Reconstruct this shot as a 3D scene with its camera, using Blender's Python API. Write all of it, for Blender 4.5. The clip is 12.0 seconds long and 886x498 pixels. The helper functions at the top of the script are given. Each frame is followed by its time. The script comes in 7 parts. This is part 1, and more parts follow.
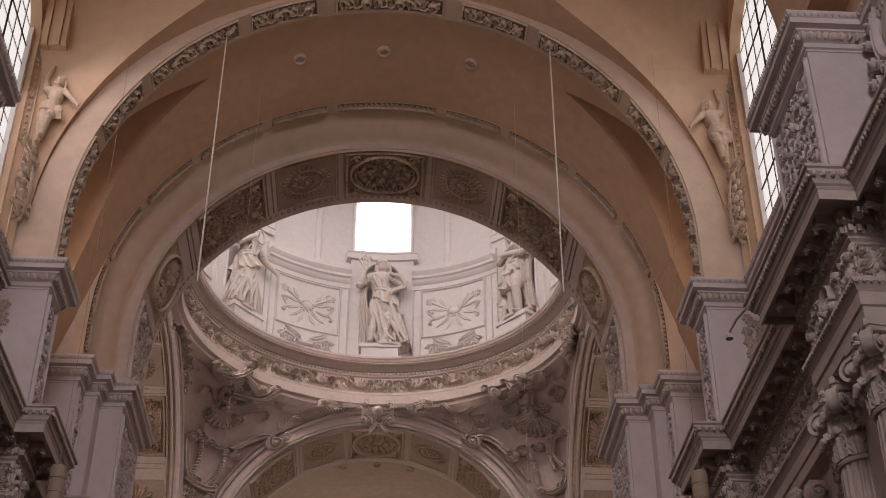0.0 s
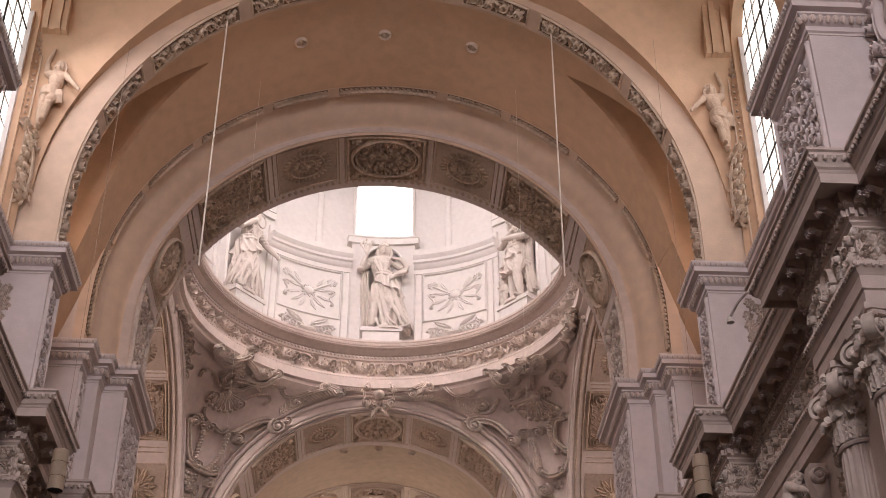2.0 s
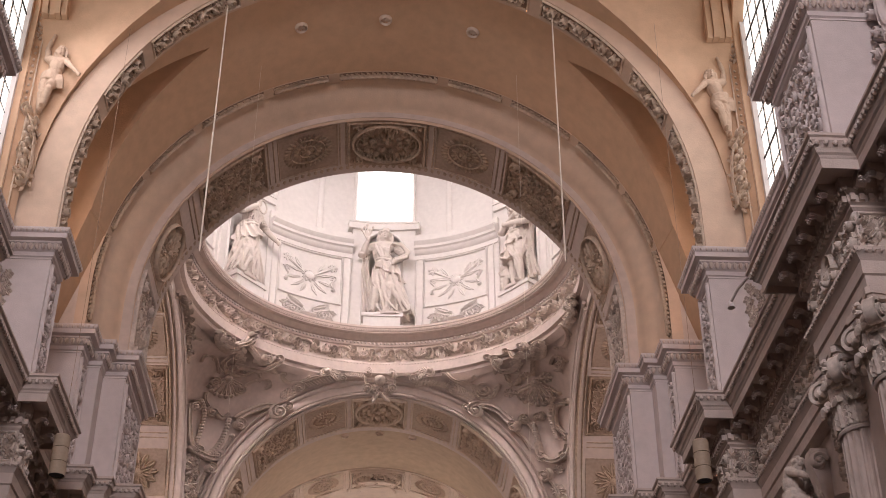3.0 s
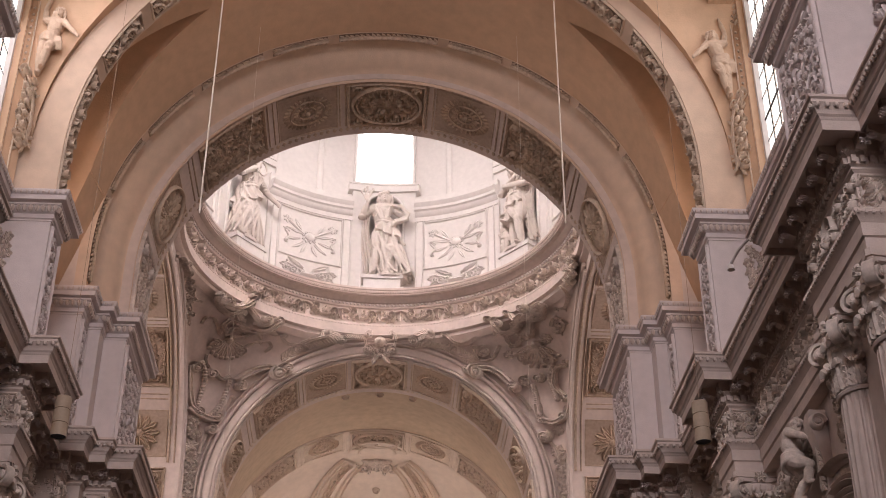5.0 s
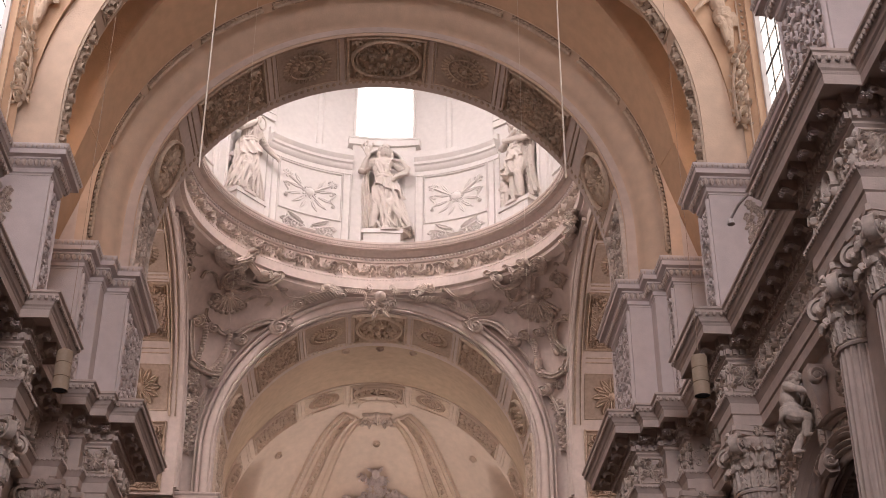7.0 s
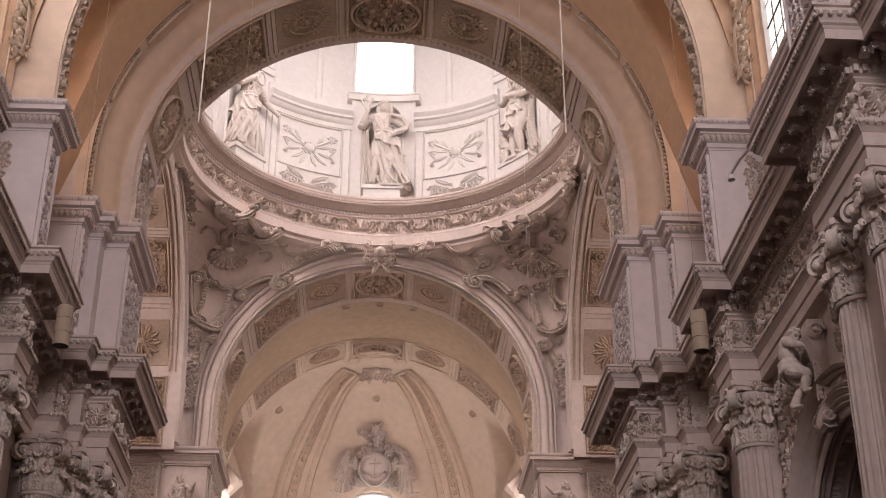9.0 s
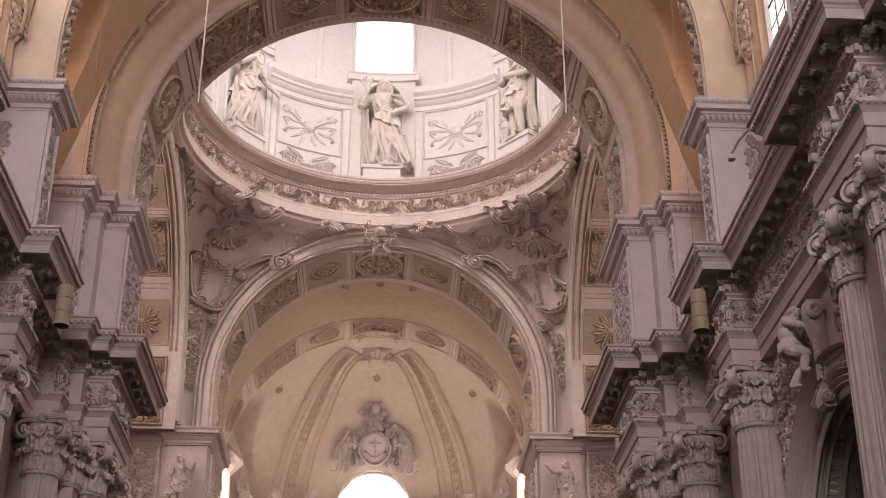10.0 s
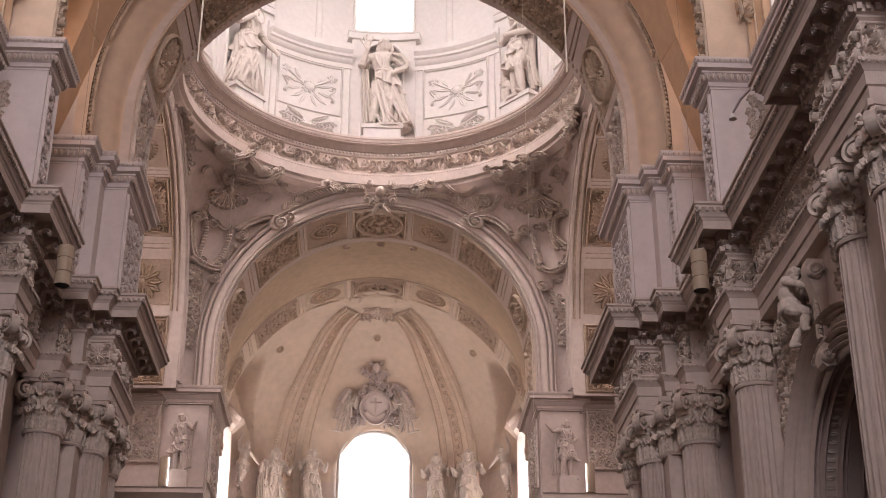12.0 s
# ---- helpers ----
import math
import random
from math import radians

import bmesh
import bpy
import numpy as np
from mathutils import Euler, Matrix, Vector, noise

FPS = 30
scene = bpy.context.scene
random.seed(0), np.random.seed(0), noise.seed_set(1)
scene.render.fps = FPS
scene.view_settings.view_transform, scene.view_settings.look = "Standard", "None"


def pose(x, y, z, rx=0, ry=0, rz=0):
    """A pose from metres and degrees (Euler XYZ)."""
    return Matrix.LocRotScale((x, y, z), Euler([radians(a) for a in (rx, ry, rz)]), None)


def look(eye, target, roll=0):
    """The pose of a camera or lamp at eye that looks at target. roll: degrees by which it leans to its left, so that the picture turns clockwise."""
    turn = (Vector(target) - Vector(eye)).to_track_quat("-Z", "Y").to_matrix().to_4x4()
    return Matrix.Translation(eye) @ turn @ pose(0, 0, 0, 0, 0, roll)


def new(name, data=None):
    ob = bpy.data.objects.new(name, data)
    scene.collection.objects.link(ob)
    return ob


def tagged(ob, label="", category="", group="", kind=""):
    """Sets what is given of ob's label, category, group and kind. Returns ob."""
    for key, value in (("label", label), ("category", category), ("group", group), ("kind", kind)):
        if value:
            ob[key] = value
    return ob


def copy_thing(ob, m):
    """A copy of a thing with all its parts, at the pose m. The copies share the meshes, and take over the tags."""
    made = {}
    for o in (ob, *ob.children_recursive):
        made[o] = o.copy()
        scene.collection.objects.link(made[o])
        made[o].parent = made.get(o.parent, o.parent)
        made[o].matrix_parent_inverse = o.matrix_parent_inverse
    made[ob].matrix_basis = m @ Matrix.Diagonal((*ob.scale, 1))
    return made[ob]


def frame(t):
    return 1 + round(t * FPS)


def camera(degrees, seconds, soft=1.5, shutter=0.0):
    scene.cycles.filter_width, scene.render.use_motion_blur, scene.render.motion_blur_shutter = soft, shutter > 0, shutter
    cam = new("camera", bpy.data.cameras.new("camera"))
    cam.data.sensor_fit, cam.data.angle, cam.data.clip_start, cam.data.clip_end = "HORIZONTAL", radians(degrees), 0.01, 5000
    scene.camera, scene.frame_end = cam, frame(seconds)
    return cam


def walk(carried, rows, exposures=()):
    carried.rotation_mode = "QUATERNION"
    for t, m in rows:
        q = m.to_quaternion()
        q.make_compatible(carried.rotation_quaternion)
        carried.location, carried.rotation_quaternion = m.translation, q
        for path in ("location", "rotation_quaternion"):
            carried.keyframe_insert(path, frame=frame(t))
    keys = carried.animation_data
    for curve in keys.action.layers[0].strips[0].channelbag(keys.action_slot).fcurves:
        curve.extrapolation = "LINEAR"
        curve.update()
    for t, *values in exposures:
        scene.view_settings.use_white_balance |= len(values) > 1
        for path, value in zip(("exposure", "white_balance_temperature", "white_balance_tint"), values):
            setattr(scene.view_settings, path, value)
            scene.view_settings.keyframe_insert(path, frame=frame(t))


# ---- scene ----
cam = camera(35.4, 12.0, soft=0.8)
# seconds, degrees up, turn, lean: a camera on a stand on the axis of the nave, tilting down
ROWS = [
    (0.0, 34.50, -3.02, 0.06),
    (0.5, 34.41, -2.99, 0.06),
    (1.0, 34.27, -2.99, 0.06),
    (1.5, 34.06, -2.97, 0.06),
    (2.0, 33.84, -2.96, 0.06),
    (2.5, 33.56, -2.93, 0.06),
    (3.0, 33.24, -2.92, 0.06),
    (5.0, 31.67, -2.92, 0.06),
    (5.5, 31.21, -2.92, 0.06),
    (6.0, 30.72, -2.92, 0.06),
    (6.5, 30.25, -2.92, 0.06),
    (7.0, 29.79, -2.92, 0.06),
    (9.0, 27.96, -2.93, 0.06),
    (9.5, 27.54, -2.93, 0.06),
    (10.0, 27.13, -2.93, 0.06),
    (10.5, 26.73, -2.92, 0.06),
    (11.0, 26.31, -2.92, 0.06),
    (11.5, 25.89, -2.91, 0.06),
    (12.0, 25.47, -2.91, 0.06),
]
EYE = (0.0, 0.0, 1.6)
walk(cam, [(t, pose(*EYE, 90 + up, 0, turn) @ pose(0, 0, 0, 0, 0, lean)) for t, up, turn, lean in ROWS],
     exposures=[(0.0, -0.75, 6500, 15), (0.3, -0.25, 6500, 15), (0.6, 0.0, 6500, 15), (12.0, 0.01, 6500, 15)])

# ---- light ----
world = bpy.data.worlds.new("world")
scene.world = world
world.use_nodes = True
_n, _l = world.node_tree.nodes, world.node_tree.links
_sky = _n.new("ShaderNodeTexSky")
_sky.sky_type, _sky.sun_disc = "NISHITA", False
_sky.sun_elevation, _sky.sun_rotation = radians(38), radians(20)
_l.new(_sky.outputs[0], _n["Background"].inputs["Color"])
_n["Background"].inputs["Strength"].default_value = 0.12


def lamp(name, eye, target, size, power, color, size_y=None, spread=180):
    data = bpy.data.lights.new(name, "AREA")
    data.spread = radians(spread)
    data.shape, data.size, data.size_y = "RECTANGLE", size, size_y or size
    data.energy, data.color = power, color
    ob = new(name, data)
    ob.matrix_world = look(eye, target)
    return ob


COOL, WARM, NEUTRAL = (1.0, 0.845, 0.79), (1.0, 0.6, 0.34), (1.0, 0.82, 0.7)
WEST = (1.0, 0.93, 0.97)
# daylight in the drum windows, the apse windows, the nave windows and the great west window
for a, power in ((0, 100), (50, 90), (-50, 110), (105, 80), (-105, 480), (150, 440), (-150, 740)):
    c, si = math.sin(radians(a)), math.cos(radians(a))
    lamp("drum_daylight", (7.5 * c, 42.35 + 7.5 * si, 37.6), (0, 42.35 + (6.0 if abs(a) > 140 else 0), 33 if abs(a) < 140 else 25), 1.8, power, (1.0, 0.908, 0.88), 3.6, 105 if abs(a) > 140 else 180)
lamp("apse_daylight", (0, 66.2, 19.5), (0, 58, 16.0), 3.2, 120, COOL, 5.0)
lamp("west_daylight", (0, -8.6, 21.0), (0, 30, 13.0), 7.0, 880, WEST, 8.0, 80)
for sx in (-1, 1):
    lamp("apse_side_daylight", (sx * 7.05, 60.75, 18.6), (-sx * 4.5, 65.0, 20.5), 1.2, 350, NEUTRAL, 4.0)
    lamp("apse_side_daylight", (sx * 7.05, 60.7, 16.2), (sx * 4.5, 66.0, 19.5), 0.9, 70, NEUTRAL, 1.6)
    # fill added before the closed transept walls to light the pendentives
    lamp("transept_fill", (sx * 13.9, 42.3, 22.6), (0, 45.5, 23.8), 3.0, 700 if sx < 0 else 520, COOL, 4.0)
    for y, power in ((23.4, 150), (6.8, 45)):
        lamp("nave_daylight", (sx * 8.9, y, 23.2), (-sx * 5.0, y + 4.0, 7.0), 3.8, (1.5 if sx < 0 else 0.42) * power, WEST, 5.0)
    # assumed warm lamps on the impost, turned to the vault; no fixtures are built
    lamp("cornice_light", (sx * 7.95, 27.5, 19.3), (sx * 7.1, 29.3, 25.5), 0.3, 36, (1.0, 0.74, 0.55))
    lamp("cornice_light", (sx * 8.2, 22.4, 19.4), (sx * 2.0, 21.0, 28), 0.4, 10, WARM)
    lamp("cornice_light", (sx * 8.2, 13.0, 19.4), (sx * 2.0, 12.0, 28), 0.4, 16, WARM)
    # small warm fill added for the choir vault; no lamp stands there
    lamp("choir_fill", (sx * 5.6, 56.0, 17.5), (sx * 4.0, 58.0, 27), 0.3, 2, WARM)

# ---- materials ----
def material(name, color, rough=0.75, spread=0.1, scale=1.2, grain=0.25, dust=None, metal=0.0, spec=0.3):
    """Plaster, stone or paint: colour that varies at two scales, and a fine relief."""
    m = bpy.data.materials.new(name)
    m.use_nodes = True
    n, l = m.node_tree.nodes, m.node_tree.links
    bsdf = n["Principled BSDF"]
    bsdf.inputs["Roughness"].default_value = rough
    bsdf.inputs["Metallic"].default_value = metal
    bsdf.inputs["Specular IOR Level"].default_value = spec
    geo = n.new("ShaderNodeNewGeometry")
    big, small, fine = (n.new("ShaderNodeTexNoise") for _ in range(3))
    for node, sc, det in ((big, 0.45 * scale, 4), (small, 5 * scale, 5), (fine, 38 * scale, 3)):
        node.inputs["Scale"].default_value, node.inputs["Detail"].default_value = sc, det
        l.new(geo.outputs["Position"], node.inputs["Vector"])
    mix = n.new("ShaderNodeMath")
    mix.operation = "ADD"
    l.new(big.outputs["Fac"], mix.inputs[0])
    l.new(small.outputs["Fac"], mix.inputs[1])
    ramp = n.new("ShaderNodeMapRange")
    ramp.inputs["From Min"].default_value, ramp.inputs["From Max"].default_value = 0.7, 1.3
    l.new(mix.outputs[0], ramp.inputs["Value"])
    col = n.new("ShaderNodeMix")
    col.data_type = "RGBA"
    dark = dust or tuple(c * (1 - 2 * spread) for c in color)
    col.inputs["A"].default_value = (*dark, 1)
    col.inputs["B"].default_value = (*(min(1, c * (1 + 0.4 * spread)) for c in color), 1)
    l.new(ramp.outputs[0], col.inputs["Factor"])
    l.new(col.outputs["Result"], bsdf.inputs["Base Color"])
    bump = n.new("ShaderNodeBump")
    bump.inputs["Strength"].default_value, bump.inputs["Distance"].default_value = grain, 0.02
    l.new(fine.outputs["Fac"], bump.inputs["Height"])
    l.new(bump.outputs["Normal"], bsdf.inputs["Normal"])
    return m


def glow(name, color, strength):
    m = bpy.data.materials.new(name)
    m.use_nodes = True
    n, l = m.node_tree.nodes, m.node_tree.links
    n.remove(n["Principled BSDF"])
    e = n.new("ShaderNodeEmission")
    e.inputs["Color"].default_value, e.inputs["Strength"].default_value = (*color, 1), strength
    l.new(e.outputs[0], n["Material Output"].inputs["Surface"])
    return m


STUCCO = material("grey_white_stucco", (0.665, 0.553, 0.495), 0.8, 0.08, 1.0, 0.3)
RELIEF = material("stucco_relief", (0.77, 0.657, 0.58), 0.8, 0.16, 2.0, 0.35)
# Vault cream, deepened in colour for the warm light on it.
CREAM = material("warm_lit_cream_plaster", (0.66, 0.445, 0.295), 0.85, 0.08, 0.6, 0.25)
# The vault's cream made paler for the whiter light on the arches.
PLASTER = material("daylit_arch_plaster", (0.685, 0.515, 0.39), 0.85, 0.08, 0.6, 0.25)
# Stucco whitened in colour for the cool west light on the attic.
DAYLIT = material("daylit_pale_stucco", (0.72, 0.635, 0.615), 0.8, 0.05, 1.0, 0.25)
WHITE = material("white_stucco", (0.74, 0.69, 0.66), 0.8, 0.05, 1.0, 0.25)
# Soffit ground: the shade in the recesses is put into this brown.
DARKPANEL = material("shaded_brown_panel_ground", (0.5, 0.375, 0.285), 0.85, 0.14, 2.0, 0.3)
# Strip ground: crevice shade and dust put into one dark colour.
SHADED = material("shaded_dusty_strip_ground", (0.3, 0.21, 0.155), 0.85, 0.15, 2.0, 0.3)
# Carving colour that holds both its dust and the shadow on it.
DUSTSHADE = material("dusty_shaded_relief", (0.57, 0.435, 0.33), 0.85, 0.2, 2.0, 0.35)
# Greyer ground; in the soffits it also holds shade in its colour.
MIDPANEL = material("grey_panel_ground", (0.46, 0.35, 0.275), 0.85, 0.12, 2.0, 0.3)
# Apse plaster with the daylight haze put into its paler colour.
HAZED = material("haze_paled_cream_plaster", (0.72, 0.59, 0.49), 0.85, 0.07, 0.6, 0.25)
CREAMCARVE = material("cream_carved_stucco", (0.7, 0.56, 0.44), 0.85, 0.12, 2.0, 0.35)
# Cream darkened for the shade on the child figures beside the windows.
BACKLIT = material("backlit_cream_stucco", (0.57, 0.42, 0.31), 0.85, 0.1, 2.0, 0.25)
STATUE = material("white_statue_stucco", (0.65, 0.575, 0.525), 0.7, 0.05, 1.0, 0.2)
STONE = material("stone_floor", (0.07, 0.055, 0.048), 0.4, 0.2, 1.0, 0.1)
BEIGE = material("beige_painted_metal", (0.44, 0.34, 0.25), 0.5, 0.06, 4.0, 0.05)
BLACK = material("black_grille", (0.02, 0.02, 0.02), 0.6, 0.1, 8.0, 0.1)
IRON = material("dark_iron", (0.05, 0.045, 0.04), 0.5, 0.2, 8.0, 0.1, metal=0.6)
# Chapel plaster with the shade behind the arches put into its colour.
CHAPEL = material("shaded_chapel_plaster", (0.06, 0.042, 0.034), 0.85, 0.15, 1.0, 0.25)
CABLE = material("brown_cable", (0.42, 0.3, 0.22), 0.5, 0.1, 8.0, 0.05)
CHOIR = material("olive_cream_plaster", (0.6, 0.46, 0.33), 0.85, 0.1, 0.6, 0.25)
WIRE = material("pale_cable", (0.8, 0.72, 0.62), 0.4, 0.05, 8.0, 0.05)
SKYPANE = glow("sky_behind_leaded_glass", (1.0, 0.95, 0.9), 1.5)
DAYLIGHT = glow("bright_sky_beyond_window", (1.0, 0.97, 0.94), 2.6)


# ---- mesh building ----
class Shape:
    """Vertices and faces gathered for one mesh."""

    def __init__(self):
        self.v, self.f = [], []

    def add(self, verts, faces):
        o = len(self.v)
        self.v.extend([tuple(map(float, p)) for p in verts])
        self.f.extend([tuple(i + o for i in f) for f in faces])
        return self

    def grid(self, pts, close_u=False, close_v=False, flip=False):
        """pts[i][j]: a sheet of quads."""
        nu, nv = len(pts), len(pts[0])
        faces = []
        for i in range(nu if close_u else nu - 1):
            for j in range(nv if close_v else nv - 1):
                a, b = i * nv + j, i * nv + (j + 1) % nv
                c, d = ((i + 1) % nu) * nv + (j + 1) % nv, ((i + 1) % nu) * nv + j
                faces.append((a, d, c, b) if flip else (a, b, c, d))
        return self.add([p for row in pts for p in row], faces)

    def box(self, a, b):
        (x0, y0, z0), (x1, y1, z1) = a, b
        v = [(x, y, z) for z in (z0, z1) for x, y in ((x0, y0), (x1, y0), (x1, y1), (x0, y1))]
        return self.add(v, [(3, 2, 1, 0), (4, 5, 6, 7), (0, 1, 5, 4), (1, 2, 6, 5), (2, 3, 7, 6), (3, 0, 4, 7)])

    def prism(self, plan, z0, z1):
        n = len(plan)
        v = [(x, y, z0) for x, y in plan] + [(x, y, z1) for x, y in plan]
        return self.add(v, [tuple(range(n))[::-1], tuple(range(n, 2 * n))] + [(i, (i + 1) % n, n + (i + 1) % n, n + i) for i in range(n)])

    def revolve(self, profile, centre, steps=24, start=0.0, sweep=360.0, bulge=None):
        """profile: (radius, z); round the upright through centre."""
        full = sweep >= 360
        k = steps if full else steps + 1
        pts = []
        for i in range(k):
            a = radians(start + sweep * i / steps)
            pts.append([(centre[0] + r * math.sin(a), centre[1] + r * math.cos(a), z) for r, z in profile])
        return self.grid(pts, close_u=full)

    def run(self, profile, path, flip=False, ends=True):
        """A moulding: profile (out, z) along the plan path, mitred; out is to the path's left."""
        pts = []
        for i, p in enumerate(path):
            p = Vector(p)
            d0 = (p - Vector(path[i - 1])).normalized() if i else None
            d1 = (Vector(path[i + 1]) - p).normalized() if i + 1 < len(path) else None
            d0, d1 = d0 or d1, d1 or d0
            n0, n1 = Vector((-d0.y, d0.x)), Vector((-d1.y, d1.x))
            m = (n0 + n1) / max(0.2, 1 + n0.dot(n1))
            pts.append([(p.x + m.x * o, p.y + m.y * o, z) for o, z in profile])
        self.grid(pts, flip=flip)
        if ends:
            n = len(profile)
            self.add(pts[0], [tuple(range(n))])
            self.add(pts[-1], [tuple(range(n))[::-1]])
        return self

    def tube(self, path, radius, sides=6, squash=1.0):
        """A round bar along 3D points; radius a number or one for each point."""
        path = [Vector(p) for p in path]
        rad = radius if isinstance(radius, (list, tuple)) else [radius] * len(path)
        up, rows = Vector((0.13, 0.21, 0.97)), []
        for i, p in enumerate(path):
            d = (path[min(i + 1, len(path) - 1)] - path[max(i - 1, 0)]).normalized()
            s = d.cross(up)
            s = s.normalized() if s.length > 1e-4 else Vector((1, 0, 0))
            t = s.cross(d)
            rows.append([p + float(rad[i]) * (math.cos(6.2832 * k / sides) * s + squash * math.sin(6.2832 * k / sides) * t) for k in range(sides)])
        self.grid(rows, close_v=True)
        return self.add(rows[0], [tuple(range(sides))]).add(rows[-1], [tuple(range(sides))[::-1]])

    def blob(self, c, r, steps=8, rings=5, m=None):
        """An ellipsoid with half-axes r, turned by m."""
        m = m or Matrix.Identity(3)
        c, pts = Vector(c), []
        for i in range(rings + 1):
            a = 0.14 + (math.pi - 0.28) * i / rings
            pts.append([c + m @ Vector((r[0] * math.sin(a) * math.cos(6.2832 * k / steps), r[1] * math.sin(a) * math.sin(6.2832 * k / steps), r[2] * math.cos(a))) for k in range(steps)])
        n = len(self.v)
        self.grid(pts, close_v=True)
        self.f.append(tuple(range(n, n + steps))[::-1])
        self.f.append(tuple(range(n + rings * steps, n + rings * steps + steps)))
        return self


def part(name, shape, mat, parent=None, label="", smooth=35):
    me = bpy.data.meshes.new(name)
    me.from_pydata(shape.v, [], shape.f)
    me.validate()
    me.materials.append(mat)
    if isinstance(shape, Relief):
        smooth = 62
    if smooth:
        me.shade_smooth()
        me.set_sharp_from_angle(angle=radians(smooth))
    ob = new(name, me)
    if parent:
        ob.parent = parent
    if label:
        ob["label"] = label
    return ob


def structure(name, shape, mat, label, category, smooth=35):
    return tagged(part(name, shape, mat, None, "", smooth), label, category, "", "structure")


def empty(name, label, category, group="", kind="", at=(0, 0, 0)):
    ob = new(name)
    ob.location = at
    return tagged(ob, label, category, group, kind)


def arc_pts(a, b, zc, foot, steps=48, n=2.0, start=-90.0, end=90.0):
    """An arch's line (x, z): half-width a, rise b over the height zc, upright down to foot."""
    pts = [(-a, foot)] if foot is not None else []
    for i in range(steps + 1):
        t = radians(start + (end - start) * i / steps)
        s, c = math.sin(t), math.cos(t)
        pts.append((a * math.copysign(abs(s) ** (2 / n), s), zc + b * abs(c) ** (2 / n)))
    return pts + ([(a, foot)] if foot is not None else [])


# ---- carved relief: pieces laid on a surface by a map (u, v, height) -> place ----
def flat_map(o, U, V):
    o, U, V = Vector(o), Vector(U).normalized(), Vector(V).normalized()
    N = U.cross(V)
    return lambda u, v, h: o + U * u + V * v + N * h


def soffit_map(a, b, zc, axis="y", centre=0.0):
    """u: metres along the arch from its crown; v: the way it is deep."""
    q = a * math.pi / 2

    def at(u, v, h):
        if abs(u) <= q:
            t = u / a
            x, z = (a - h) * math.sin(t), zc + (b - h) * math.cos(t)
        else:
            x, z = math.copysign(a - h, u), zc - (abs(u) - q)
        return Vector((x, v, z)) if axis == "y" else Vector((v, centre + x, z))
    return at


def ring_map(r, cy):
    return lambda u, v, h: Vector(((r - h) * math.sin(u / r), cy + (r - h) * math.cos(u / r), v))


DEEP = 1.6


class Relief(Shape):
    def __init__(self, at):
        self.v, self.f, self.at = [], [], at

    def leaf(self, u, v, ang, length, width, h, curl=0.6, lobes=3):
        """A bulging lobed leaf that starts at (u, v)."""
        c, s, rows, k = math.cos(ang), math.sin(ang), [], 7
        h = min(h, 0.42 * width)
        for i in range(k):
            f = i / (k - 1)
            w = width * 0.5 * (math.sin(math.pi * min(1, f * 0.92 + 0.08)) ** 0.7) * (0.82 + 0.18 * math.cos(6.2832 * lobes * f))
            bend = curl * width * f * f * 0.5
            x = f * length
            row = []
            for g, hh in ((-1, -0.01), (-0.92, 0.5), (-0.55, 0.92), (0, 0.5), (0.55, 0.92), (0.92, 0.5), (1, -0.01)):
                px, py = x, g * w + bend
                row.append(self.at(u + px * c - py * s, v + px * s + py * c, DEEP * h * hh * (0.35 + 0.65 * math.sin(math.pi * (0.12 + 0.8 * f)))))
            rows.append(row)
        return self.grid(rows)

    def stroke(self, pts, w, h, taper=False, lift=0.0):
        """A rounded band along (u, v) points."""
        n, rows = len(pts), []
        for i, (u, v) in enumerate(pts):
            a, b = pts[max(i - 1, 0)], pts[min(i + 1, n - 1)]
            du, dv = b[0] - a[0], b[1] - a[1]
            d = math.hypot(du, dv) or 1
            nu, nv = -dv / d, du / d
            k = (1 - 0.75 * i / (n - 1)) if taper else 1
            rows.append([self.at(u + nu * g * w * k, v + nv * g * w * k, (DEEP * h * hh * k if hh > 0 else -0.01) + lift * (hh > 0)) for g, hh in ((-0.5, 0), (-0.46, 0.42), (-0.3, 0.82), (0, 1), (0.3, 0.82), (0.46, 0.42), (0.5, 0))])
        return self.grid(rows)

    def spiral(self, u, v, r, ang, turns, w, h, hand=1):
        """A volute that winds in to (u, v)."""
        n = int(14 * turns) + 3
        pts = []
        for i in range(n):
            f = i / (n - 1)
            a = ang + hand * 6.2832 * turns * f
            rr = r * (1 - 0.86 * f)
            pts.append((u + rr * math.cos(a), v + rr * math.sin(a)))
        self.stroke(pts, w, h)
        return self.ball(u, v, w * 0.75, h * 1.15)

    def ball(self, u, v, r, h, steps=8):
        rows = []
        for k, hh in ((1, -0.01), (0.96, 0.45), (0.62, 0.88)):
            rows.append([self.at(u + r * k * math.cos(6.2832 * i / steps), v + r * k * math.sin(6.2832 * i / steps), DEEP * h * hh) for i in range(steps)])
        rows.append([self.at(u, v, DEEP * h)] * steps)
        return self.grid(rows, close_v=True)

    def flower(self, u, v, r, petals, h, heart=0.28):
        for i in range(petals):
            a = 6.2832 * i / petals
            self.leaf(u + 0.15 * r * math.cos(a), v + 0.15 * r * math.sin(a), a, r * 0.86, 6.0 * r / petals, h, 0.25, 1)
        return self.ball(u, v, r * heart, min(h * 1.25, 0.8 * r * heart))

    def fan(self, u, v, r, ang, spread, n, h):
        """A shell of ribs that open out from (u, v)."""
        for i in range(n):
            a = ang + spread * (i / (n - 1) - 0.5)
            self.leaf(u, v, a, r * (0.88 + 0.12 * math.cos((i / (n - 1) - 0.5) * 3)), 1.15 * spread * r / n, h, 0.0, 1)
        return self.ball(u, v, r * 0.18, h * 1.1)

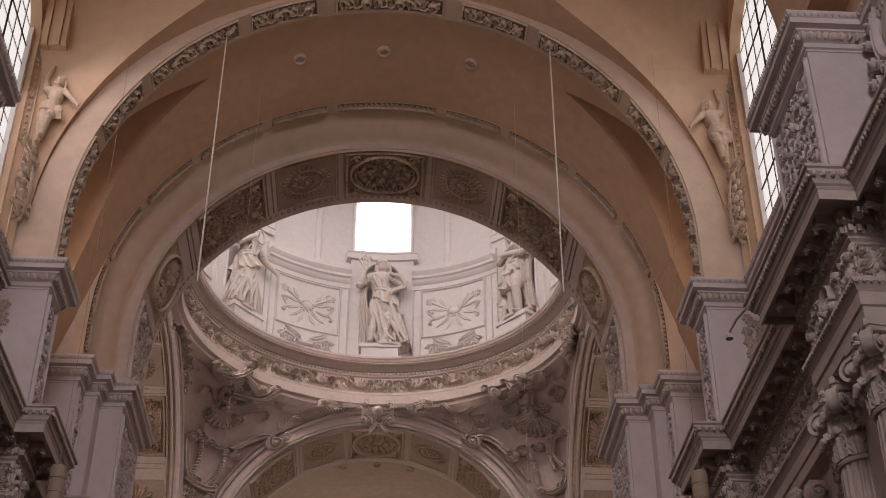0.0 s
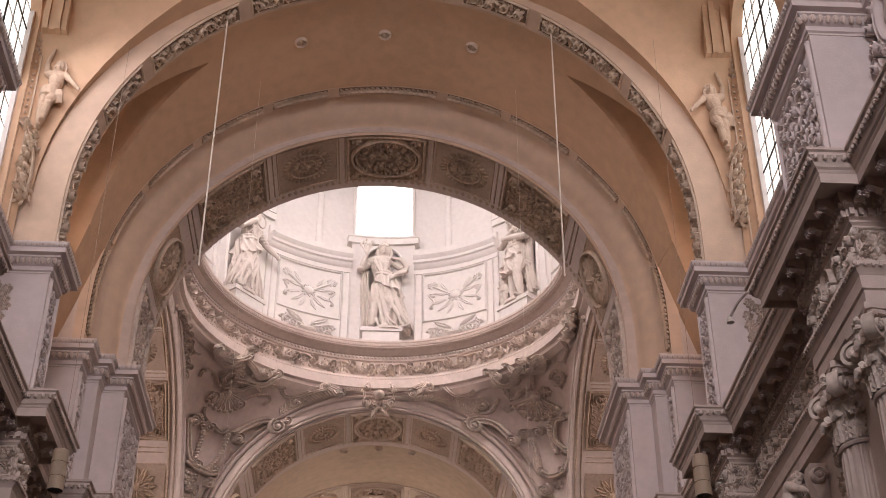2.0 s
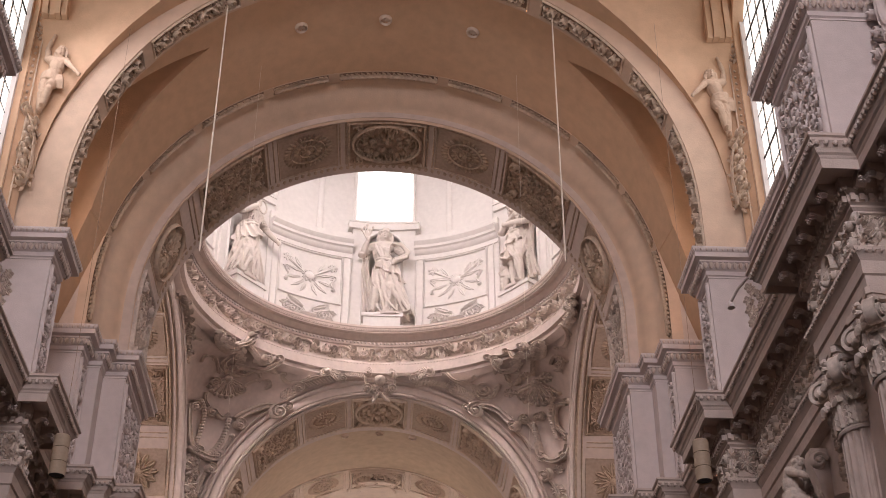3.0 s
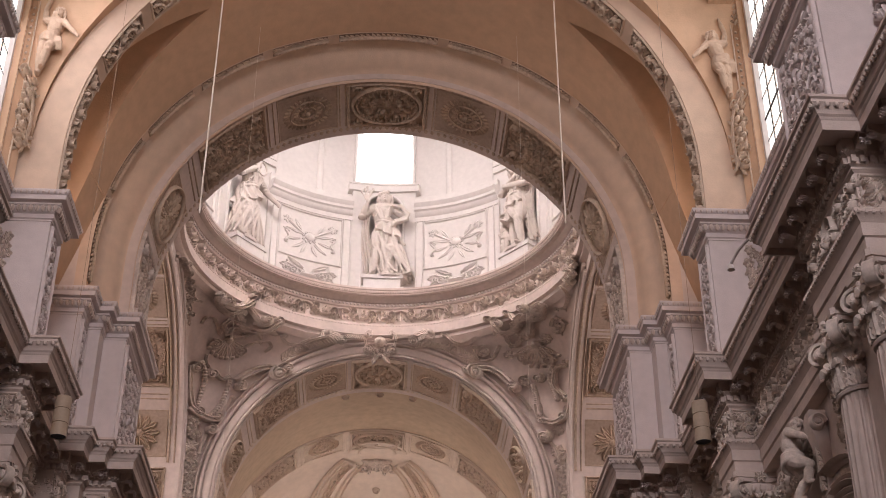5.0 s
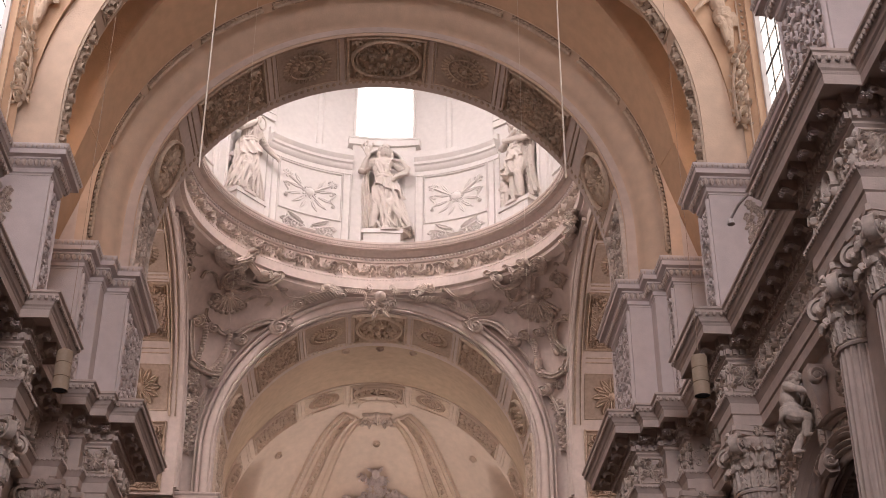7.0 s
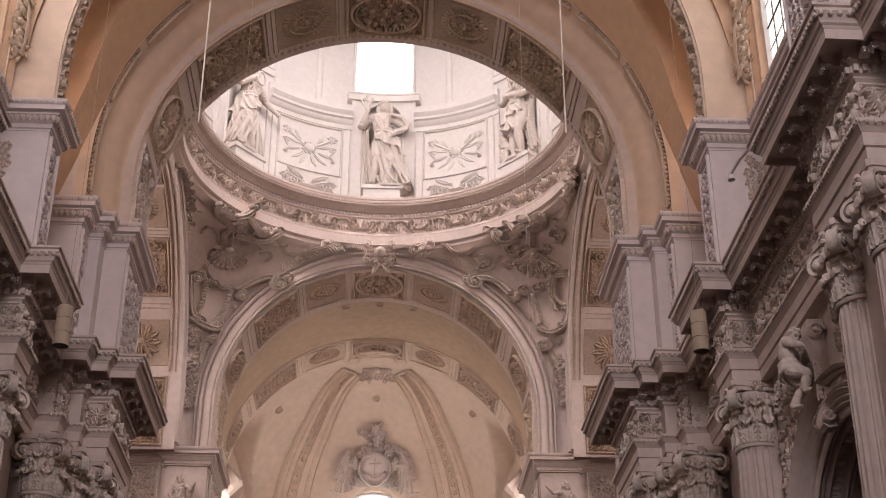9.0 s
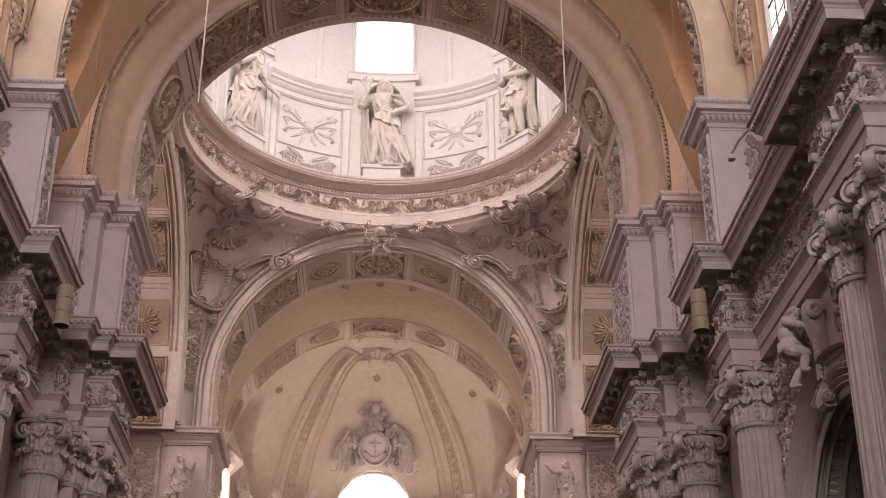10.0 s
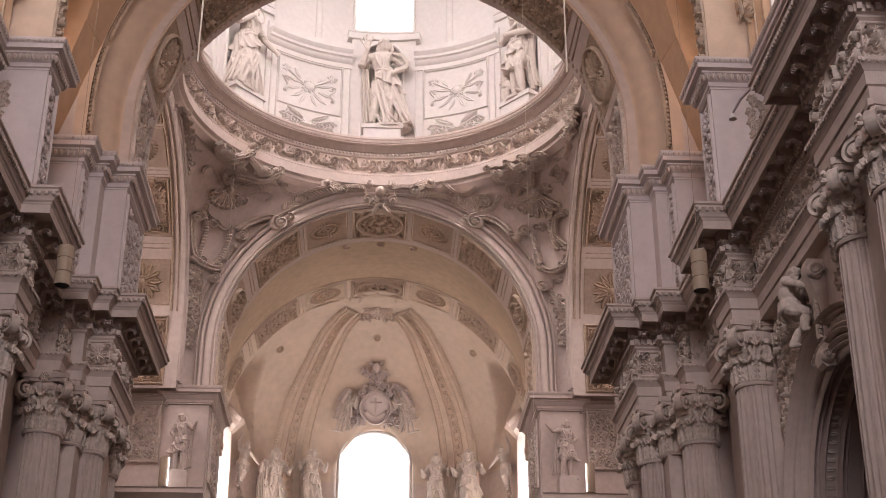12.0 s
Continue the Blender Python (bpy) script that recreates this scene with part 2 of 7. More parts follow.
    def border(self, u0, u1, v0, v1, w, h):
        for a, b in (((u0, v0), (u1, v0)), ((u1, v0), (u1, v1)), ((u1, v1), (u0, v1)), ((u0, v1), (u0, v0))):
            n = 7
            ext = 0.5 * w / max(1e-6, math.hypot(b[0] - a[0], b[1] - a[1]))
            pts = [(a[0] + (b[0] - a[0]) * f, a[1] + (b[1] - a[1]) * f) for f in np.linspace(-ext, 1 + ext, n)]
            self.stroke(pts, w, h)
        return self

    def oval(self, u, v, ru, rv, w, h, n=36):
        return self.stroke([(u + ru * math.cos(6.2832 * i / n), v + rv * math.sin(6.2832 * i / n)) for i in range(n + 1)], w, h)

    def acanthus(self, u, v, ang, size, h, hand=1):
        """A curling spray: a volute with leaves along its back."""
        c, s = math.cos(ang), math.sin(ang)
        cu, cv = u + size * 0.62 * c, v + size * 0.62 * s
        self.spiral(cu, cv, size * 0.36, ang + math.pi - hand * 0.5, 1.35, size * 0.12, h, hand)
        for i in range(5):
            a = ang + math.pi - hand * (0.2 - 0.95 * i)
            rr = size * (0.38 - 0.02 * i)
            self.leaf(cu + rr * math.cos(a), cv + rr * math.sin(a), a + hand * 0.85, size * 0.36, size * 0.2, h * 0.8, 0.7 * hand)
        return self.leaf(u, v, ang - hand * 0.6, size * 0.5, size * 0.22, h * 0.8, -0.6 * hand)

    def rinceau(self, u0, u1, v0, v1, h, rng, unit=None):
        """A running scroll that fills the strip."""
        hv = v1 - v0
        unit = unit or hv * 1.15
        n = max(1, round((u1 - u0) / unit))
        du = (u1 - u0) / n
        mid, amp = (v0 + v1) / 2, hv * 0.3
        self.stroke([(u0 + (u1 - u0) * i / (n * 8), mid - amp * math.cos(math.pi * i / 8)) for i in range(n * 8 + 1)], hv * 0.09, h * 0.7)
        for i in range(n):
            cu, hand = u0 + du * (i + 0.5), 1 if i % 2 else -1
            r = min(du, hv) * 0.4
            cv = mid + hand * hv * 0.04
            self.spiral(cu, cv, r, math.pi * (0.5 if hand > 0 else -0.5), 1.1, hv * 0.09, h, -hand)
            self.flower(cu, cv, r * 0.66, 6, h * 1.1)
            for k in range(8):
                a = 6.2832 * (k + rng.uniform(-0.3, 0.3)) / 8
                reach = min(hv * 0.5, r * 1.25)
                self.leaf(cu + r * 0.8 * math.cos(a), cv + r * 0.8 * math.sin(a), a + hand * rng.uniform(0.3, 1.0), reach * rng.uniform(0.4, 0.62), hv * 0.2, h * rng.uniform(0.6, 1.0), 0.6 * hand)
            for sg in (-1, 1):
                self.leaf(u0 + du * i, mid, sg * 1.25, hv * 0.46, hv * 0.24, h * 0.9, sg * hand)
                self.ball(u0 + du * i + sg * du * 0.12, mid + sg * hv * 0.3, hv * 0.06, h * 0.8)
        return self

    def scrollwork(self, u0, u1, v0, v1, h, rng, size=0.42):
        """Sprays, mirrored about the panel's upright middle, that fill a field."""
        mu, hu, hv = (u0 + u1) / 2, (u1 - u0) / 2, v1 - v0
        nv, nu = max(1, round(hv / size)), max(1, round(hu / size))
        for i in range(nv):
            cv = v0 + hv * (i + 0.5) / nv
            for j in range(nu):
                du = hu * (j + 0.5) / nu
                ang = rng.uniform(-0.5, 0.5) + (0.6 if (i + j) % 2 else -0.6)
                sz = min(hv / nv, hu / nu) * rng.uniform(1.0, 1.2)
                hand = 1 if (i + j) % 2 else -1
                self.acanthus(mu + du - sz * 0.5, cv, ang, sz, h * rng.uniform(0.8, 1.1), hand)
                self.acanthus(mu - du + sz * 0.5, cv, math.pi - ang, sz, h * rng.uniform(0.8, 1.1), -hand)
            self.flower(mu, cv, min(0.3 * hv / nv, 0.4 * hu), 6, h)
        return self

    def thicket(self, u0, u1, v0, v1, size, h, rng, inside=None):
        """Close-set carved foliage that covers a field: leaves, curls and flowers over one another."""
        h *= 0.72
        nu, nv = max(1, round((u1 - u0) / (size * 0.7))), max(1, round((v1 - v0) / (size * 0.7)))
        for i in range(nu):
            for j in range(nv):
                u = u0 + (u1 - u0) * (i + 0.5 + rng.uniform(-0.25, 0.25)) / nu
                v = v0 + (v1 - v0) * (j + 0.5 + rng.uniform(-0.25, 0.25)) / nv
                if inside and not inside(u, v):
                    continue
                a, kind = rng.uniform(0, 6.2832), rng.random()
                if kind < 0.4:
                    self.spiral(u, v, size * 0.4, a, 1.2, size * 0.15, h, rng.choice((-1, 1)))
                    self.leaf(u + size * 0.3 * math.cos(a), v + size * 0.3 * math.sin(a), a + 0.9, size * 0.5, size * 0.28, h * 0.9, 0.6)
                elif kind < 0.6:
                    self.flower(u, v, size * 0.36, 6, h)
                else:
                    for g in (-0.7, 0.0, 0.7):
                        self.leaf(u - 0.3 * size * math.cos(a), v - 0.3 * size * math.sin(a), a + g, size * (0.72 - 0.15 * abs(g)), size * 0.3, h * rng.uniform(0.75, 1.05), 0.5 * g)
        return self

    def cscroll(self, pts, w, h, ends=(1, 1), leaves=3):
        """A C-scroll: a fluted band that rolls up at its ends, with leaves along its back."""
        line = bend(pts, 6)
        self.stroke(line, w, h)
        for e, (p, q_) in zip(ends, ((line[0], line[2]), (line[-1], line[-3]))):
            if e:
                a = math.atan2(p[1] - q_[1], p[0] - q_[0])
                r = 1.15 * w
                self.spiral(p[0] + r * 0.9 * math.cos(a + e * 1.2), p[1] + r * 0.9 * math.sin(a + e * 1.2), r, a - e * 1.4, 1.3, 0.5 * w, 1.1 * h, e)
        for k in range(leaves):
            i = int((k + 1) * (len(line) - 1) / (leaves + 1))
            p, q_ = line[i], line[min(i + 1, len(line) - 1)]
            a = math.atan2(q_[1] - p[1], q_[0] - p[0])
            self.leaf(p[0], p[1], a - ends[0] * 0.8 if ends[0] else a + 0.8, 2.4 * w, 1.3 * w, 0.7 * h, 0.6)
        return self

    def rope(self, pts, r, h):
        """A twisted rope of fruit and leaves along (u, v) points."""
        for (a, b), (c, d) in zip(pts, pts[1:]):
            n = max(1, round(math.hypot(c - a, d - b) / (0.8 * r)))
            for i in range(n):
                f = (i + 0.5) / n
                u, v, t = a + (c - a) * f, b + (d - b) * f, math.atan2(d - b, c - a)
                du, dv = r * math.cos(t + 1.0), r * math.sin(t + 1.0)
                Relief.stroke(self, [(u - du, v - dv), (u - 0.4 * du, v - 0.4 * dv), (u + 0.4 * du, v + 0.4 * dv), (u + du, v + dv)], 0.85 * r, h)
        return self

    def garland(self, pts, w, h, rng):
        """A rope of leaves along (u, v) points."""
        for (a, b), (c, d) in zip(pts, pts[1:]):
            n = max(1, int(math.hypot(c - a, d - b) / (w * 0.45)))
            for i in range(n):
                f = i / n
                ang = math.atan2(d - b, c - a)
                for sgn in (-1, 1):
                    self.leaf(a + (c - a) * f, b + (d - b) * f, ang + sgn * rng.uniform(0.5, 0.8), w * 0.9, w * 0.5, h * rng.uniform(0.7, 1.1), 0.5 * sgn)
        return self.stroke(pts, w * 0.35, h * 0.9)


class Bold(Relief):
    """Relief with stouter, deeper work; its bands are fluted."""

    def stroke(self, pts, w, h, taper=False, lift=0.0):
        n, rows = len(pts), []
        w, h = 1.4 * w, 2.0 * h
        for i, (u, v) in enumerate(pts):
            a, b = pts[max(i - 1, 0)], pts[min(i + 1, n - 1)]
            du, dv = b[0] - a[0], b[1] - a[1]
            d = math.hypot(du, dv) or 1
            nu, nv = -dv / d, du / d
            k = (1 - 0.75 * i / (n - 1)) if taper else 1
            rows.append([self.at(u + nu * g * w * k, v + nv * g * w * k, h * hh * k if hh > 0 else -0.01) for g, hh in ((-0.5, 0), (-0.49, 0.5), (-0.4, 0.95), (-0.28, 1), (-0.1, 0.62), (0.1, 0.62), (0.28, 1), (0.4, 0.95), (0.49, 0.5), (0.5, 0))])
        return self.grid(rows)

    def ball(self, u, v, r, h, steps=8):
        return Relief.ball(self, u, v, 1.15 * r, 1.35 * h, steps)

    def leaf(self, u, v, ang, length, width, h, curl=0.6, lobes=3):
        return Relief.leaf(self, u, v, ang, 1.1 * length, 1.25 * width, h, curl, lobes)


def bend(pts, k=6):
    """A smooth line through a few points."""
    p = [pts[0]] + list(pts) + [pts[-1]]
    out = []
    for i in range(1, len(p) - 2):
        for j in range(k):
            t = j / k
            out.append(tuple(0.5 * (2 * p[i][c] + (p[i + 1][c] - p[i - 1][c]) * t + (2 * p[i - 1][c] - 5 * p[i][c] + 4 * p[i + 1][c] - p[i + 2][c]) * t * t
                                    + (3 * p[i][c] - p[i - 1][c] - 3 * p[i + 1][c] + p[i + 2][c]) * t ** 3) for c in (0, 1)))
    return out + [pts[-1]]


# ---- plan of the church ----
RING_Y, RING_Z = 42.35, 27.9
ENT = [(8.03, -8.0), (8.03, 1.5), (7.43, 1.5), (7.43, 4.0), (8.03, 4.0), (8.03, 10.3), (7.43, 10.3), (7.43, 11.4), (8.03, 11.4), (8.03, 17.75), (7.43, 17.75), (7.43, 20.27),
       (8.03, 20.27), (8.03, 26.5), (7.43, 26.5), (7.43, 27.57), (8.03, 27.57), (8.03, 30.98), (7.45, 30.98), (7.45, 31.63), (7.07, 31.63), (7.07, 32.03), (6.46, 32.03), (6.46, 34.87), (9.6, 34.87)]
IMP = [(8.65, -8.0), (8.65, 1.5), (7.42, 1.5), (7.42, 4.0), (8.65, 4.0), (8.65, 10.4), (7.42, 10.4), (7.42, 11.3), (8.65, 11.3), (8.65, 17.9), (7.4, 17.9), (7.4, 20.3), (8.65, 20.3),
       (8.65, 26.5), (7.42, 26.5), (7.42, 27.47), (8.65, 27.47), (8.65, 30.8), (7.47, 30.8), (7.47, 31.57), (7.12, 31.57), (7.12, 32.12), (6.55, 32.12), (6.55, 34.75), (9.6, 34.75)]


def side(path, sx):
    """The plan line of one side, turned so that its left is towards the nave."""
    return [(sx * x, y) for x, y in (path if sx > 0 else path[::-1])]


CORNICE = [(-0.4, 14.2), (0.0, 14.2), (0.05, 14.24), (0.05, 14.28), (0.1, 14.31), (0.1, 14.44), (0.2, 14.5), (0.22, 14.56), (0.22, 14.7), (0.59, 14.7), (0.59, 14.56), (0.63, 14.56), (0.63, 14.74), (0.65, 14.76), (0.66, 14.79), (0.7, 14.82),
           (0.74, 14.92), (0.8, 14.98), (0.8, 15.03), (0.84, 15.05), (0.84, 15.1), (0.0, 15.16), (-0.4, 15.16)]
FRIEZE = [(-0.5, 12.75), (0.03, 12.75), (0.03, 12.97), (0.07, 12.99), (0.07, 13.22), (0.1, 13.25), (0.15, 13.34), (0.18, 13.36), (0.18, 13.42), (0.0, 13.44), (0.0, 14.2), (-0.5, 14.2)]
IMPOST = [(-0.3, 18.4), (0.02, 18.4), (0.02, 18.44), (0.06, 18.46), (0.06, 18.56), (0.12, 18.6), (0.18, 18.7), (0.22, 18.72), (0.22, 18.76), (0.34, 18.78), (0.34, 18.9), (0.37, 18.92), (0.4, 18.98), (0.4, 19.02),
          (0.0, 19.05), (-0.3, 19.05)]
BASEBAND = [(-0.2, 15.14), (0.06, 15.14), (0.06, 15.45), (0.03, 15.5), (0.0, 15.52), (-0.2, 15.52)]

# ---- structure ----
fl = Shape().box((-18, -9, -0.4), (18, 70, 0.0))
structure("floor", fl, STONE, "grey stone floor of the church", "floor")

for sx, nm in ((-1, "north"), (1, "south")):
    # lower walls with side arches, and the upper wall with window openings
    low = Shape()
    bays = [(5.0, 9.4), (12.2, 17.4), (20.3, 25.5)]
    edges = [-9.0] + [v for b in bays for v in b] + [30.6]
    for y0, y1 in zip(edges[::2], edges[1::2]):
        low.box((min(sx * 8.25, sx * 9.6), y0, 0), (max(sx * 8.25, sx * 9.6), y1, 15.2))
    for y0, y1 in ((17.85, 20.17), (26.6, 27.5), (10.4, 11.3), (1.6, 3.9)):
        low.box((min(sx * 7.8, sx * 8.3), y0, 0), (max(sx * 7.8, sx * 8.3), y1, 12.78))
    for y0, y1 in bays:
        cy, r = (y0 + y1) / 2, (y1 - y0) / 2
        arc = arc_pts(r, r, 10.65 - r, None, 24)
        rows = []
        for x in (8.25, 9.6):
            rows.append([(sx * x, cy + u, z) for u, z in arc])
        low.grid(rows, flip=sx > 0)
        for x in (8.25, 9.6):
            low.grid([[(sx * x, cy + u, z) for u, z in arc], [(sx * x, cy + u, 15.2) for u, z in arc]], flip=(sx > 0) == (x > 9))
    structure("wall_" + nm + "_1", low, STUCCO, "grey-white stucco wall with arched openings to side chapels", "wall")
    ent = Shape().run(FRIEZE, side(ENT, sx), flip=sx > 0)
    structure("trim_frieze_" + nm, ent, STUCCO, "grey stucco architrave and frieze breaking forward over the columns", "frieze", 30)
    cor = Shape().run(CORNICE, side(ENT, sx), flip=sx > 0)
    structure("trim_cornice_" + nm, cor, STUCCO, "deep stepped stucco cornice with a dusty top", "cornice", 30)
    att = Shape()
    att.grid([[(sx * x, y, 15.1), (sx * x, y, 19.0)] for x, y in IMP], flip=sx > 0)
    structure("wall_" + nm + "_2", att, DAYLIT, "grey-white attic wall with plain pilasters above the cornice", "wall", 30)
    imp = Shape().run(IMPOST, side(IMP, sx), flip=sx > 0)
    structure("trim_impost_" + nm, imp, DAYLIT, "stepped impost cornice below the vault", "cornice", 30)
    bb = Shape().run(BASEBAND, side(IMP, sx), flip=sx > 0)
    structure("baseboard_" + nm, bb, DAYLIT, "plain plinth band at the foot of the pilasters", "plinth", 30)
    # upper wall pierced by windows
    up = Shape()
    wins = [(4.15, 9.45), (20.75, 26.05)]
    edges = [-9.0] + [v for b in wins for v in b] + [31.0]
    for y0, y1 in zip(edges[::2], edges[1::2]):
        up.box((min(sx * 8.7, sx * 9.6), y0, 19.0), (max(sx * 8.7, sx * 9.6), y1, 29.0))
    for y0, y1 in wins:
        cy, r = (y0 + y1) / 2, (y1 - y0) / 2
        up.box((min(sx * 8.7, sx * 9.6), y0, 19.0), (max(sx * 8.7, sx * 9.6), y1, 19.6))
        arc = arc_pts(r, 1.5, 25.5, None, 20)
        up.grid([[(sx * x, cy + u, z) for u, z in arc] for x in (8.7, 9.6)], flip=sx > 0)
        for x in (8.7, 9.6):
            up.grid([[(sx * x, cy + u, z) for u, z in arc], [(sx * x, cy + u, 29.0) for u, z in arc]], flip=(sx > 0) == (x > 9))
    structure("wall_" + nm + "_3", up, CREAM, "cream clerestory wall with tall arched windows", "wall")
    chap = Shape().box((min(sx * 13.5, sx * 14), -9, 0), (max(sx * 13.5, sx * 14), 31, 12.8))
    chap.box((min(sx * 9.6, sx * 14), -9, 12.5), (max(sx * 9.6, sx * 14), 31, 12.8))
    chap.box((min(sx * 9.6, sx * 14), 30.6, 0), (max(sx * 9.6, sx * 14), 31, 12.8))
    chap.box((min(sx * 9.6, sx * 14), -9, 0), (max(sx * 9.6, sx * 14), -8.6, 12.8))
    structure("wall_" + nm + "_chapel", chap, CHAPEL, "side chapels behind the arches, shade put into their dark colour", "wall")

west = Shape()
for a, b in (((-9.6, -9.4, 0), (-3.6, -9.0, 29)), ((3.6, -9.4, 0), (9.6, -9.0, 29)), ((-3.6, -9.4, 0), (3.6, -9.0, 15.8)), ((-3.6, -9.4, 25.2), (3.6, -9.0, 29))):
    west.box(a, b)
structure("window_west", Shape().box((-3.6, -9.3, 15.8), (3.6, -9.25, 25.2)), DAYLIGHT, "large bright west window", "window")
# Unseen slab and parapet, added to cut the west light on the lower nave.
west.box((-9.6, -3.3, 11.0), (9.6, -3.0, 14.8))
west.box((-9.6, -9.0, 10.6), (9.6, -3.0, 11.0))
structure("wall_west", west, STUCCO, "plain entrance wall with an added parapet that blocks light", "wall")

# nave vault: a barrel cut by cross vaults over the windows and the narrow bay
VR, VZ = 7.95, 20.4
CELLS = ((6.8, 2.9, 20.45, 7.1, 6), (14.5, 2.6, 20.45, 6.8, 6), (23.4, 3.04, 20.45, 7.1, 6), (28.5, 1.18, 20.8, 5.75, 1.0))
rows = []
ys = sorted(set(np.round(np.concatenate([np.linspace(-9, 27.3, 120), np.linspace(27.3, 30.9, 40), [26.5, 26.6]] + [c + h * np.sin(np.linspace(-1.57, 1.57, 45)) for c, h, _, _, _ in CELLS]), 3)))
for y in ys:
    f = max(0.0, min(1.0, (y - 27.3) / 3.5))
    R, zc = VR + (7.51 - VR) * f, VZ + 0.05 * f
    Ra = Rb = R
    if y < 26.9:
        e = max(0.0, min(1.0, (y - 24.2) / 2.3))
        ease = e * e * (3 - 2 * e)
        Ra, Rb = R + 0.25 * ease, R - 0.24 * ease
    top = zc
    for cy, h, zs, rise, pw in CELLS:
        u = (y - cy) / h
        if abs(u) < 1:
            top = max(top, zs + rise * (1 - abs(u) ** pw) ** (0.5 if pw > 1 else 0.62))
    if y > 27.2:
        top = max(top, zc + 1.5)
    top = min(top, zc + Rb - 0.6)
    t0 = math.acos(max(-1, min(1, (top - zc) / Rb)))
    xg = Ra * math.sin(t0)
    wx = 8.72
    half = [(wx, top)] * 10
    if y > 27.2:
        # the narrow bay's wall is upright in the lunette and leans in to meet the vault beside it
        wx = xg + 0.02 + (8.26 - xg) * max(0.0, min(1.0, (top - zc - 1.5) / 1.2))
        half = [(8.28 + (wx - 8.28) * k / 9, 19.0 + (top - 19.0) * k / 9) for k in range(10)]
    half += [(wx + (xg - wx) * k / 12, top + 0.12 * (wx - xg) * math.sin(math.pi * k / 12)) for k in range(1, 13)]
    half += [(Ra * math.sin(t0 * (1 - k / 24)), zc + Rb * math.cos(t0 * (1 - k / 24))) for k in range(1, 25)]
    rows.append([(-x, y, z) for x, z in half] + [(x, y, z) for x, z in half[-2::-1]])
structure("ceiling_nave", Shape().grid(rows, flip=True), CREAM, "cream plastered barrel vault with groined window bays", "vault", 28)


def arch_band(name, a, b, zc, foot, y0, y1, thick, mat, label, n=2.0, axis="y", centre=(0, 0), steps=64):
    """An arch as a solid band: soffit, both faces; axis: the way it is deep."""
    inner = arc_pts(a, b, zc, foot, steps, n)
    outer = arc_pts(a + thick, b + thick, zc, foot, steps, n)

    def at(u, w, z):
        return (centre[0] + u, w, z) if axis == "y" else (w, centre[1] + u, z)
    s = Shape()
    s.grid([[at(u, y0, z) for u, z in outer], [at(u, y0, z) for u, z in inner], [at(u, y1, z) for u, z in inner], [at(u, y1, z) for u, z in outer]], flip=axis != "y")
    return structure(name, s, mat, label, "arch", 40)


arch_band("arch_1", 7.45, 7.7, 20.35, 19.0, 26.5, 27.3, 1.0, PLASTER, "plain rib arch across the nave vault")
arch_band("arch_2", 7.5, 7.5, 20.45, 19.0, 30.85, 31.25, 0.3, PLASTER, "outer order of the crossing arch, plain cream plaster")
cove = [(31.2, 7.51), (31.3, 7.46), (31.42, 7.41), (31.54, 7.35), (31.63, 7.26), (31.72, 7.15), (31.84, 7.05), (31.96, 6.98), (32.06, 6.93), (32.1, 6.86), (32.13, 6.58)]
structure("arch_3", Shape().grid([[(x, y, z) for x, z in arc_pts(r, r + 0.02, 20.55, 19.0, 64)] for y, r in cove]), PLASTER, "middle order of the crossing arch, smooth cream cove", "arch", 40)
arch_band("arch_4", 6.6, 6.6, 20.65, 19.0, 32.1, 34.8, 1.6, STUCCO, "crossing arch with panelled soffit towards the nave")
arch_band("arch_5", 6.12, 6.12, 21.06, 19.3, 49.9, 53.0, 1.2, STUCCO, "crossing arch with panelled soffit towards the choir")
arch_band("arch_6", 6.75, 6.75, 20.5, 20.5, 57.0, 59.4, 1.2, HAZED, "arch with panelled soffit before the apse")
arch_band("arch_7", 6.6, 6.6, 20.65, 19.0, -10.1, -7.4, 1.6, STUCCO, "transept arch with panelled soffit", axis="x", centre=(0, RING_Y))
arch_band("arch_8", 6.6, 6.6, 20.65, 19.0, 7.4, 10.1, 1.6, STUCCO, "transept arch with panelled soffit", axis="x", centre=(0, RING_Y))

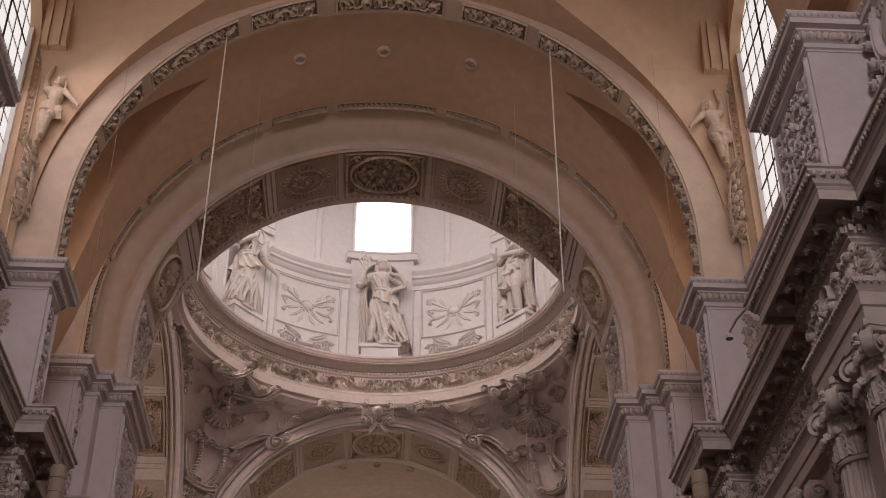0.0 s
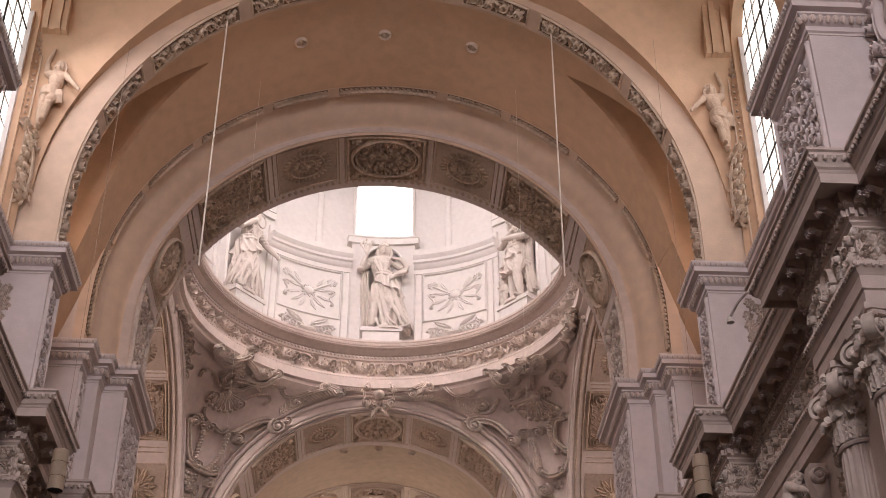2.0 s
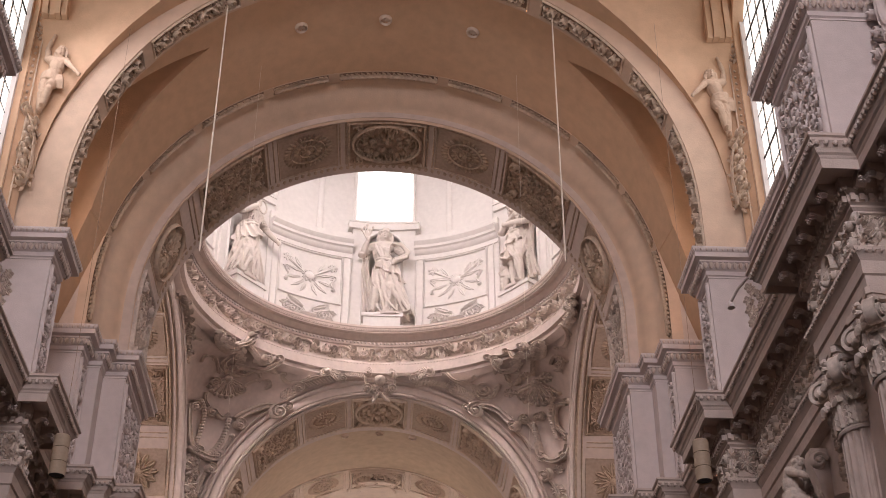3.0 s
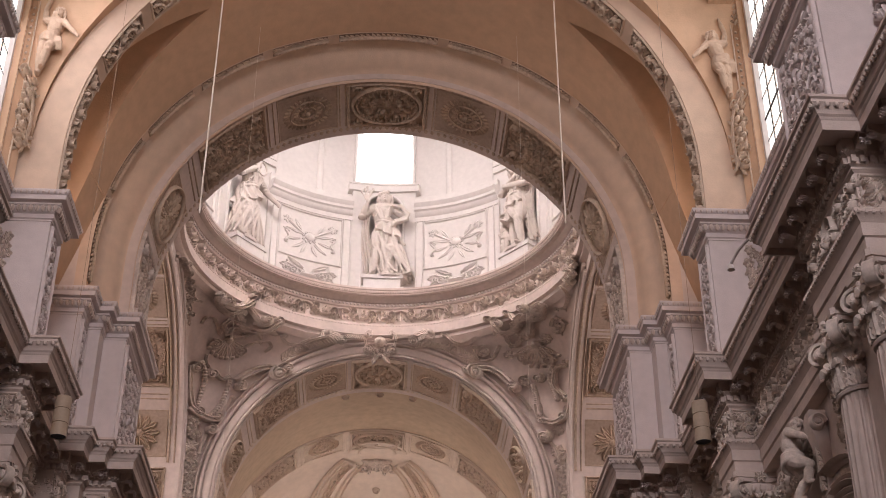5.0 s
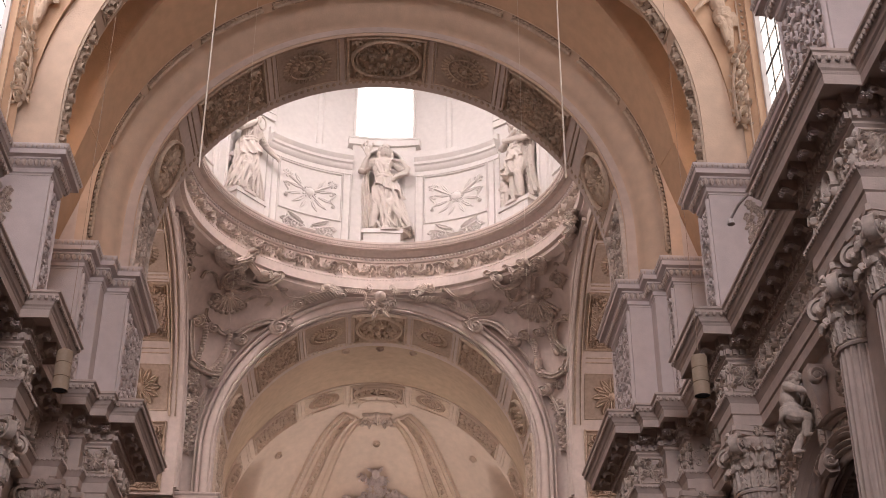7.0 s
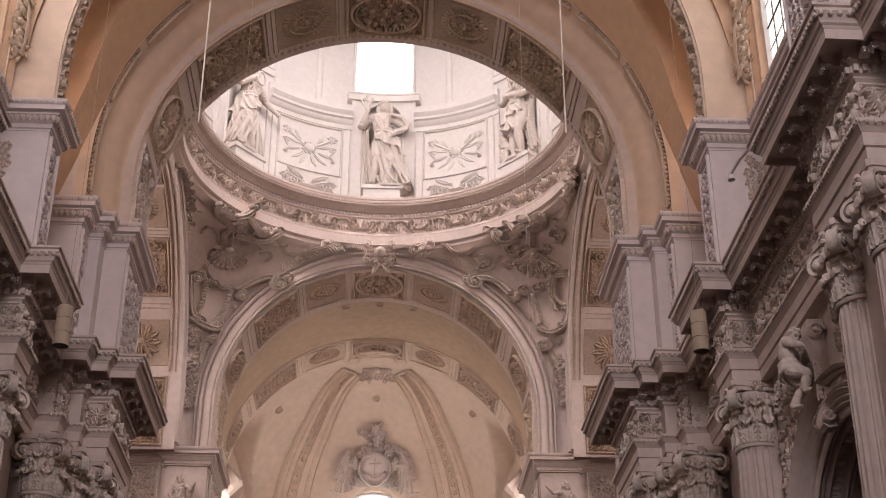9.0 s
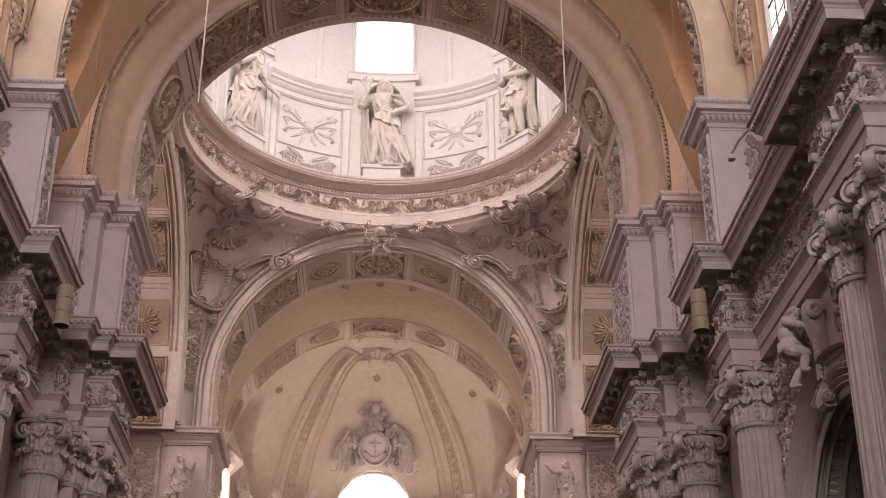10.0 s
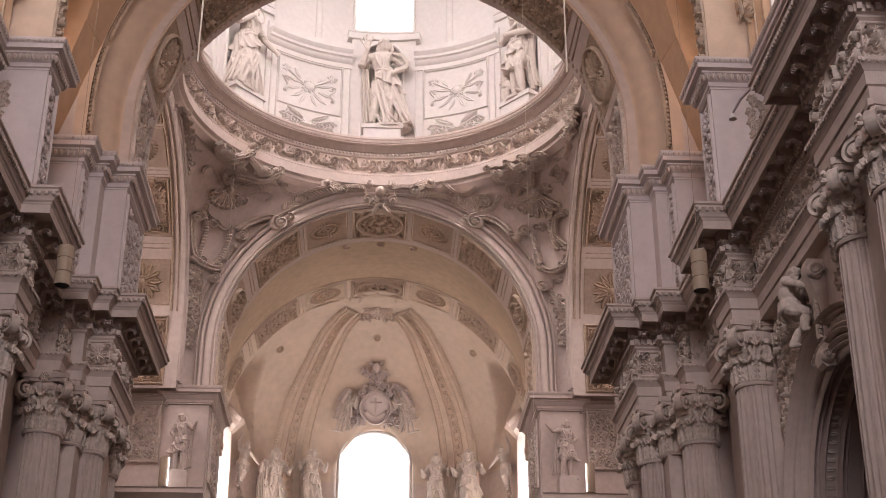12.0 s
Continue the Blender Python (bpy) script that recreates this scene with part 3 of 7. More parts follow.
# crossing piers
for sx, nm in ((-1, "north"), (1, "south")):
    p = Shape()
    p.box((min(sx * 6.75, sx * 10), 32.25, 0), (max(sx * 6.62, sx * 10), 34.8, 19.0))
    p.box((min(sx * 6.62, sx * 10), 32.3, 19.0), (max(sx * 6.62, sx * 10), 34.8, 28.5))
    p.box((min(sx * 7.55, sx * 10), 30.9, 0), (max(sx * 7.55, sx * 10), 32.2, 28.5))
    structure("wall_pier_west_" + nm, p, STUCCO, "stucco crossing pier carrying the dome", "pier")
    q = Shape().box((min(sx * 6.18, sx * 10), 49.92, 0), (max(sx * 6.15, sx * 10), 53.0, 28.5))
    structure("wall_pier_east_" + nm, q, STUCCO, "stucco crossing pier carrying the dome", "pier")
    tr = Shape().box((min(sx * 14, sx * 14.4), 33, 0), (max(sx * 14, sx * 14.4), 52, 29))
    tr.box((min(sx * 10, sx * 14.2), 33.2, 0), (max(sx * 10, sx * 14.2), 35.2, 29))
    tr.box((min(sx * 10, sx * 14.2), 49.4, 0), (max(sx * 10, sx * 14.2), 51.4, 29))
    tr.box((min(sx * 10, sx * 14.2), 35, 27.5), (max(sx * 10, sx * 14.2), 50, 28))
    structure("wall_transept_" + nm, tr, STUCCO, "plain transept walls and ceiling", "wall")
    ch = Shape().box((min(sx * 7.6, sx * 8.4), 53.0, 0), (max(sx * 7.6, sx * 8.4), 54.2, 28.5))
    ch.box((min(sx * 7.6, sx * 8.4), 56.2, 0), (max(sx * 7.6, sx * 8.4), 59.5, 28.5))
    ch.box((min(sx * 7.6, sx * 8.4), 54.2, 0), (max(sx * 7.6, sx * 8.4), 56.2, 14.5))
    ch.box((min(sx * 7.6, sx * 8.4), 54.2, 19.8), (max(sx * 7.6, sx * 8.4), 56.2, 28.5))
    ch.box((min(sx * 7.25, sx * 8.4), 57.02, 0), (max(sx * 7.25, sx * 8.4), 59.38, 20.3))
    ch.box((min(sx * 6.77, sx * 8.4), 57.02, 20.3), (max(sx * 6.77, sx * 8.4), 59.38, 20.49))
    structure("wall_choir_" + nm, ch, STUCCO, "choir wall with a window", "wall")

# pendentives: plan curves that turn from the square of the piers into the circle of the ring
H = 7.42
for k, nm in enumerate(("southeast", "southwest", "northwest", "northeast")):
    rows = []
    for i in range(41):
        z = 19.3 + (RING_Z + 0.05 - 19.3) * i / 40
        t = max(0.0, z - 20.65)
        w = math.sqrt(max(0.0, 6.9 ** 2 - t * t)) if t < 6.9 else 0.0
        row = []
        for j in range(25):
            a = radians(90 * j / 24)
            x, y = w + (H - w) * math.sin(a), w + (H - w) * math.cos(a)
            if k == 1:
                x, y = y, -x
            elif k == 2:
                x, y = -x, -y
            elif k == 3:
                x, y = -y, x
            row.append((x, RING_Y + y, z))
        rows.append(row)
    structure("wall_pendentive_" + nm, Shape().grid(rows, flip=False), STUCCO, "curved stucco pendentive below the dome ring", "pendentive", 60)

RINGPROFILE = [(7.45, 27.6), (7.2, 27.78), (7.2, 27.92), (7.05, 27.96), (7.05, 28.26), (7.09, 28.28), (7.09, 28.36), (7.13, 28.37), (7.13, 28.44), (7.17, 28.46), (7.2, 28.54), (7.22, 28.56), (7.22, 29.22),
               (7.14, 29.24), (7.12, 29.28), (7.12, 29.42), (7.04, 29.44), (6.98, 29.5), (6.92, 29.6), (6.9, 29.62), (6.7, 29.62), (6.7, 29.66), (6.66, 29.68), (6.66, 29.78), (6.62, 29.82), (6.62, 29.9), (7.3, 29.93), (8.3, 29.93)]
structure("trim_ring", Shape().revolve(RINGPROFILE, (0, RING_Y), 128), STUCCO, "moulded stucco ring entablature below the drum", "cornice", 30)
DRUM = [(7.75, 29.8), (7.75, 45.0), (7.4, 48.0), (6.2, 51.5), (4.0, 54.0), (1.5, 55.2), (0.01, 55.4)]
structure("wall_drum", Shape().revolve(DRUM, (0, RING_Y), 128), WHITE, "white stucco drum and dome", "dome", 40)

# choir vault and apse
prof = [(52.9, 6.16, 21.02), (53.4, 6.2, 21.0), (54.4, 6.3, 20.93), (55.4, 6.5, 20.8), (56.4, 6.7, 20.62), (57.05, 6.77, 20.5)]
structure("ceiling_choir", Shape().grid([[(-7.62, y, zc - 0.02)] + [(x, y, z) for x, z in arc_pts(r, r + 0.02, zc, None, 48)] + [(7.62, y, zc - 0.02)] for y, r, zc in prof], flip=False), CHOIR, "cream barrel vault of the choir", "vault", 60)
AC, AR, AZ, AH = 59.4, 7.4, 20.5, 6.75
rows = []
for i in range(73):
    e = radians(90 * i / 72)
    row = []
    for a in np.linspace(-90, 90, 241):
        z, r = AZ + AH * math.sin(e), AR * math.cos(e)
        for mid, half, tall in ((-73, 25, 4.6), (73, 25, 4.6), (0, 19, 3.0)):
            u = (a - mid) / half
            # the vault stands back where a window's own small vault cuts in
            if abs(u) < 1 and z < AZ + tall * math.cos(u * math.pi / 2):
                r = max(r, min(AR, r + 1.6 * (AZ + tall * math.cos(u * math.pi / 2) - z)))
        row.append((r * math.sin(radians(a)), AC + r * math.cos(radians(a)), z))
    rows.append(row)
structure("ceiling_apse", Shape().grid(rows, flip=False), HAZED, "cream half dome of the apse cut by small window vaults", "vault", 40)
rows = [[(AR * math.sin(radians(a)), AC + AR * math.cos(radians(a)), z) for a in np.linspace(-90, 90, 49)] for z in (0, 14.0, AZ)]
structure("wall_apse", Shape().grid(rows, flip=False), STUCCO, "curved apse wall", "wall", 60)

# ---- panels in the soffits of the great arches ----
rng = random.Random(7)


def soffit_panels(arch, at, a, v0, v1, foot, toward=1):
    """Frames, flowers and scrollwork along an arch; v0 to v1 its depth, toward: which edge has the leaf strip."""
    d = radians(1) * a
    m, lo, hi = 0.16, v0 + 0.14, v1 - 0.5
    if toward < 0:
        lo, hi = v0 + 0.5, v1 - 0.14
    ground, flat, carve = (DARKPANEL, MIDPANEL, DUSTSHADE) if arch.name != "arch_6" else (MIDPANEL, CREAMCARVE, HAZED)
    # grounds darkened for the shadow under this arch
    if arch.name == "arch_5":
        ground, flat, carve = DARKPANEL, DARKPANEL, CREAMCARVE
    plan = [(-10, 10, "oval")]
    for s in (-1, 1):
        plan += [(s * 13, s * 29, "rose"), (s * 33, s * 53, "scroll"), (s * 61, s * 76, "rose"), (s * 80, s * (90 + math.degrees((foot) / a)), "scroll")]
    for a0, a1, kind in plan:
        u0, u1 = min(a0, a1) * d, max(a0, a1) * d
        if u1 - u0 < 0.3:
            continue
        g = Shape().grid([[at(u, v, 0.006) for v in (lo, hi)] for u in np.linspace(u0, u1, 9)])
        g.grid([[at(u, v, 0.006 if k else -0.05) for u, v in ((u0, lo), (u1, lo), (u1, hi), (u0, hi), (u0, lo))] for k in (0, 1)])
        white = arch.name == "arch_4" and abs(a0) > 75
        # the low ovals of arch_4 get the darker ground as recess shade
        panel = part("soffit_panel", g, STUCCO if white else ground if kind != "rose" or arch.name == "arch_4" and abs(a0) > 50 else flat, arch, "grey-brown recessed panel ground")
        r = Relief(at)
        r.border(u0, u1, lo, hi, *((0.09, 0.07) if kind != "rose" else (0.035, 0.02)))
        mu, mv, hu, hv = (u0 + u1) / 2, (lo + hi) / 2, (u1 - u0) / 2, (hi - lo) / 2
        if kind == "oval":
            r.oval(mu, mv, hu * 0.9, hv * 0.86, 0.1, 0.1)
            for n, f, size, wide, h in ((16, 0.5, 0.26, 0.19, 0.08), (11, 0.28, 0.24, 0.18, 0.1)):
                for k in range(n):
                    t = 6.2832 * (k + rng.uniform(-0.2, 0.2)) / n
                    r.leaf(mu + f * hu * math.cos(t), mv + f * hv * math.sin(t), t + rng.uniform(-0.5, 0.5), size, wide, h, rng.uniform(-0.5, 0.5), 2)
                    if k % 3 == 0:
                        r.spiral(mu + 1.3 * f * hu * math.cos(t), mv + 1.3 * f * hv * math.sin(t), 0.11, t, 1.3, 0.05, h, rng.choice((-1, 1)))
            r.fan(mu, mv - 0.16, 0.34, 1.5708, 1.5, 9, 0.14)
            r.flower(mu, mv - 0.14, 0.15, 7, 0.15)
            for k in range(44):
                t = 6.2832 * k / 44
                r.ball(mu + 0.8 * hu * math.cos(t), mv + 0.76 * hv * math.sin(t), 0.045, 0.09, 6)
            for su in (-1, 1):
                for sv in (-1, 1):
                    r.acanthus(mu + su * hu * 0.95, mv + sv * hv * 0.92, math.atan2(-sv * 0.6, -su), 0.45, 0.09, su * sv)
        elif kind == "rose":
            rad = min(hu, hv) * 0.84
            if abs(a0) > 50 and arch.name in ("arch_7", "arch_8"):
                r.flower(mu, mv, rad * 1.04, 12, 0.1).flower(mu, mv, rad * 0.78, 10, 0.15).flower(mu, mv, rad * 0.5, 7, 0.2)
                part("relief", r, carve, panel, "carved stucco flower")
                continue
            if abs(a0) > 50 and arch.name == "arch_4":
                r.oval(mu, mv, hu * 0.92, hv * 0.9, 0.09, 0.09, 30)
                for n, f0, f1, wide, h in ((15, 0.44, 0.36, 0.26, 0.08), (11, 0.24, 0.34, 0.25, 0.1), (7, 0.05, 0.28, 0.22, 0.12)):
                    for k in range(n):
                        t = 6.2832 * k / n
                        r.leaf(mu + hu * f0 * math.cos(t), mv + hv * f0 * math.sin(t), math.atan2(hv * math.sin(t), hu * math.cos(t)), f1 * hv, wide * hv, h, 0.4, 2)
                r.ball(mu, mv, 0.1 * hv, 0.12, 10)
                part("relief", r, CREAMCARVE, panel, "large stucco flower in an oval rim")
                continue
            if abs(a0) > 50:
                r.oval(mu, mv, hu * 0.85, hv * 0.85, 0.08, 0.09, 30)
                r.thicket(mu - hu * 0.75, mu + hu * 0.75, mv - hv * 0.75, mv + hv * 0.75, 0.27, 0.14, rng, lambda u, v, mu=mu, mv=mv, hu=hu, hv=hv: ((u - mu) / hu) ** 2 + ((v - mv) / hv) ** 2 < 0.56)
                part("relief", r, carve, panel, "carved stucco foliage in an oval")
                continue
            for n, f0, f1, wide, h in ((30, 0.72, 0.28, 0.13, 0.12), (18, 0.36, 0.24, 0.13, 0.12), (9, 0.08, 0.2, 0.12, 0.12)):
                for k in range(n):
                    t = 6.2832 * k / n
                    r.leaf(mu + rad * f0 * math.cos(t), mv + rad * f0 * math.sin(t), t, rad * f1, rad * wide, h, 0.0, 1)
            for f, w, h in ((0.7, 0.03, 0.04), (0.34, 0.025, 0.035)):
                r.oval(mu, mv, rad * f, rad * f, w, h, 28)
            r.ball(mu, mv, rad * 0.1, 0.1, 10)
        else:
            w = 0.14
            r.border(u0 + w, u1 - w, lo + w, hi - w, 0.05, 0.04)
            edge = [(u, v, a_) for v, a_ in ((lo + 0.16, 0.9), (hi - 0.16, -0.9)) for u in np.arange(u0 + 0.25, u1 - 0.2, 0.24)]
            edge += [(u, v, a_) for u, a_ in ((u0 + 0.16, 0.6), (u1 - 0.16, 2.5)) for v in np.arange(lo + 0.3, hi - 0.25, 0.24)]
            for i, (u, v, a_) in enumerate(edge):
                r.leaf(u, v, a_ + rng.uniform(-0.3, 0.3), 0.24, 0.15, 0.05, 0.5, 2)
                if i % 2:
                    r.spiral(u, v, 0.1, a_, 1.2, 0.045, 0.06, rng.choice((-1, 1)))
            r.thicket(u0 + 0.4, u1 - 0.4, lo + 0.4, hi - 0.4, 0.3, 0.075, rng)
            for su in (-1, 1):
                for sv in (-1, 1):
                    r.acanthus(mu + su * hu * 0.88, mv + sv * hv * 0.86, math.atan2(-sv, -su * 0.7), 0.5, 0.11, su * sv)
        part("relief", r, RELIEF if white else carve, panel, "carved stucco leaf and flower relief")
    # leaf strip along the edge and thin bars between the panels
    e0 = (v1 - 0.4, v1 - 0.12) if toward > 0 else (v0 + 0.12, v0 + 0.4)
    r = Relief(at)
    q = 78 * d
    n = int(2 * q / 0.2)
    if arch.name in ("arch_7", "arch_8"):
        for v, w, h in ((e0[0], 0.1, 0.06), (e0[1] - 0.06, 0.06, 0.04)):
            r.stroke([(u, v) for u in np.linspace(-q, q, 60)], w, h)
        n = 0
    for k in range(n):
        u = -q + 2 * q * (k + 0.5) / n
        r.leaf(u, e0[0] if toward > 0 else e0[1], toward * 1.2, 0.2, 0.15, 0.015, 0.6, 2)
    for s in (-1, 1):
        for g in (11.5, 31, 56.5):
            for g_ in (-0.09, 0.09):
                r.stroke([(s * g * d + g_, v) for v in np.linspace(lo, hi, 6)], 0.05, 0.025)
    part("leaf_strip", r, carve, arch, "small carved leaf border")


A = bpy.data.objects
soffit_panels(A["arch_4"], soffit_map(6.6, 6.6, 20.65), 6.6, 32.14, 34.8, 1.5)
soffit_panels(A["arch_5"], soffit_map(6.12, 6.12, 21.06), 6.12, 49.92, 52.95, 1.5)
soffit_panels(A["arch_6"], soffit_map(6.75, 6.75, 20.5), 6.75, 57.0, 59.4, 1.0)
soffit_panels(A["arch_7"], soffit_map(6.6, 6.6, 20.65, "x", RING_Y), 6.6, -10.1, -7.4, 1.5)
soffit_panels(A["arch_8"], soffit_map(6.6, 6.6, 20.65, "x", RING_Y), 6.6, 7.4, 10.1, 1.5, toward=-1)

# ornament strips on the nave rib and on the outer order of the crossing arch
at1, at2 = soffit_map(7.45, 7.7, 20.35), soffit_map(7.5, 7.5, 20.45)
d1 = radians(1) * 7.45
for lo, hi in ((-11, 11), (15, 29), (32, 53), (56, 68), (71, 99)):
    for s in ((1,) if lo < 0 else (-1, 1)):
        u0, u1 = sorted((s * lo * d1, s * hi * d1))
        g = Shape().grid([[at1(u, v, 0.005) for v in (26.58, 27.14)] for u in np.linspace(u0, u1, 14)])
        part("strip_ground", g, SHADED, A["arch_1"], "dusty ground of the carved strip, darkened for crevice shade")
        r = Relief(at1)
        r.border(u0, u1, 26.56, 27.16, 0.05, 0.035)
        r.rinceau(u0 + 0.08, u1 - 0.08, 26.6, 27.12, 0.095, rng, 0.42)
        part("relief", r, CREAMCARVE, A["arch_1"], "carved scroll strip on the rib")
for lo, hi in ((-11, 11), (13.5, 26), (28.5, 44), (46.5, 60), (62.5, 76), (78, 98)):
    for s in ((1,) if lo < 0 else (-1, 1)):
        u0, u1 = sorted((s * lo * d1, s * hi * d1))
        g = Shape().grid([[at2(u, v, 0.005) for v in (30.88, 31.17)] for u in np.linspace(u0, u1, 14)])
        part("strip_ground", g, SHADED, A["arch_2"], "dusty ground of the carved strip, darkened for crevice shade")
        line = np.linspace(u0, u1, 20) if u0 + u1 > 0 else np.linspace(u1, u0, 20)
        r = Relief(at2).garland([(u, 31.03) for u in line], 0.2, 0.085, rng)
        part("leaf_strip", r, DUSTSHADE, A["arch_2"], "narrow carved leaf strip")

# small vent roses in the vaults
def vent(at, u, v, r, parent):
    s = Relief(at)
    s.oval(u, v, r, r, r * 0.3, 0.06, 16)
    for k in range(8):
        s.leaf(u, v, 6.2832 * k / 8, r * 0.9, r * 0.5, 0.03, 0, 1)
    part("vent", s, HAZED, parent, "small dark round vent in the plaster")


atv = soffit_map(7.745, 7.745, 20.423)
for t in (-18.5, -1, 17.3):
    vent(atv, radians(t) * 7.745, 28.9, 0.16, A["ceiling_nave"])
for t in (-13, 0.5, 13.5):
    vent(soffit_map(6.2, 6.22, 21.0), radians(t) * 6.2, 53.3, 0.15, A["ceiling_choir"])

# ---- carved entablature: dentils, modillions, frieze panels ----
def runs(path, out):
    """Straight lengths of a plan line moved out to its left by out: start, way, length, normal."""
    made = []
    for i in range(len(path) - 1):
        a, b = Vector(path[i]), Vector(path[i + 1])
        d = (b - a).normalized()
        n = Vector((-d.y, d.x))
        ends = []
        for j, sgn in ((i, -1), (i + 1, 1)):
            ext = 0.0
            if 0 < j < len(path) - 1:
                p, q, r0 = Vector(path[j - 1]), Vector(path[j]), Vector(path[j + 1])
                d0, d1_ = (q - p).normalized(), (r0 - q).normalized()
                cross = d0.x * d1_.y - d0.y * d1_.x
                ext = -out if cross > 0 else out
            ends.append(ext)
        made.append((a + n * out - d * ends[0], d, (b - a).length + ends[0] + ends[1], n))
    return made


mod = Shape()
prof = [(0.0, 0.01), (0.0, -0.2), (0.05, -0.22), (0.12, -0.18), (0.19, -0.13), (0.25, -0.12), (0.28, -0.1), (0.28, 0.01)]
rows = [[(x, o, z) for o, z in prof] for x in (-0.085, -0.06, 0.06, 0.085)]
mod.grid(rows)
mod.add(rows[0], [tuple(range(8))]).add(rows[-1], [tuple(range(8))[::-1]])
MOD = bpy.data.meshes.new("modillion")
MOD.from_pydata(mod.v, [], mod.f)
MOD.materials.append(STUCCO)
# a leaf that curls over at the modillion's head; its pale colour stands for light
leaf = Shape()
for x in (-0.065, 0.0, 0.065):
    leaf.tube([(0.6 * x, 0.12, -0.17), (0.9 * x, 0.19, -0.16), (x, 0.25, -0.17), (x, 0.29, -0.21), (x, 0.28, -0.26), (x, 0.24, -0.27)], [0.016, 0.022, 0.028, 0.03, 0.028, 0.016], 6)
FLM = bpy.data.meshes.new("modillion_leaf")
FLM.from_pydata(leaf.v, [], leaf.f)
FLM.materials.append(DAYLIT)

for sx, nm in ((-1, "north"), (1, "south")):
    cornice, frieze = A["trim_cornice_" + nm], A["trim_frieze_" + nm]
    path = side(ENT, sx)
    dent = Shape()
    for a, d, length, n in runs(path, 0.1):
        if max(a.y, (a + d * length).y) < 14.5:
            continue
        k = int(length / 0.13)
        for i in range(k):
            c = a + d * (length * (i + 0.5) / k)
            p, q = c - d * 0.04, c + d * 0.04
            plan = [p, q, q + n * 0.07, p + n * 0.07]
            dent.prism([tuple(v) for v in (plan if sx > 0 else plan)], 14.315, 14.435)
    tagged(part("dentils", dent, STUCCO, cornice, "close row of small dentils", 0), kind="stuff")
    for a, d, length, n in runs(path, 0.22):
        if max(a.y, (a + d * length).y) < 14.5 or length < 0.3:
            continue
        k = max(1, round(length / 0.63))
        for i in range(k):
            c = a + d * (length * (i + 0.5) / k)
            for nm_, data in (("modillion", MOD), ("modillion_leaf", FLM)):
                o = new(nm_, data)
                o.matrix_world = Matrix(((d.x, n.x, 0, c.x), (d.y, n.y, 0, c.y), (0, 0, 1, 14.7), (0, 0, 0, 1)))
                o.parent = cornice
    # egg and leaf rows on the mouldings
    eggs = Shape()
    for out, z, step, rr in ((0.775, 14.95, 0.12, 0.046), (0.17, 13.36, 0.11, 0.035), (0.2, 14.5, 0.12, 0.036)):
        for a, d, length, n in runs(path, out):
            if max(a.y, (a + d * length).y) < 14.5 or length < 0.2:
                continue
            k = int(length / step)
            for i in range(k):
                c = a + d * (length * (i + 0.5) / k)
                eggs.blob((c.x, c.y, z), (rr, rr, rr * 1.2), 6, 4)
    tagged(part("egg_moulding", eggs, STUCCO, cornice, "row of carved eggs along the moulding"), kind="stuff")
    eggs = Shape()
    for out, z, step, rr in ((0.16, 18.66, 0.135, 0.06), (0.38, 18.95, 0.12, 0.03)):
        for a, d, length, n in runs(side(IMP, sx), out):
            if max(a.y, (a + d * length).y) < 14.5 or length < 0.2:
                continue
            k = int(length / step)
            for i in range(k):
                c = a + d * (length * (i + 0.5) / k)
                eggs.blob((c.x, c.y, z), (rr, rr, rr * 1.6), 6, 4)
    tagged(part("egg_moulding", eggs, STUCCO, A["trim_impost_" + nm], "row of carved eggs along the moulding"), kind="stuff")
    # frieze reliefs
    for a, d, length, n in runs(path, 0.0):
        b = a + d * length
        if max(a.y, b.y) < 14.5 or length < 0.5 or max(abs(a.x), abs(b.x)) > 9:
            continue
        r = Relief(flat_map((b.x, b.y, 13.46), (-d.x, -d.y, 0), (0, 0, 1)))
        if length < 1.4:
            r.border(0.06, length - 0.06, 0.05, 0.68, 0.04, 0.03)
            r.flower(length / 2, 0.36, 0.2, 8, 0.12)
            r.thicket(0.1, length - 0.1, 0.1, 0.64, 0.24, 0.1, rng, lambda u, v: math.hypot(u - length / 2, v - 0.36) > 0.2)
            for su in (-1, 1):
                for sv in (-1, 1):
                    r.acanthus(length / 2 + su * 0.1, 0.36 + sv * 0.08, math.atan2(sv * 0.8, su), min(0.36, length * 0.42), 0.07, su * sv)
        else:
            r.thicket(0.1, length - 0.1, 0.06, 0.69, 0.32, 0.11, rng)
            k = max(1, int(length / 1.6))
            for i in range(k):
                u = length * (i + 0.5) / k
                r.oval(u, 0.37, 0.24, 0.3, 0.05, 0.09, 20)
                r.fan(u, 0.14, 0.44, 1.5708, 1.5, 9, 0.14)
                for s_ in (-1, 1):
                    r.spiral(u + s_ * 0.3, 0.14, 0.12, 1.57, 1.3, 0.05, 0.12, s_)
        part("relief", r, RELIEF, frieze, "carved scrolls and shells in the frieze")
    # carved panels on the pilasters' inner sides, and raised frames
    att = A["wall_" + nm + "_2"]
    for x, y0, y1 in ((7.4, 17.95, 20.25), (7.42, 26.55, 27.42), (7.47, 30.85, 31.5), (6.55, 32.2, 34.7)):
        w = y1 - y0
        at = flat_map((sx * x, y1 if sx > 0 else y0, 15.55), (0, -sx, 0), (0, 0, 1))
        r = Relief(at)
        r.border(0.05, w - 0.05, 0.05, 2.75, 0.06, 0.05)
        if w > 0.9:
            r.border(0.2, w - 0.2, 0.2, 2.6, 0.04, 0.03)
        r.thicket(0.16, w - 0.16, 0.18, 2.62, 0.34 if w > 1 else 0.27, 0.075, rng)
        part("relief", r, DAYLIT, att, "white carved scroll panel on the pilaster side")
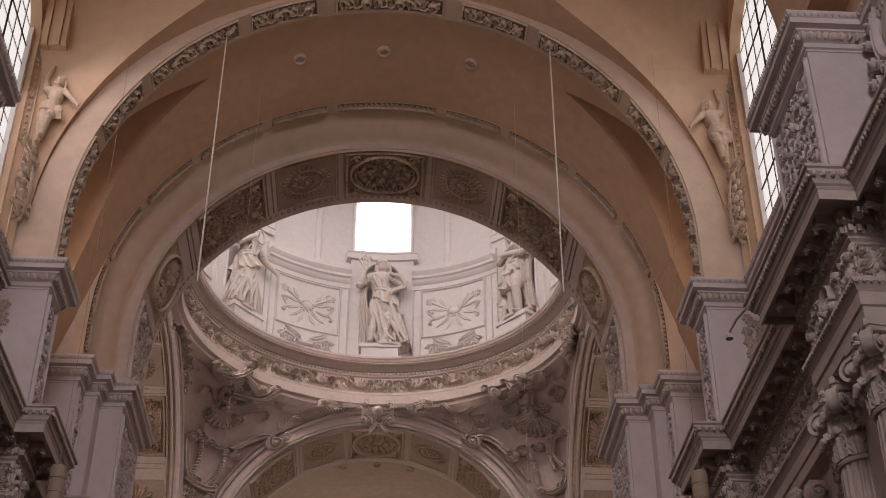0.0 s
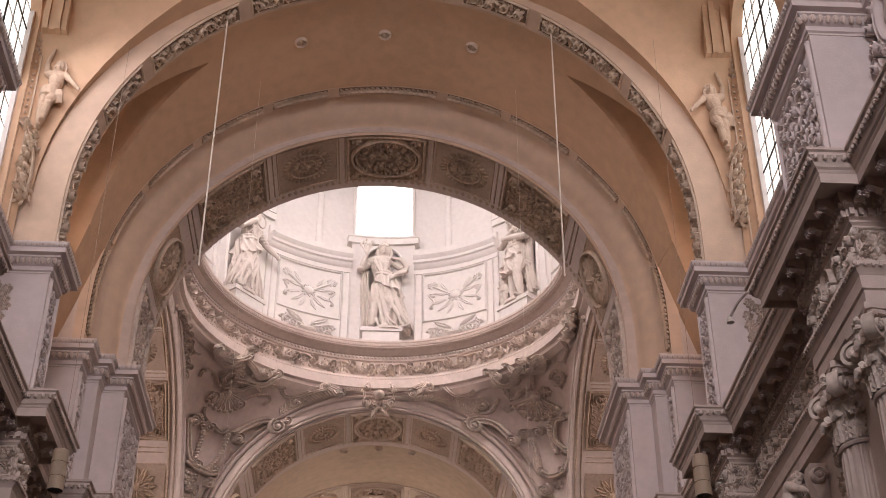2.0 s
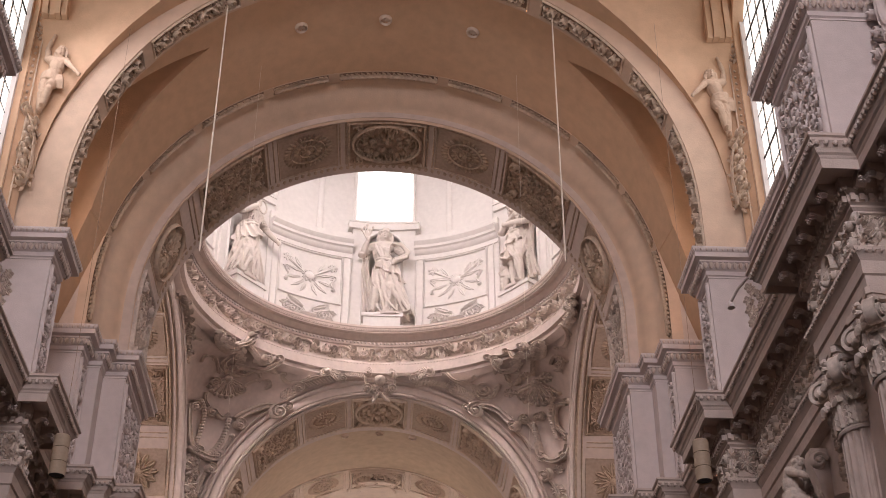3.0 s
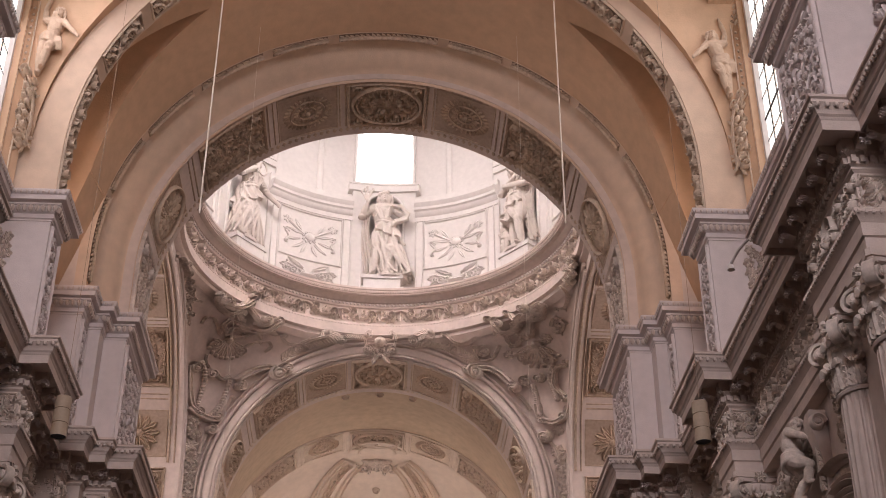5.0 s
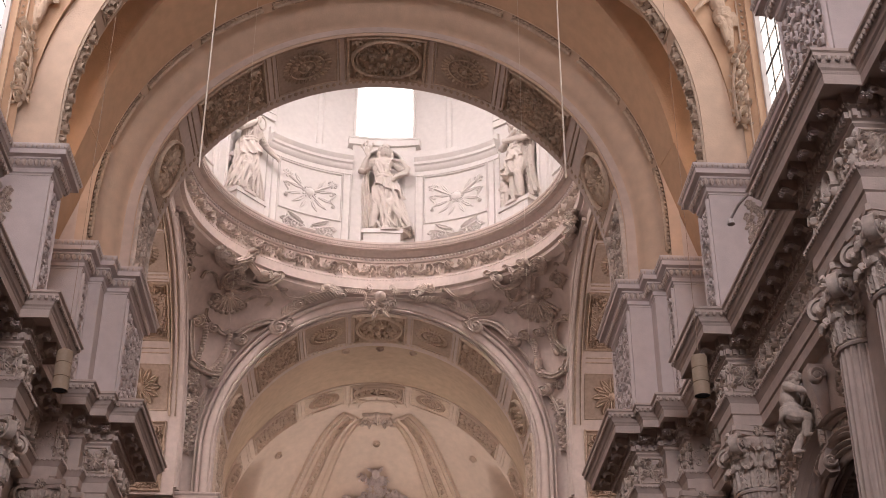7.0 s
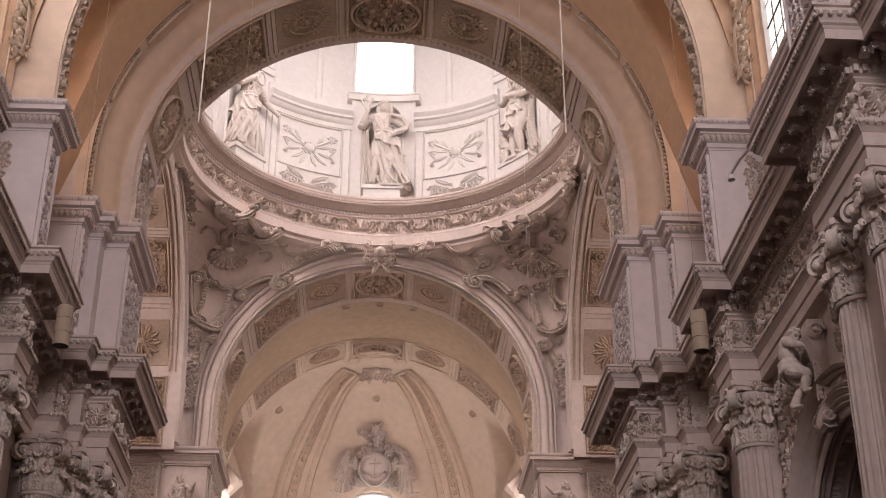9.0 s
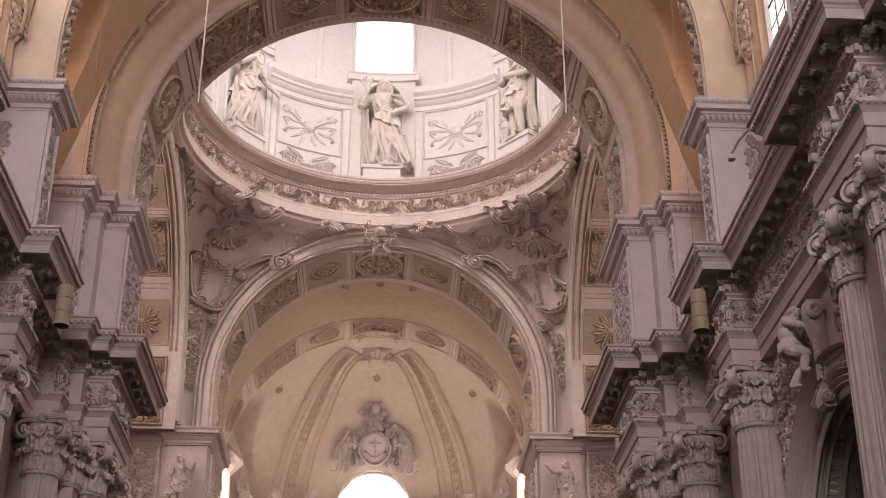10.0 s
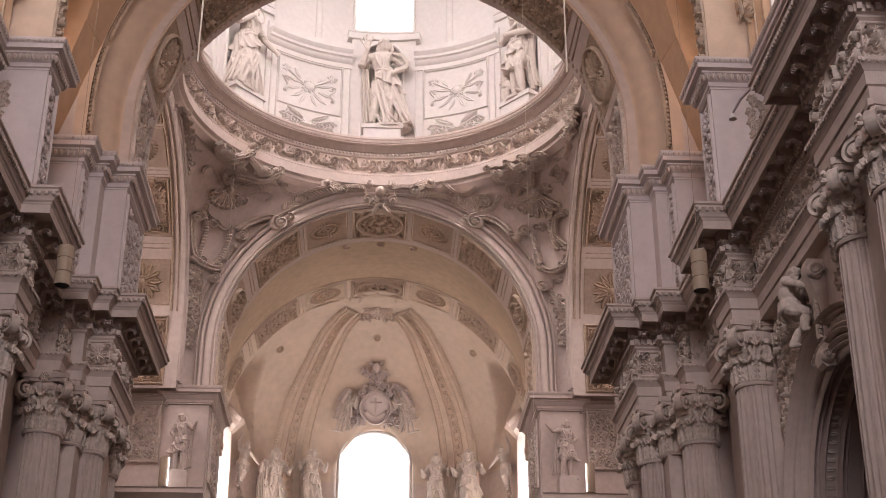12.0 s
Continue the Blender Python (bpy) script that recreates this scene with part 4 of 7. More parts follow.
    # large shell-framed boss on the attic wall before the near pilaster
    r = Bold(flat_map((sx * 8.64, 16.75, 18.0), (0, -sx, 0), (0, 0, 1)))
    r.oval(0, 0.2, 0.62, 0.8, 0.13, 0.14, 28)
    r.thicket(-1.0, 1.0, -0.95, 1.3, 0.34, 0.2, rng, lambda u, v: 1.05 < (u / 0.68) ** 2 + ((v - 0.2) / 0.86) ** 2 < 1.9)
    r.cscroll([(-0.8, -0.5), (-0.55, -0.95), (0.0, -1.05), (0.55, -0.95), (0.8, -0.5)], 0.12, 0.15, (1, -1), 4)
    r.ball(0, 0.2, 0.5, 0.1, 16)
    part("wall_boss", r, DAYLIT, att, "oval white boss framed by carved leaves")
    # flower bunches beside the pilasters
    for y in (20.5, 26.5, 28.0):
        at = flat_map((sx * 8.65, y, 15.6), (0, -sx, 0), (0, 0, 1)) if y != 26.5 else flat_map((sx * 8.42, y, 15.75), (1, 0, 0), (0, 0, 1))
        r = Relief(at)
        for k in range(26):
            z = 0.2 + 2.3 * k / 26
            r.flower(rng.uniform(-0.18, 0.18), z, rng.uniform(0.1, 0.17), 6, 0.16)
        part("festoon", r, RELIEF, att, "carved hanging bunch of fruit and flowers")

# ---- dome ring ----
ring = A["trim_ring"]
full = 6.2832 * 7.22
r = Relief(ring_map(7.22, RING_Y))
r.rinceau(0, full, 28.58, 29.2, 0.16, rng, 0.8)
part("frieze_relief", r, RELIEF, ring, "running scroll of flowers and leaves round the ring")
for rr, z, n, q, mat, lab in ((7.09, 29.35, 290, 0.052, DAYLIT, "row of pearls along the ring"), (6.65, 29.73, 420, 0.034, STUCCO, "fine beads along the ring's lip"), (7.1, 28.4, 340, 0.03, STUCCO, "fine beads below the frieze")):
    beads = Shape()
    for k in range(n):
        a = 6.2832 * k / n
        beads.blob((rr * math.sin(a), RING_Y + rr * math.cos(a), z), (q, q, q), 6, 4)
    tagged(part("egg_moulding", beads, mat, ring, lab), kind="stuff")

# ---- drum wall: blocks between the niches, cornice, trophies ----
drum = A["wall_drum"]


def ring_run(profile, a0, a1, n=12):
    """A moulding round the drum from a0 to a1 degrees, closed at its ends; profile (radius, z)."""
    s = Shape()
    rows = [[(rr * math.sin(radians(a)), RING_Y + rr * math.cos(radians(a)), z) for rr, z in profile] for a in np.linspace(a0, a1, n)]
    s.grid(rows)
    k = len(profile)
    return s.add(rows[0], [tuple(range(k))]).add(rows[-1], [tuple(range(k))[::-1]])


BLOCK = [(7.8, 29.85), (7.3, 29.85), (7.3, 30.05), (7.36, 30.1), (7.36, 33.5), (7.32, 33.52), (7.32, 33.6), (7.36, 33.62), (7.36, 33.75), (7.28, 33.8), (7.22, 33.9), (7.2, 33.95), (7.12, 34.0),
         (7.12, 34.12), (7.05, 34.2), (7.0, 34.28), (7.0, 34.34), (7.3, 34.38), (7.3, 34.75), (7.8, 34.75)]
for c in (-75.5, -24.6, 24.6, 75.5):
    block = structure("wall_drum_block", ring_run(BLOCK, c - (14.2 if c > 0 else 15.7), c + (15.7 if c > 0 else 14.2)), WHITE, "white panelled block of the drum with its own cornice", "drum wall", 30)
    at = ring_map(7.36, RING_Y)
    R1 = radians(1) * 7.36
    r = Relief(at)
    r.border((c - 10.9) * R1, (c + 10.9) * R1, 31.15, 33.42, 0.06, 0.05)
    for s in (-1, 1):
        for du in (-1.2, 1.2):
            r.stroke([((c + s * 12.6 + du) * R1, v) for v in (29.95, 31, 32, 33.5)], 0.05, 0.05)
    part("panel_frame", r, WHITE, block)
    r = Relief(lambda u, v, h: at(c * R1 + 1.18 * (u - c * R1), v, 0.6 * h))
    m = c * R1
    for s in (-1, 1):
        r.flower(m + s * 0.86, 32.86, 0.2, 7, 0.16)
        r.leaf(m + s * 0.72, 32.74, math.pi * (0.25 if s > 0 else 0.75), 0.3, 0.2, 0.1)
        r.stroke([(m + s * 0.8, 32.78), (m + s * 0.3, 32.42), (m - s * 0.2, 32.05), (m - s * 0.55, 31.7)], 0.09, 0.1, True)
        for k, (du, v, a, size) in enumerate(((0.3, 32.55, 0.9, 0.5), (0.15, 32.35, 0.1, 0.75), (0.35, 32.1, -0.35, 0.6), (0.2, 31.95, -0.75, 0.6), (0.75, 32.3, 0.2, 0.3), (0.1, 31.85, -1.2, 0.5))):
            r.leaf(m + s * du, v, a if s > 0 else math.pi - a, size, 0.17, 0.1, 0.5 * s, 2)
        r.cscroll([(m + s * 0.95, 32.3), (m + s * 0.8, 32.05), (m + s * 0.92, 31.85)], 0.07, 0.09, (s, -s), 1)
    r.ball(m, 32.25, 0.2, 0.14, 12).flower(m, 32.25, 0.3, 9, 0.1)
    part("trophy_relief", r, WHITE, block, "low relief trophy of torches and leaves")
    r = Relief(at)
    for s in (-1, 1):
        r.leaf(c * R1 + s * 0.2, 30.7, 0.35 if s > 0 else math.pi - 0.35, 0.8, 0.24, 0.1, 0.6 * s)
        r.leaf(c * R1 + s * 0.5, 30.5, -0.2 if s > 0 else math.pi + 0.2, 0.7, 0.22, 0.1, -0.6 * s)
        r.garland([(c * R1 + s * 0.1, 30.45), (c * R1 + s * 0.5, 30.6), (c * R1 + s * 0.95, 30.75), (c * R1 + s * 1.15, 30.55)], 0.26, 0.1, rng)
        r.acanthus(c * R1 + s * 0.3, 30.45, 0.1 if s > 0 else math.pi - 0.1, 0.6, 0.1, s)
    r.stroke([(c * R1 - 0.35, 30.42), (c * R1 + 0.35, 30.42)], 0.12, 0.12)
    part("garland_relief", r, WHITE, block, "low relief leaf garland")

NICHE = {}
for c in (-50.2, 0.0, 50.2):
    R1 = radians(1) * 7.7
    at = ring_map(7.7, RING_Y)
    bay = empty("trim_niche", "shallow arched niche framed by flat pilasters", "niche", "", "structure")
    w = 7.0 * R1
    wide, ww, zs, zt = (10.4 if c == 0 else 11.8) * R1, w * 0.92, 34.15, 35.2
    sh = Relief(at)
    arc = [(c * R1 + ww * math.sin(radians(t)), zs + 0.86 * math.cos(radians(t))) for t in range(-90, 91, 10)]
    line = [(arc[0][0], 29.9)] + arc + [(arc[-1][0], 29.9)]
    edge = [(c * R1 - wide, 29.9)] + [(c * R1 + wide * max(-1, min(1, 1.3 * math.sin(radians(t)))), zs + (zt - zs) * max(0.0, min(1, 1.6 * math.cos(radians(t))))) for t in range(-90, 91, 10)] + [(c * R1 + wide, 29.9)]
    sh.grid([[at(u, z, 0.24) for u, z in edge], [at(u, z, 0.24) for u, z in line], [at(u, z, -0.04) for u, z in line]])
    sh.grid([[at(u, z, h) for u, z in edge] for h in (-0.06, 0.24)])
    part("niche_wall", sh, WHITE, bay, "", 30)
    sh = Relief(lambda u, v, h: at(u, v, h + 0.24)).stroke(line, 0.12, 0.06)
    part("niche_arch", sh, WHITE, bay)
    sh = ring_run([(7.8, 35.12), (7.335, 35.12), (7.335, 35.4), (7.3, 35.42), (7.3, 35.5), (7.8, 35.54)], c - 11.8, c + 11.8, 8)
    part("ledge", sh, WHITE, bay)
    ped = Shape()
    ca, sa = math.cos(radians(c)), math.sin(radians(c))
    m = Matrix(((ca, sa, 0, 7.15 * sa), (-sa, ca, 0, RING_Y + 7.15 * ca), (0, 0, 1, 0), (0, 0, 0, 1)))
    for hw, z0, z1, dd in ((0.85, 29.85, 30.02, 0.44), (0.76, 30.02, 30.42, 0.4), (0.85, 30.42, 30.6, 0.46)):
        ped.box((-hw, -dd, z0), (hw, dd, z1))
    o = part("statue_pedestal", ped, WHITE, None)
    o.matrix_world = m
    tagged(o, "white moulded pedestal on the ring cornice", "pedestal", "statue pedestals in the drum")
    NICHE[c] = m

# drum windows: bright, with frames, and flat strips between
for c in (0.0, 50.2, -50.2, 105.0, -105.0, 150.0, -150.0):
    R1 = radians(1) * 7.74
    at = ring_map(7.74, RING_Y)
    win = empty("window_drum", "tall bright drum window in a flat frame", "window", "", "structure")
    g = Shape().grid([[at(u, z, 0.012) for z in (35.6, 39.6)] for u in np.linspace((c - 9) * R1, (c + 9) * R1, 9)])
    part("pane", g, DAYLIGHT, win, "overexposed daylight pane")
    fr = Relief(at).border((c - 9.6) * R1, (c + 9.6) * R1, 35.55, 39.7, 0.14, 0.1)
    part("window_frame", fr, WHITE, win)
for c in (-37.5, -21.1, 21.1, 37.5):
    at = ring_map(7.75, RING_Y)
    g = Relief(at).stroke([(radians(c) * 7.75, z) for z in np.linspace(34.7, 44, 10)], 0.3, 0.06)
    part("strip", g, WHITE, drum)

# ---- archivolt and pendentive ornament round the choir arch ----
def wall_y(u, z):
    """How far east the wall round the choir arch stands at u across and the height z."""
    t = max(0.0, min(z, RING_Z) - 20.65)
    w = math.sqrt(max(0.0, 6.9 ** 2 - t * t)) if t < 6.9 else 0.0
    if abs(u) <= w:
        return RING_Y + H
    return RING_Y + w + (H - w) * math.sqrt(max(0.02, 1 - min(1.0, (abs(u) - w) / (H - w)) ** 2))


def face(u, v, h):
    return Vector((u, wall_y(u, v) - h, v - 0.25 * h))


arch5 = A["arch_5"]
for r0, w, h in ((6.2, 0.12, 0.05), (6.42, 0.3, 0.035), (6.68, 0.16, 0.1), (6.84, 0.1, 0.14)):
    s = Relief(face)
    pts = [(r0 * math.sin(radians(t)), 21.06 + r0 * math.cos(radians(t))) for t in np.linspace(-90, 90, 61)]
    s.stroke([(-r0, 19.35)] + pts + [(r0, 19.35)], w, h)
    part("archivolt", s, STUCCO, arch5)

def cast_from_eye(u, v, h):
    """Ornament drawn as the camera sees it (u across, v up), projected from the eye onto the curved wall, standing off
    it by h.
    """
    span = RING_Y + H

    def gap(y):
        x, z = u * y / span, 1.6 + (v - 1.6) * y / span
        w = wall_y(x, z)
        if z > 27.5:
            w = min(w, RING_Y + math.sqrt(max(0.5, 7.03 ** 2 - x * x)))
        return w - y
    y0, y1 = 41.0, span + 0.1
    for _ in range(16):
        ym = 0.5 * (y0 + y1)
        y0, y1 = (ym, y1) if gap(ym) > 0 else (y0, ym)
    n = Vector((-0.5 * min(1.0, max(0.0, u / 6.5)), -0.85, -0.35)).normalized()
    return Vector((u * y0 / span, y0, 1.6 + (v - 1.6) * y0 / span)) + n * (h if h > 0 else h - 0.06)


def drop_string(r, pts):
    """Curls and leaves, one below the other."""
    for k, (u, v) in enumerate(bend(pts, 3)):
        w = (-1) ** k
        r.spiral(u + 0.1 * w, v, 0.17, 0, 1.3, 0.07, 0.13, w)
        r.leaf(u, v + 0.12, -1.57 - 0.5 * w, 0.36, 0.2, 0.13, 0.5)


class Pieces:
    """The stucco worker's stock of pieces for one part of a pendentive."""

    def __init__(self, at):
        self.r = Bold(at)

    def beads(self, pts):
        for u, v in bend(pts, 5):
            self.r.ball(u, v, 0.085, 0.14)

    def leaves_on(self, pts, size, h):
        line = bend(pts, 3)
        for i, (u, v) in enumerate(line):
            p, q_ = line[max(i - 1, 0)], line[min(i + 1, len(line) - 1)]
            a = math.atan2(q_[1] - p[1], q_[0] - p[0])
            for g in (-0.7, 0.7):
                self.r.leaf(u, v, a + g, size * 1.25, size * 0.62, h, 0.5 * g)

    def shell(self, u, v, rad, h):
        self.r.fan(u, v, rad, -1.5708, 2.2, 9, h)
        for k in range(9):
            t = -1.5708 + 2.2 * (k / 8 - 0.5)
            self.r.ball(u + rad * math.cos(t), v + rad * math.sin(t), 0.085, 0.6 * h)


# the pieces' u, v are placed to fit the camera's view
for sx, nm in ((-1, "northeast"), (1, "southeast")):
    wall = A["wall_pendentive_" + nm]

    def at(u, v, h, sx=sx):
        p = cast_from_eye(u, v, h)
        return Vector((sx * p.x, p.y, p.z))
    if sx < 0:
        k = Pieces(at)
        r, c, s, f, b, beads, leaves_on, shell = k.r, k.r.cscroll, k.r.spiral, k.r.flower, k.r.stroke, k.beads, k.leaves_on, k.shell
        c([(6.71, 29.76), (6.58, 29.24), (6.19, 28.93), (5.79, 29.05)], 0.13, 0.16, (1, 1), 2)
        c([(6.17, 28.67), (6.38, 28.41), (6.22, 28.10), (6.01, 28.31)], 0.12, 0.16, (0, 1), 1)
        c([(5.97, 28.37), (5.32, 28.20), (4.64, 28.17), (4.16, 28.50)], 0.17, 0.2, (0, -1), 3)
        c([(5.39, 29.22), (5.09, 28.86), (4.84, 28.45), (4.48, 28.57), (4.59, 28.88)], 0.11, 0.17, (0, 0), 2)
        c([(7.25, 28.46), (7.09, 28.78), (6.72, 28.66), (6.49, 27.99)], 0.06, 0.09, (0, 0), 2)
        c([(6.12, 27.95), (5.66, 27.86), (5.18, 28.08)], 0.1, 0.16, (1, -1), 2)
        c([(6.45, 29.37), (6.03, 29.20), (5.58, 29.32), (5.23, 29.60)], 0.16, 0.24, (1, -1), 4)
        s(6.27, 29.38, 0.20, 1.2, 1.5, 0.09, 0.2, 1)
        s(5.40, 29.41, 0.20, 1.2, 1.5, 0.09, 0.2, -1)
        s(4.62, 28.69, 0.18, 1.2, 1.5, 0.08, 0.18, -1)
        f(5.69, 28.63, 0.25, 7, 0.26)
        f(6.14, 28.15, 0.16, 6, 0.2)
        f(5.50, 28.07, 0.14, 6, 0.18)
        part("cartouche", r, RELIEF, wall, "large scrolled stucco cartouche under the ring")
        k = Pieces(at)
        r, c, s, f, b, beads, leaves_on, shell = k.r, k.r.cscroll, k.r.spiral, k.r.flower, k.r.stroke, k.beads, k.leaves_on, k.shell
        shell(6.11, 27.74, 0.81, 0.17)
        s(6.66, 27.55, 0.20, 1.2, 1.5, 0.1, 0.17, 1)
        s(5.58, 27.27, 0.20, 1.2, 1.5, 0.1, 0.17, -1)
        part("shell", r, RELIEF, wall, "stucco scallop shell between two scrolls")
        k = Pieces(at)
        r, c, s, f, b, beads, leaves_on, shell = k.r, k.r.cscroll, k.r.spiral, k.r.flower, k.r.stroke, k.beads, k.leaves_on, k.shell
        c([(5.43, 27.43), (5.06, 27.67), (4.52, 27.73), (4.39, 27.46), (4.63, 27.27)], 0.07, 0.1, (0, 0), 2)
        c([(7.73, 29.92), (7.64, 29.60), (7.33, 29.48)], 0.07, 0.1, (-1, 0), 1)
        c([(3.96, 27.91), (3.77, 27.68), (3.25, 27.62), (2.76, 27.84), (2.26, 28.01)], 0.1, 0.14, (1, 0), 2)
        part("tendrils", r, RELIEF, wall, "thin curling stucco tendrils")
        k = Pieces(at)
        r, c, s, f, b, beads, leaves_on, shell = k.r, k.r.cscroll, k.r.spiral, k.r.flower, k.r.stroke, k.beads, k.leaves_on, k.shell
        s(7.34, 26.49, 0.22, 1.2, 1.5, 0.12, 0.2, 1)
        b(bend([(7.53, 26.58), (7.47, 25.63), (7.32, 24.89), (7.07, 24.61)]), 0.14, 0.16)
        beads([(7.09, 26.74), (6.91, 26.15), (6.97, 25.52), (7.10, 24.90)])
        beads([(5.93, 25.92), (6.05, 25.30), (6.29, 24.77), (6.62, 24.40)])
        s(6.65, 26.25, 0.20, 1.2, 1.5, 0.11, 0.18, -1)
        b(bend([(6.59, 26.35), (6.25, 26.01), (5.95, 26.17)]), 0.13, 0.14)
        b(bend([(7.44, 24.77), (7.07, 24.51), (6.61, 24.28), (6.22, 24.31)]), 0.19, 0.2)
        s(7.07, 24.56, 0.20, 1.2, 1.5, 0.1, 0.2, 1)
        s(6.31, 24.43, 0.18, 1.2, 1.5, 0.09, 0.18, -1)
        b(bend([(6.92, 27.10), (6.94, 26.77), (6.78, 26.50)]), 0.07, 0.1)
        part("strapwork", r, RELIEF, wall, "beaded scroll strapwork on the pendentive")
        k = Pieces(at)
        r, c, s, f, b, beads, leaves_on, shell = k.r, k.r.cscroll, k.r.spiral, k.r.flower, k.r.stroke, k.beads, k.leaves_on, k.shell
        drop_string(r, [(7.16, 24.26), (7.22, 23.92), (7.08, 23.57)])
        s(6.51, 23.84, 0.20, 1.2, 1.5, 0.12, 0.2, 1)
        b(bend([(6.65, 23.65), (6.79, 23.21), (6.84, 22.83)]), 0.08, 0.12)
        f(7.17, 23.16, 0.27, 7, 0.2)
        drop_string(r, [(7.11, 22.87), (7.16, 22.45), (7.17, 22.02), (7.19, 21.56), (7.20, 21.10)])
        part("drop_ornament", r, RELIEF, wall, "string of leaf scrolls down the pier edge")
        k = Pieces(at)
        r, c, s, f, b, beads, leaves_on, shell = k.r, k.r.cscroll, k.r.spiral, k.r.flower, k.r.stroke, k.beads, k.leaves_on, k.shell
        s(5.56, 25.73, 0.22, 1.2, 1.5, 0.11, 0.24, 1)
        b(bend([(5.71, 25.93), (5.37, 26.19), (4.94, 26.42), (4.50, 26.56), (4.09, 26.47)]), 0.2, 0.2)
        leaves_on([(5.20, 26.29), (4.85, 26.45), (4.50, 26.54)], 0.2, 0.24)
        s(4.08, 26.32, 0.29, 1.2, 1.5, 0.15, 0.3, -1)
        s(3.71, 26.53, 0.18, 1.2, 1.5, 0.1, 0.26, 1)
        r.ball(5.75, 25.23, 0.09, 0.14)
        b(bend([(5.77, 25.23), (5.89, 24.93), (6.06, 24.63)]), 0.05, 0.1)
        leaves_on([(3.89, 26.88), (3.63, 27.14), (3.37, 27.36), (3.11, 27.52)], 0.26, 0.2)
        s(3.28, 27.41, 0.20, 1.2, 1.5, 0.09, 0.2, 1)
        r.rope(bend([(3.01, 27.49), (2.34, 27.74), (1.62, 27.87)], 3), 0.14, 0.2)
        s(1.53, 27.85, 0.16, 1.2, 1.5, 0.09, 0.24, -1)
        leaves_on([(2.40, 28.05), (2.13, 28.16), (1.85, 28.07)], 0.22, 0.2)
        r.ball(2.18, 28.22, 0.11, 0.22)
        r.rope(bend([(1.44, 28.03), (1.10, 28.06), (0.64, 28.00)], 3), 0.1, 0.16)
        part("garland", r, RELIEF, wall, "scrolls and leaf garland lying along the arch")
        k = Pieces(at)
        r, c, s, f, b, beads, leaves_on, shell = k.r, k.r.cscroll, k.r.spiral, k.r.flower, k.r.stroke, k.beads, k.leaves_on, k.shell
        drop_string(r, [(8.23, 31.39), (8.08, 30.79), (7.97, 30.21), (7.87, 29.60), (7.85, 28.62)])
        part("edge_leaves", r, RELIEF, wall, "leaves climbing the edge of the transept arch")
    else:
        k = Pieces(at)
        r, c, s, f, b, beads, leaves_on, shell = k.r, k.r.cscroll, k.r.spiral, k.r.flower, k.r.stroke, k.beads, k.leaves_on, k.shell
        c([(7.45, 30.68), (7.74, 30.26), (7.62, 29.66), (7.31, 29.60)], 0.08, 0.11, (0, 1), 2)
        part("tendrils", r, RELIEF, wall, "thin curling stucco tendrils")
        k = Pieces(at)
        r, c, s, f, b, beads, leaves_on, shell = k.r, k.r.cscroll, k.r.spiral, k.r.flower, k.r.stroke, k.beads, k.leaves_on, k.shell
        c([(4.61, 28.94), (4.81, 28.47), (5.27, 28.38), (5.74, 28.70)], 0.15, 0.2, (1, 0), 3)
        s(4.79, 28.86, 0.22, 1.2, 1.5, 0.09, 0.2, 1)
        c([(5.36, 29.28), (5.52, 29.01), (5.76, 29.18)], 0.12, 0.2, (1, -1), 2)
        f(5.54, 28.75, 0.25, 7, 0.26)
        c([(6.33, 29.62), (6.66, 29.79), (6.69, 29.15), (6.17, 28.98)], 0.13, 0.18, (1, -1), 3)
        s(6.53, 29.36, 0.18, 1.2, 1.5, 0.09, 0.18, 1)
        s(5.84, 29.56, 0.20, 1.2, 1.5, 0.09, 0.2, -1)
        b(bend([(6.26, 29.57), (6.28, 28.83), (6.24, 28.19)]), 0.09, 0.16)
        c([(7.00, 28.74), (7.15, 29.12), (7.52, 28.97), (7.41, 28.54), (7.13, 28.48)], 0.08, 0.12, (0, 0), 3)
        f(7.26, 28.77, 0.16, 6, 0.15)
        c([(5.13, 28.32), (5.26, 27.91), (5.54, 27.81), (5.71, 28.13)], 0.1, 0.15, (1, -1), 2)
        f(5.21, 27.39, 0.20, 7, 0.16)
        f(6.75, 28.16, 0.25, 7, 0.18)
        f(5.92, 28.24, 0.16, 6, 0.18)
        part("cartouche", r, RELIEF, wall, "large scrolled stucco cartouche under the ring")
        k = Pieces(at)
        r, c, s, f, b, beads, leaves_on, shell = k.r, k.r.cscroll, k.r.spiral, k.r.flower, k.r.stroke, k.beads, k.leaves_on, k.shell
        shell(6.37, 27.89, 0.99, 0.18)
        s(5.85, 27.25, 0.20, 1.2, 1.5, 0.1, 0.17, 1)
        s(6.85, 27.18, 0.20, 1.2, 1.5, 0.1, 0.17, -1)
        part("shell", r, RELIEF, wall, "stucco scallop shell between two scrolls")
        k = Pieces(at)
        r, c, s, f, b, beads, leaves_on, shell = k.r, k.r.cscroll, k.r.spiral, k.r.flower, k.r.stroke, k.beads, k.leaves_on, k.shell
        c([(3.79, 27.61), (4.01, 27.15), (4.56, 27.22), (4.85, 27.79)], 0.09, 0.12, (-1, 0), 4)
        s(4.24, 27.52, 0.29, 1.2, 1.5, 0.1, 0.14, 1)
        c([(2.68, 28.25), (3.01, 27.92), (3.47, 27.83), (3.88, 28.13)], 0.1, 0.14, (1, 0), 2)
        part("tendrils", r, RELIEF, wall, "thin curling stucco tendrils")
        k = Pieces(at)
        r, c, s, f, b, beads, leaves_on, shell = k.r, k.r.cscroll, k.r.spiral, k.r.flower, k.r.stroke, k.beads, k.leaves_on, k.shell
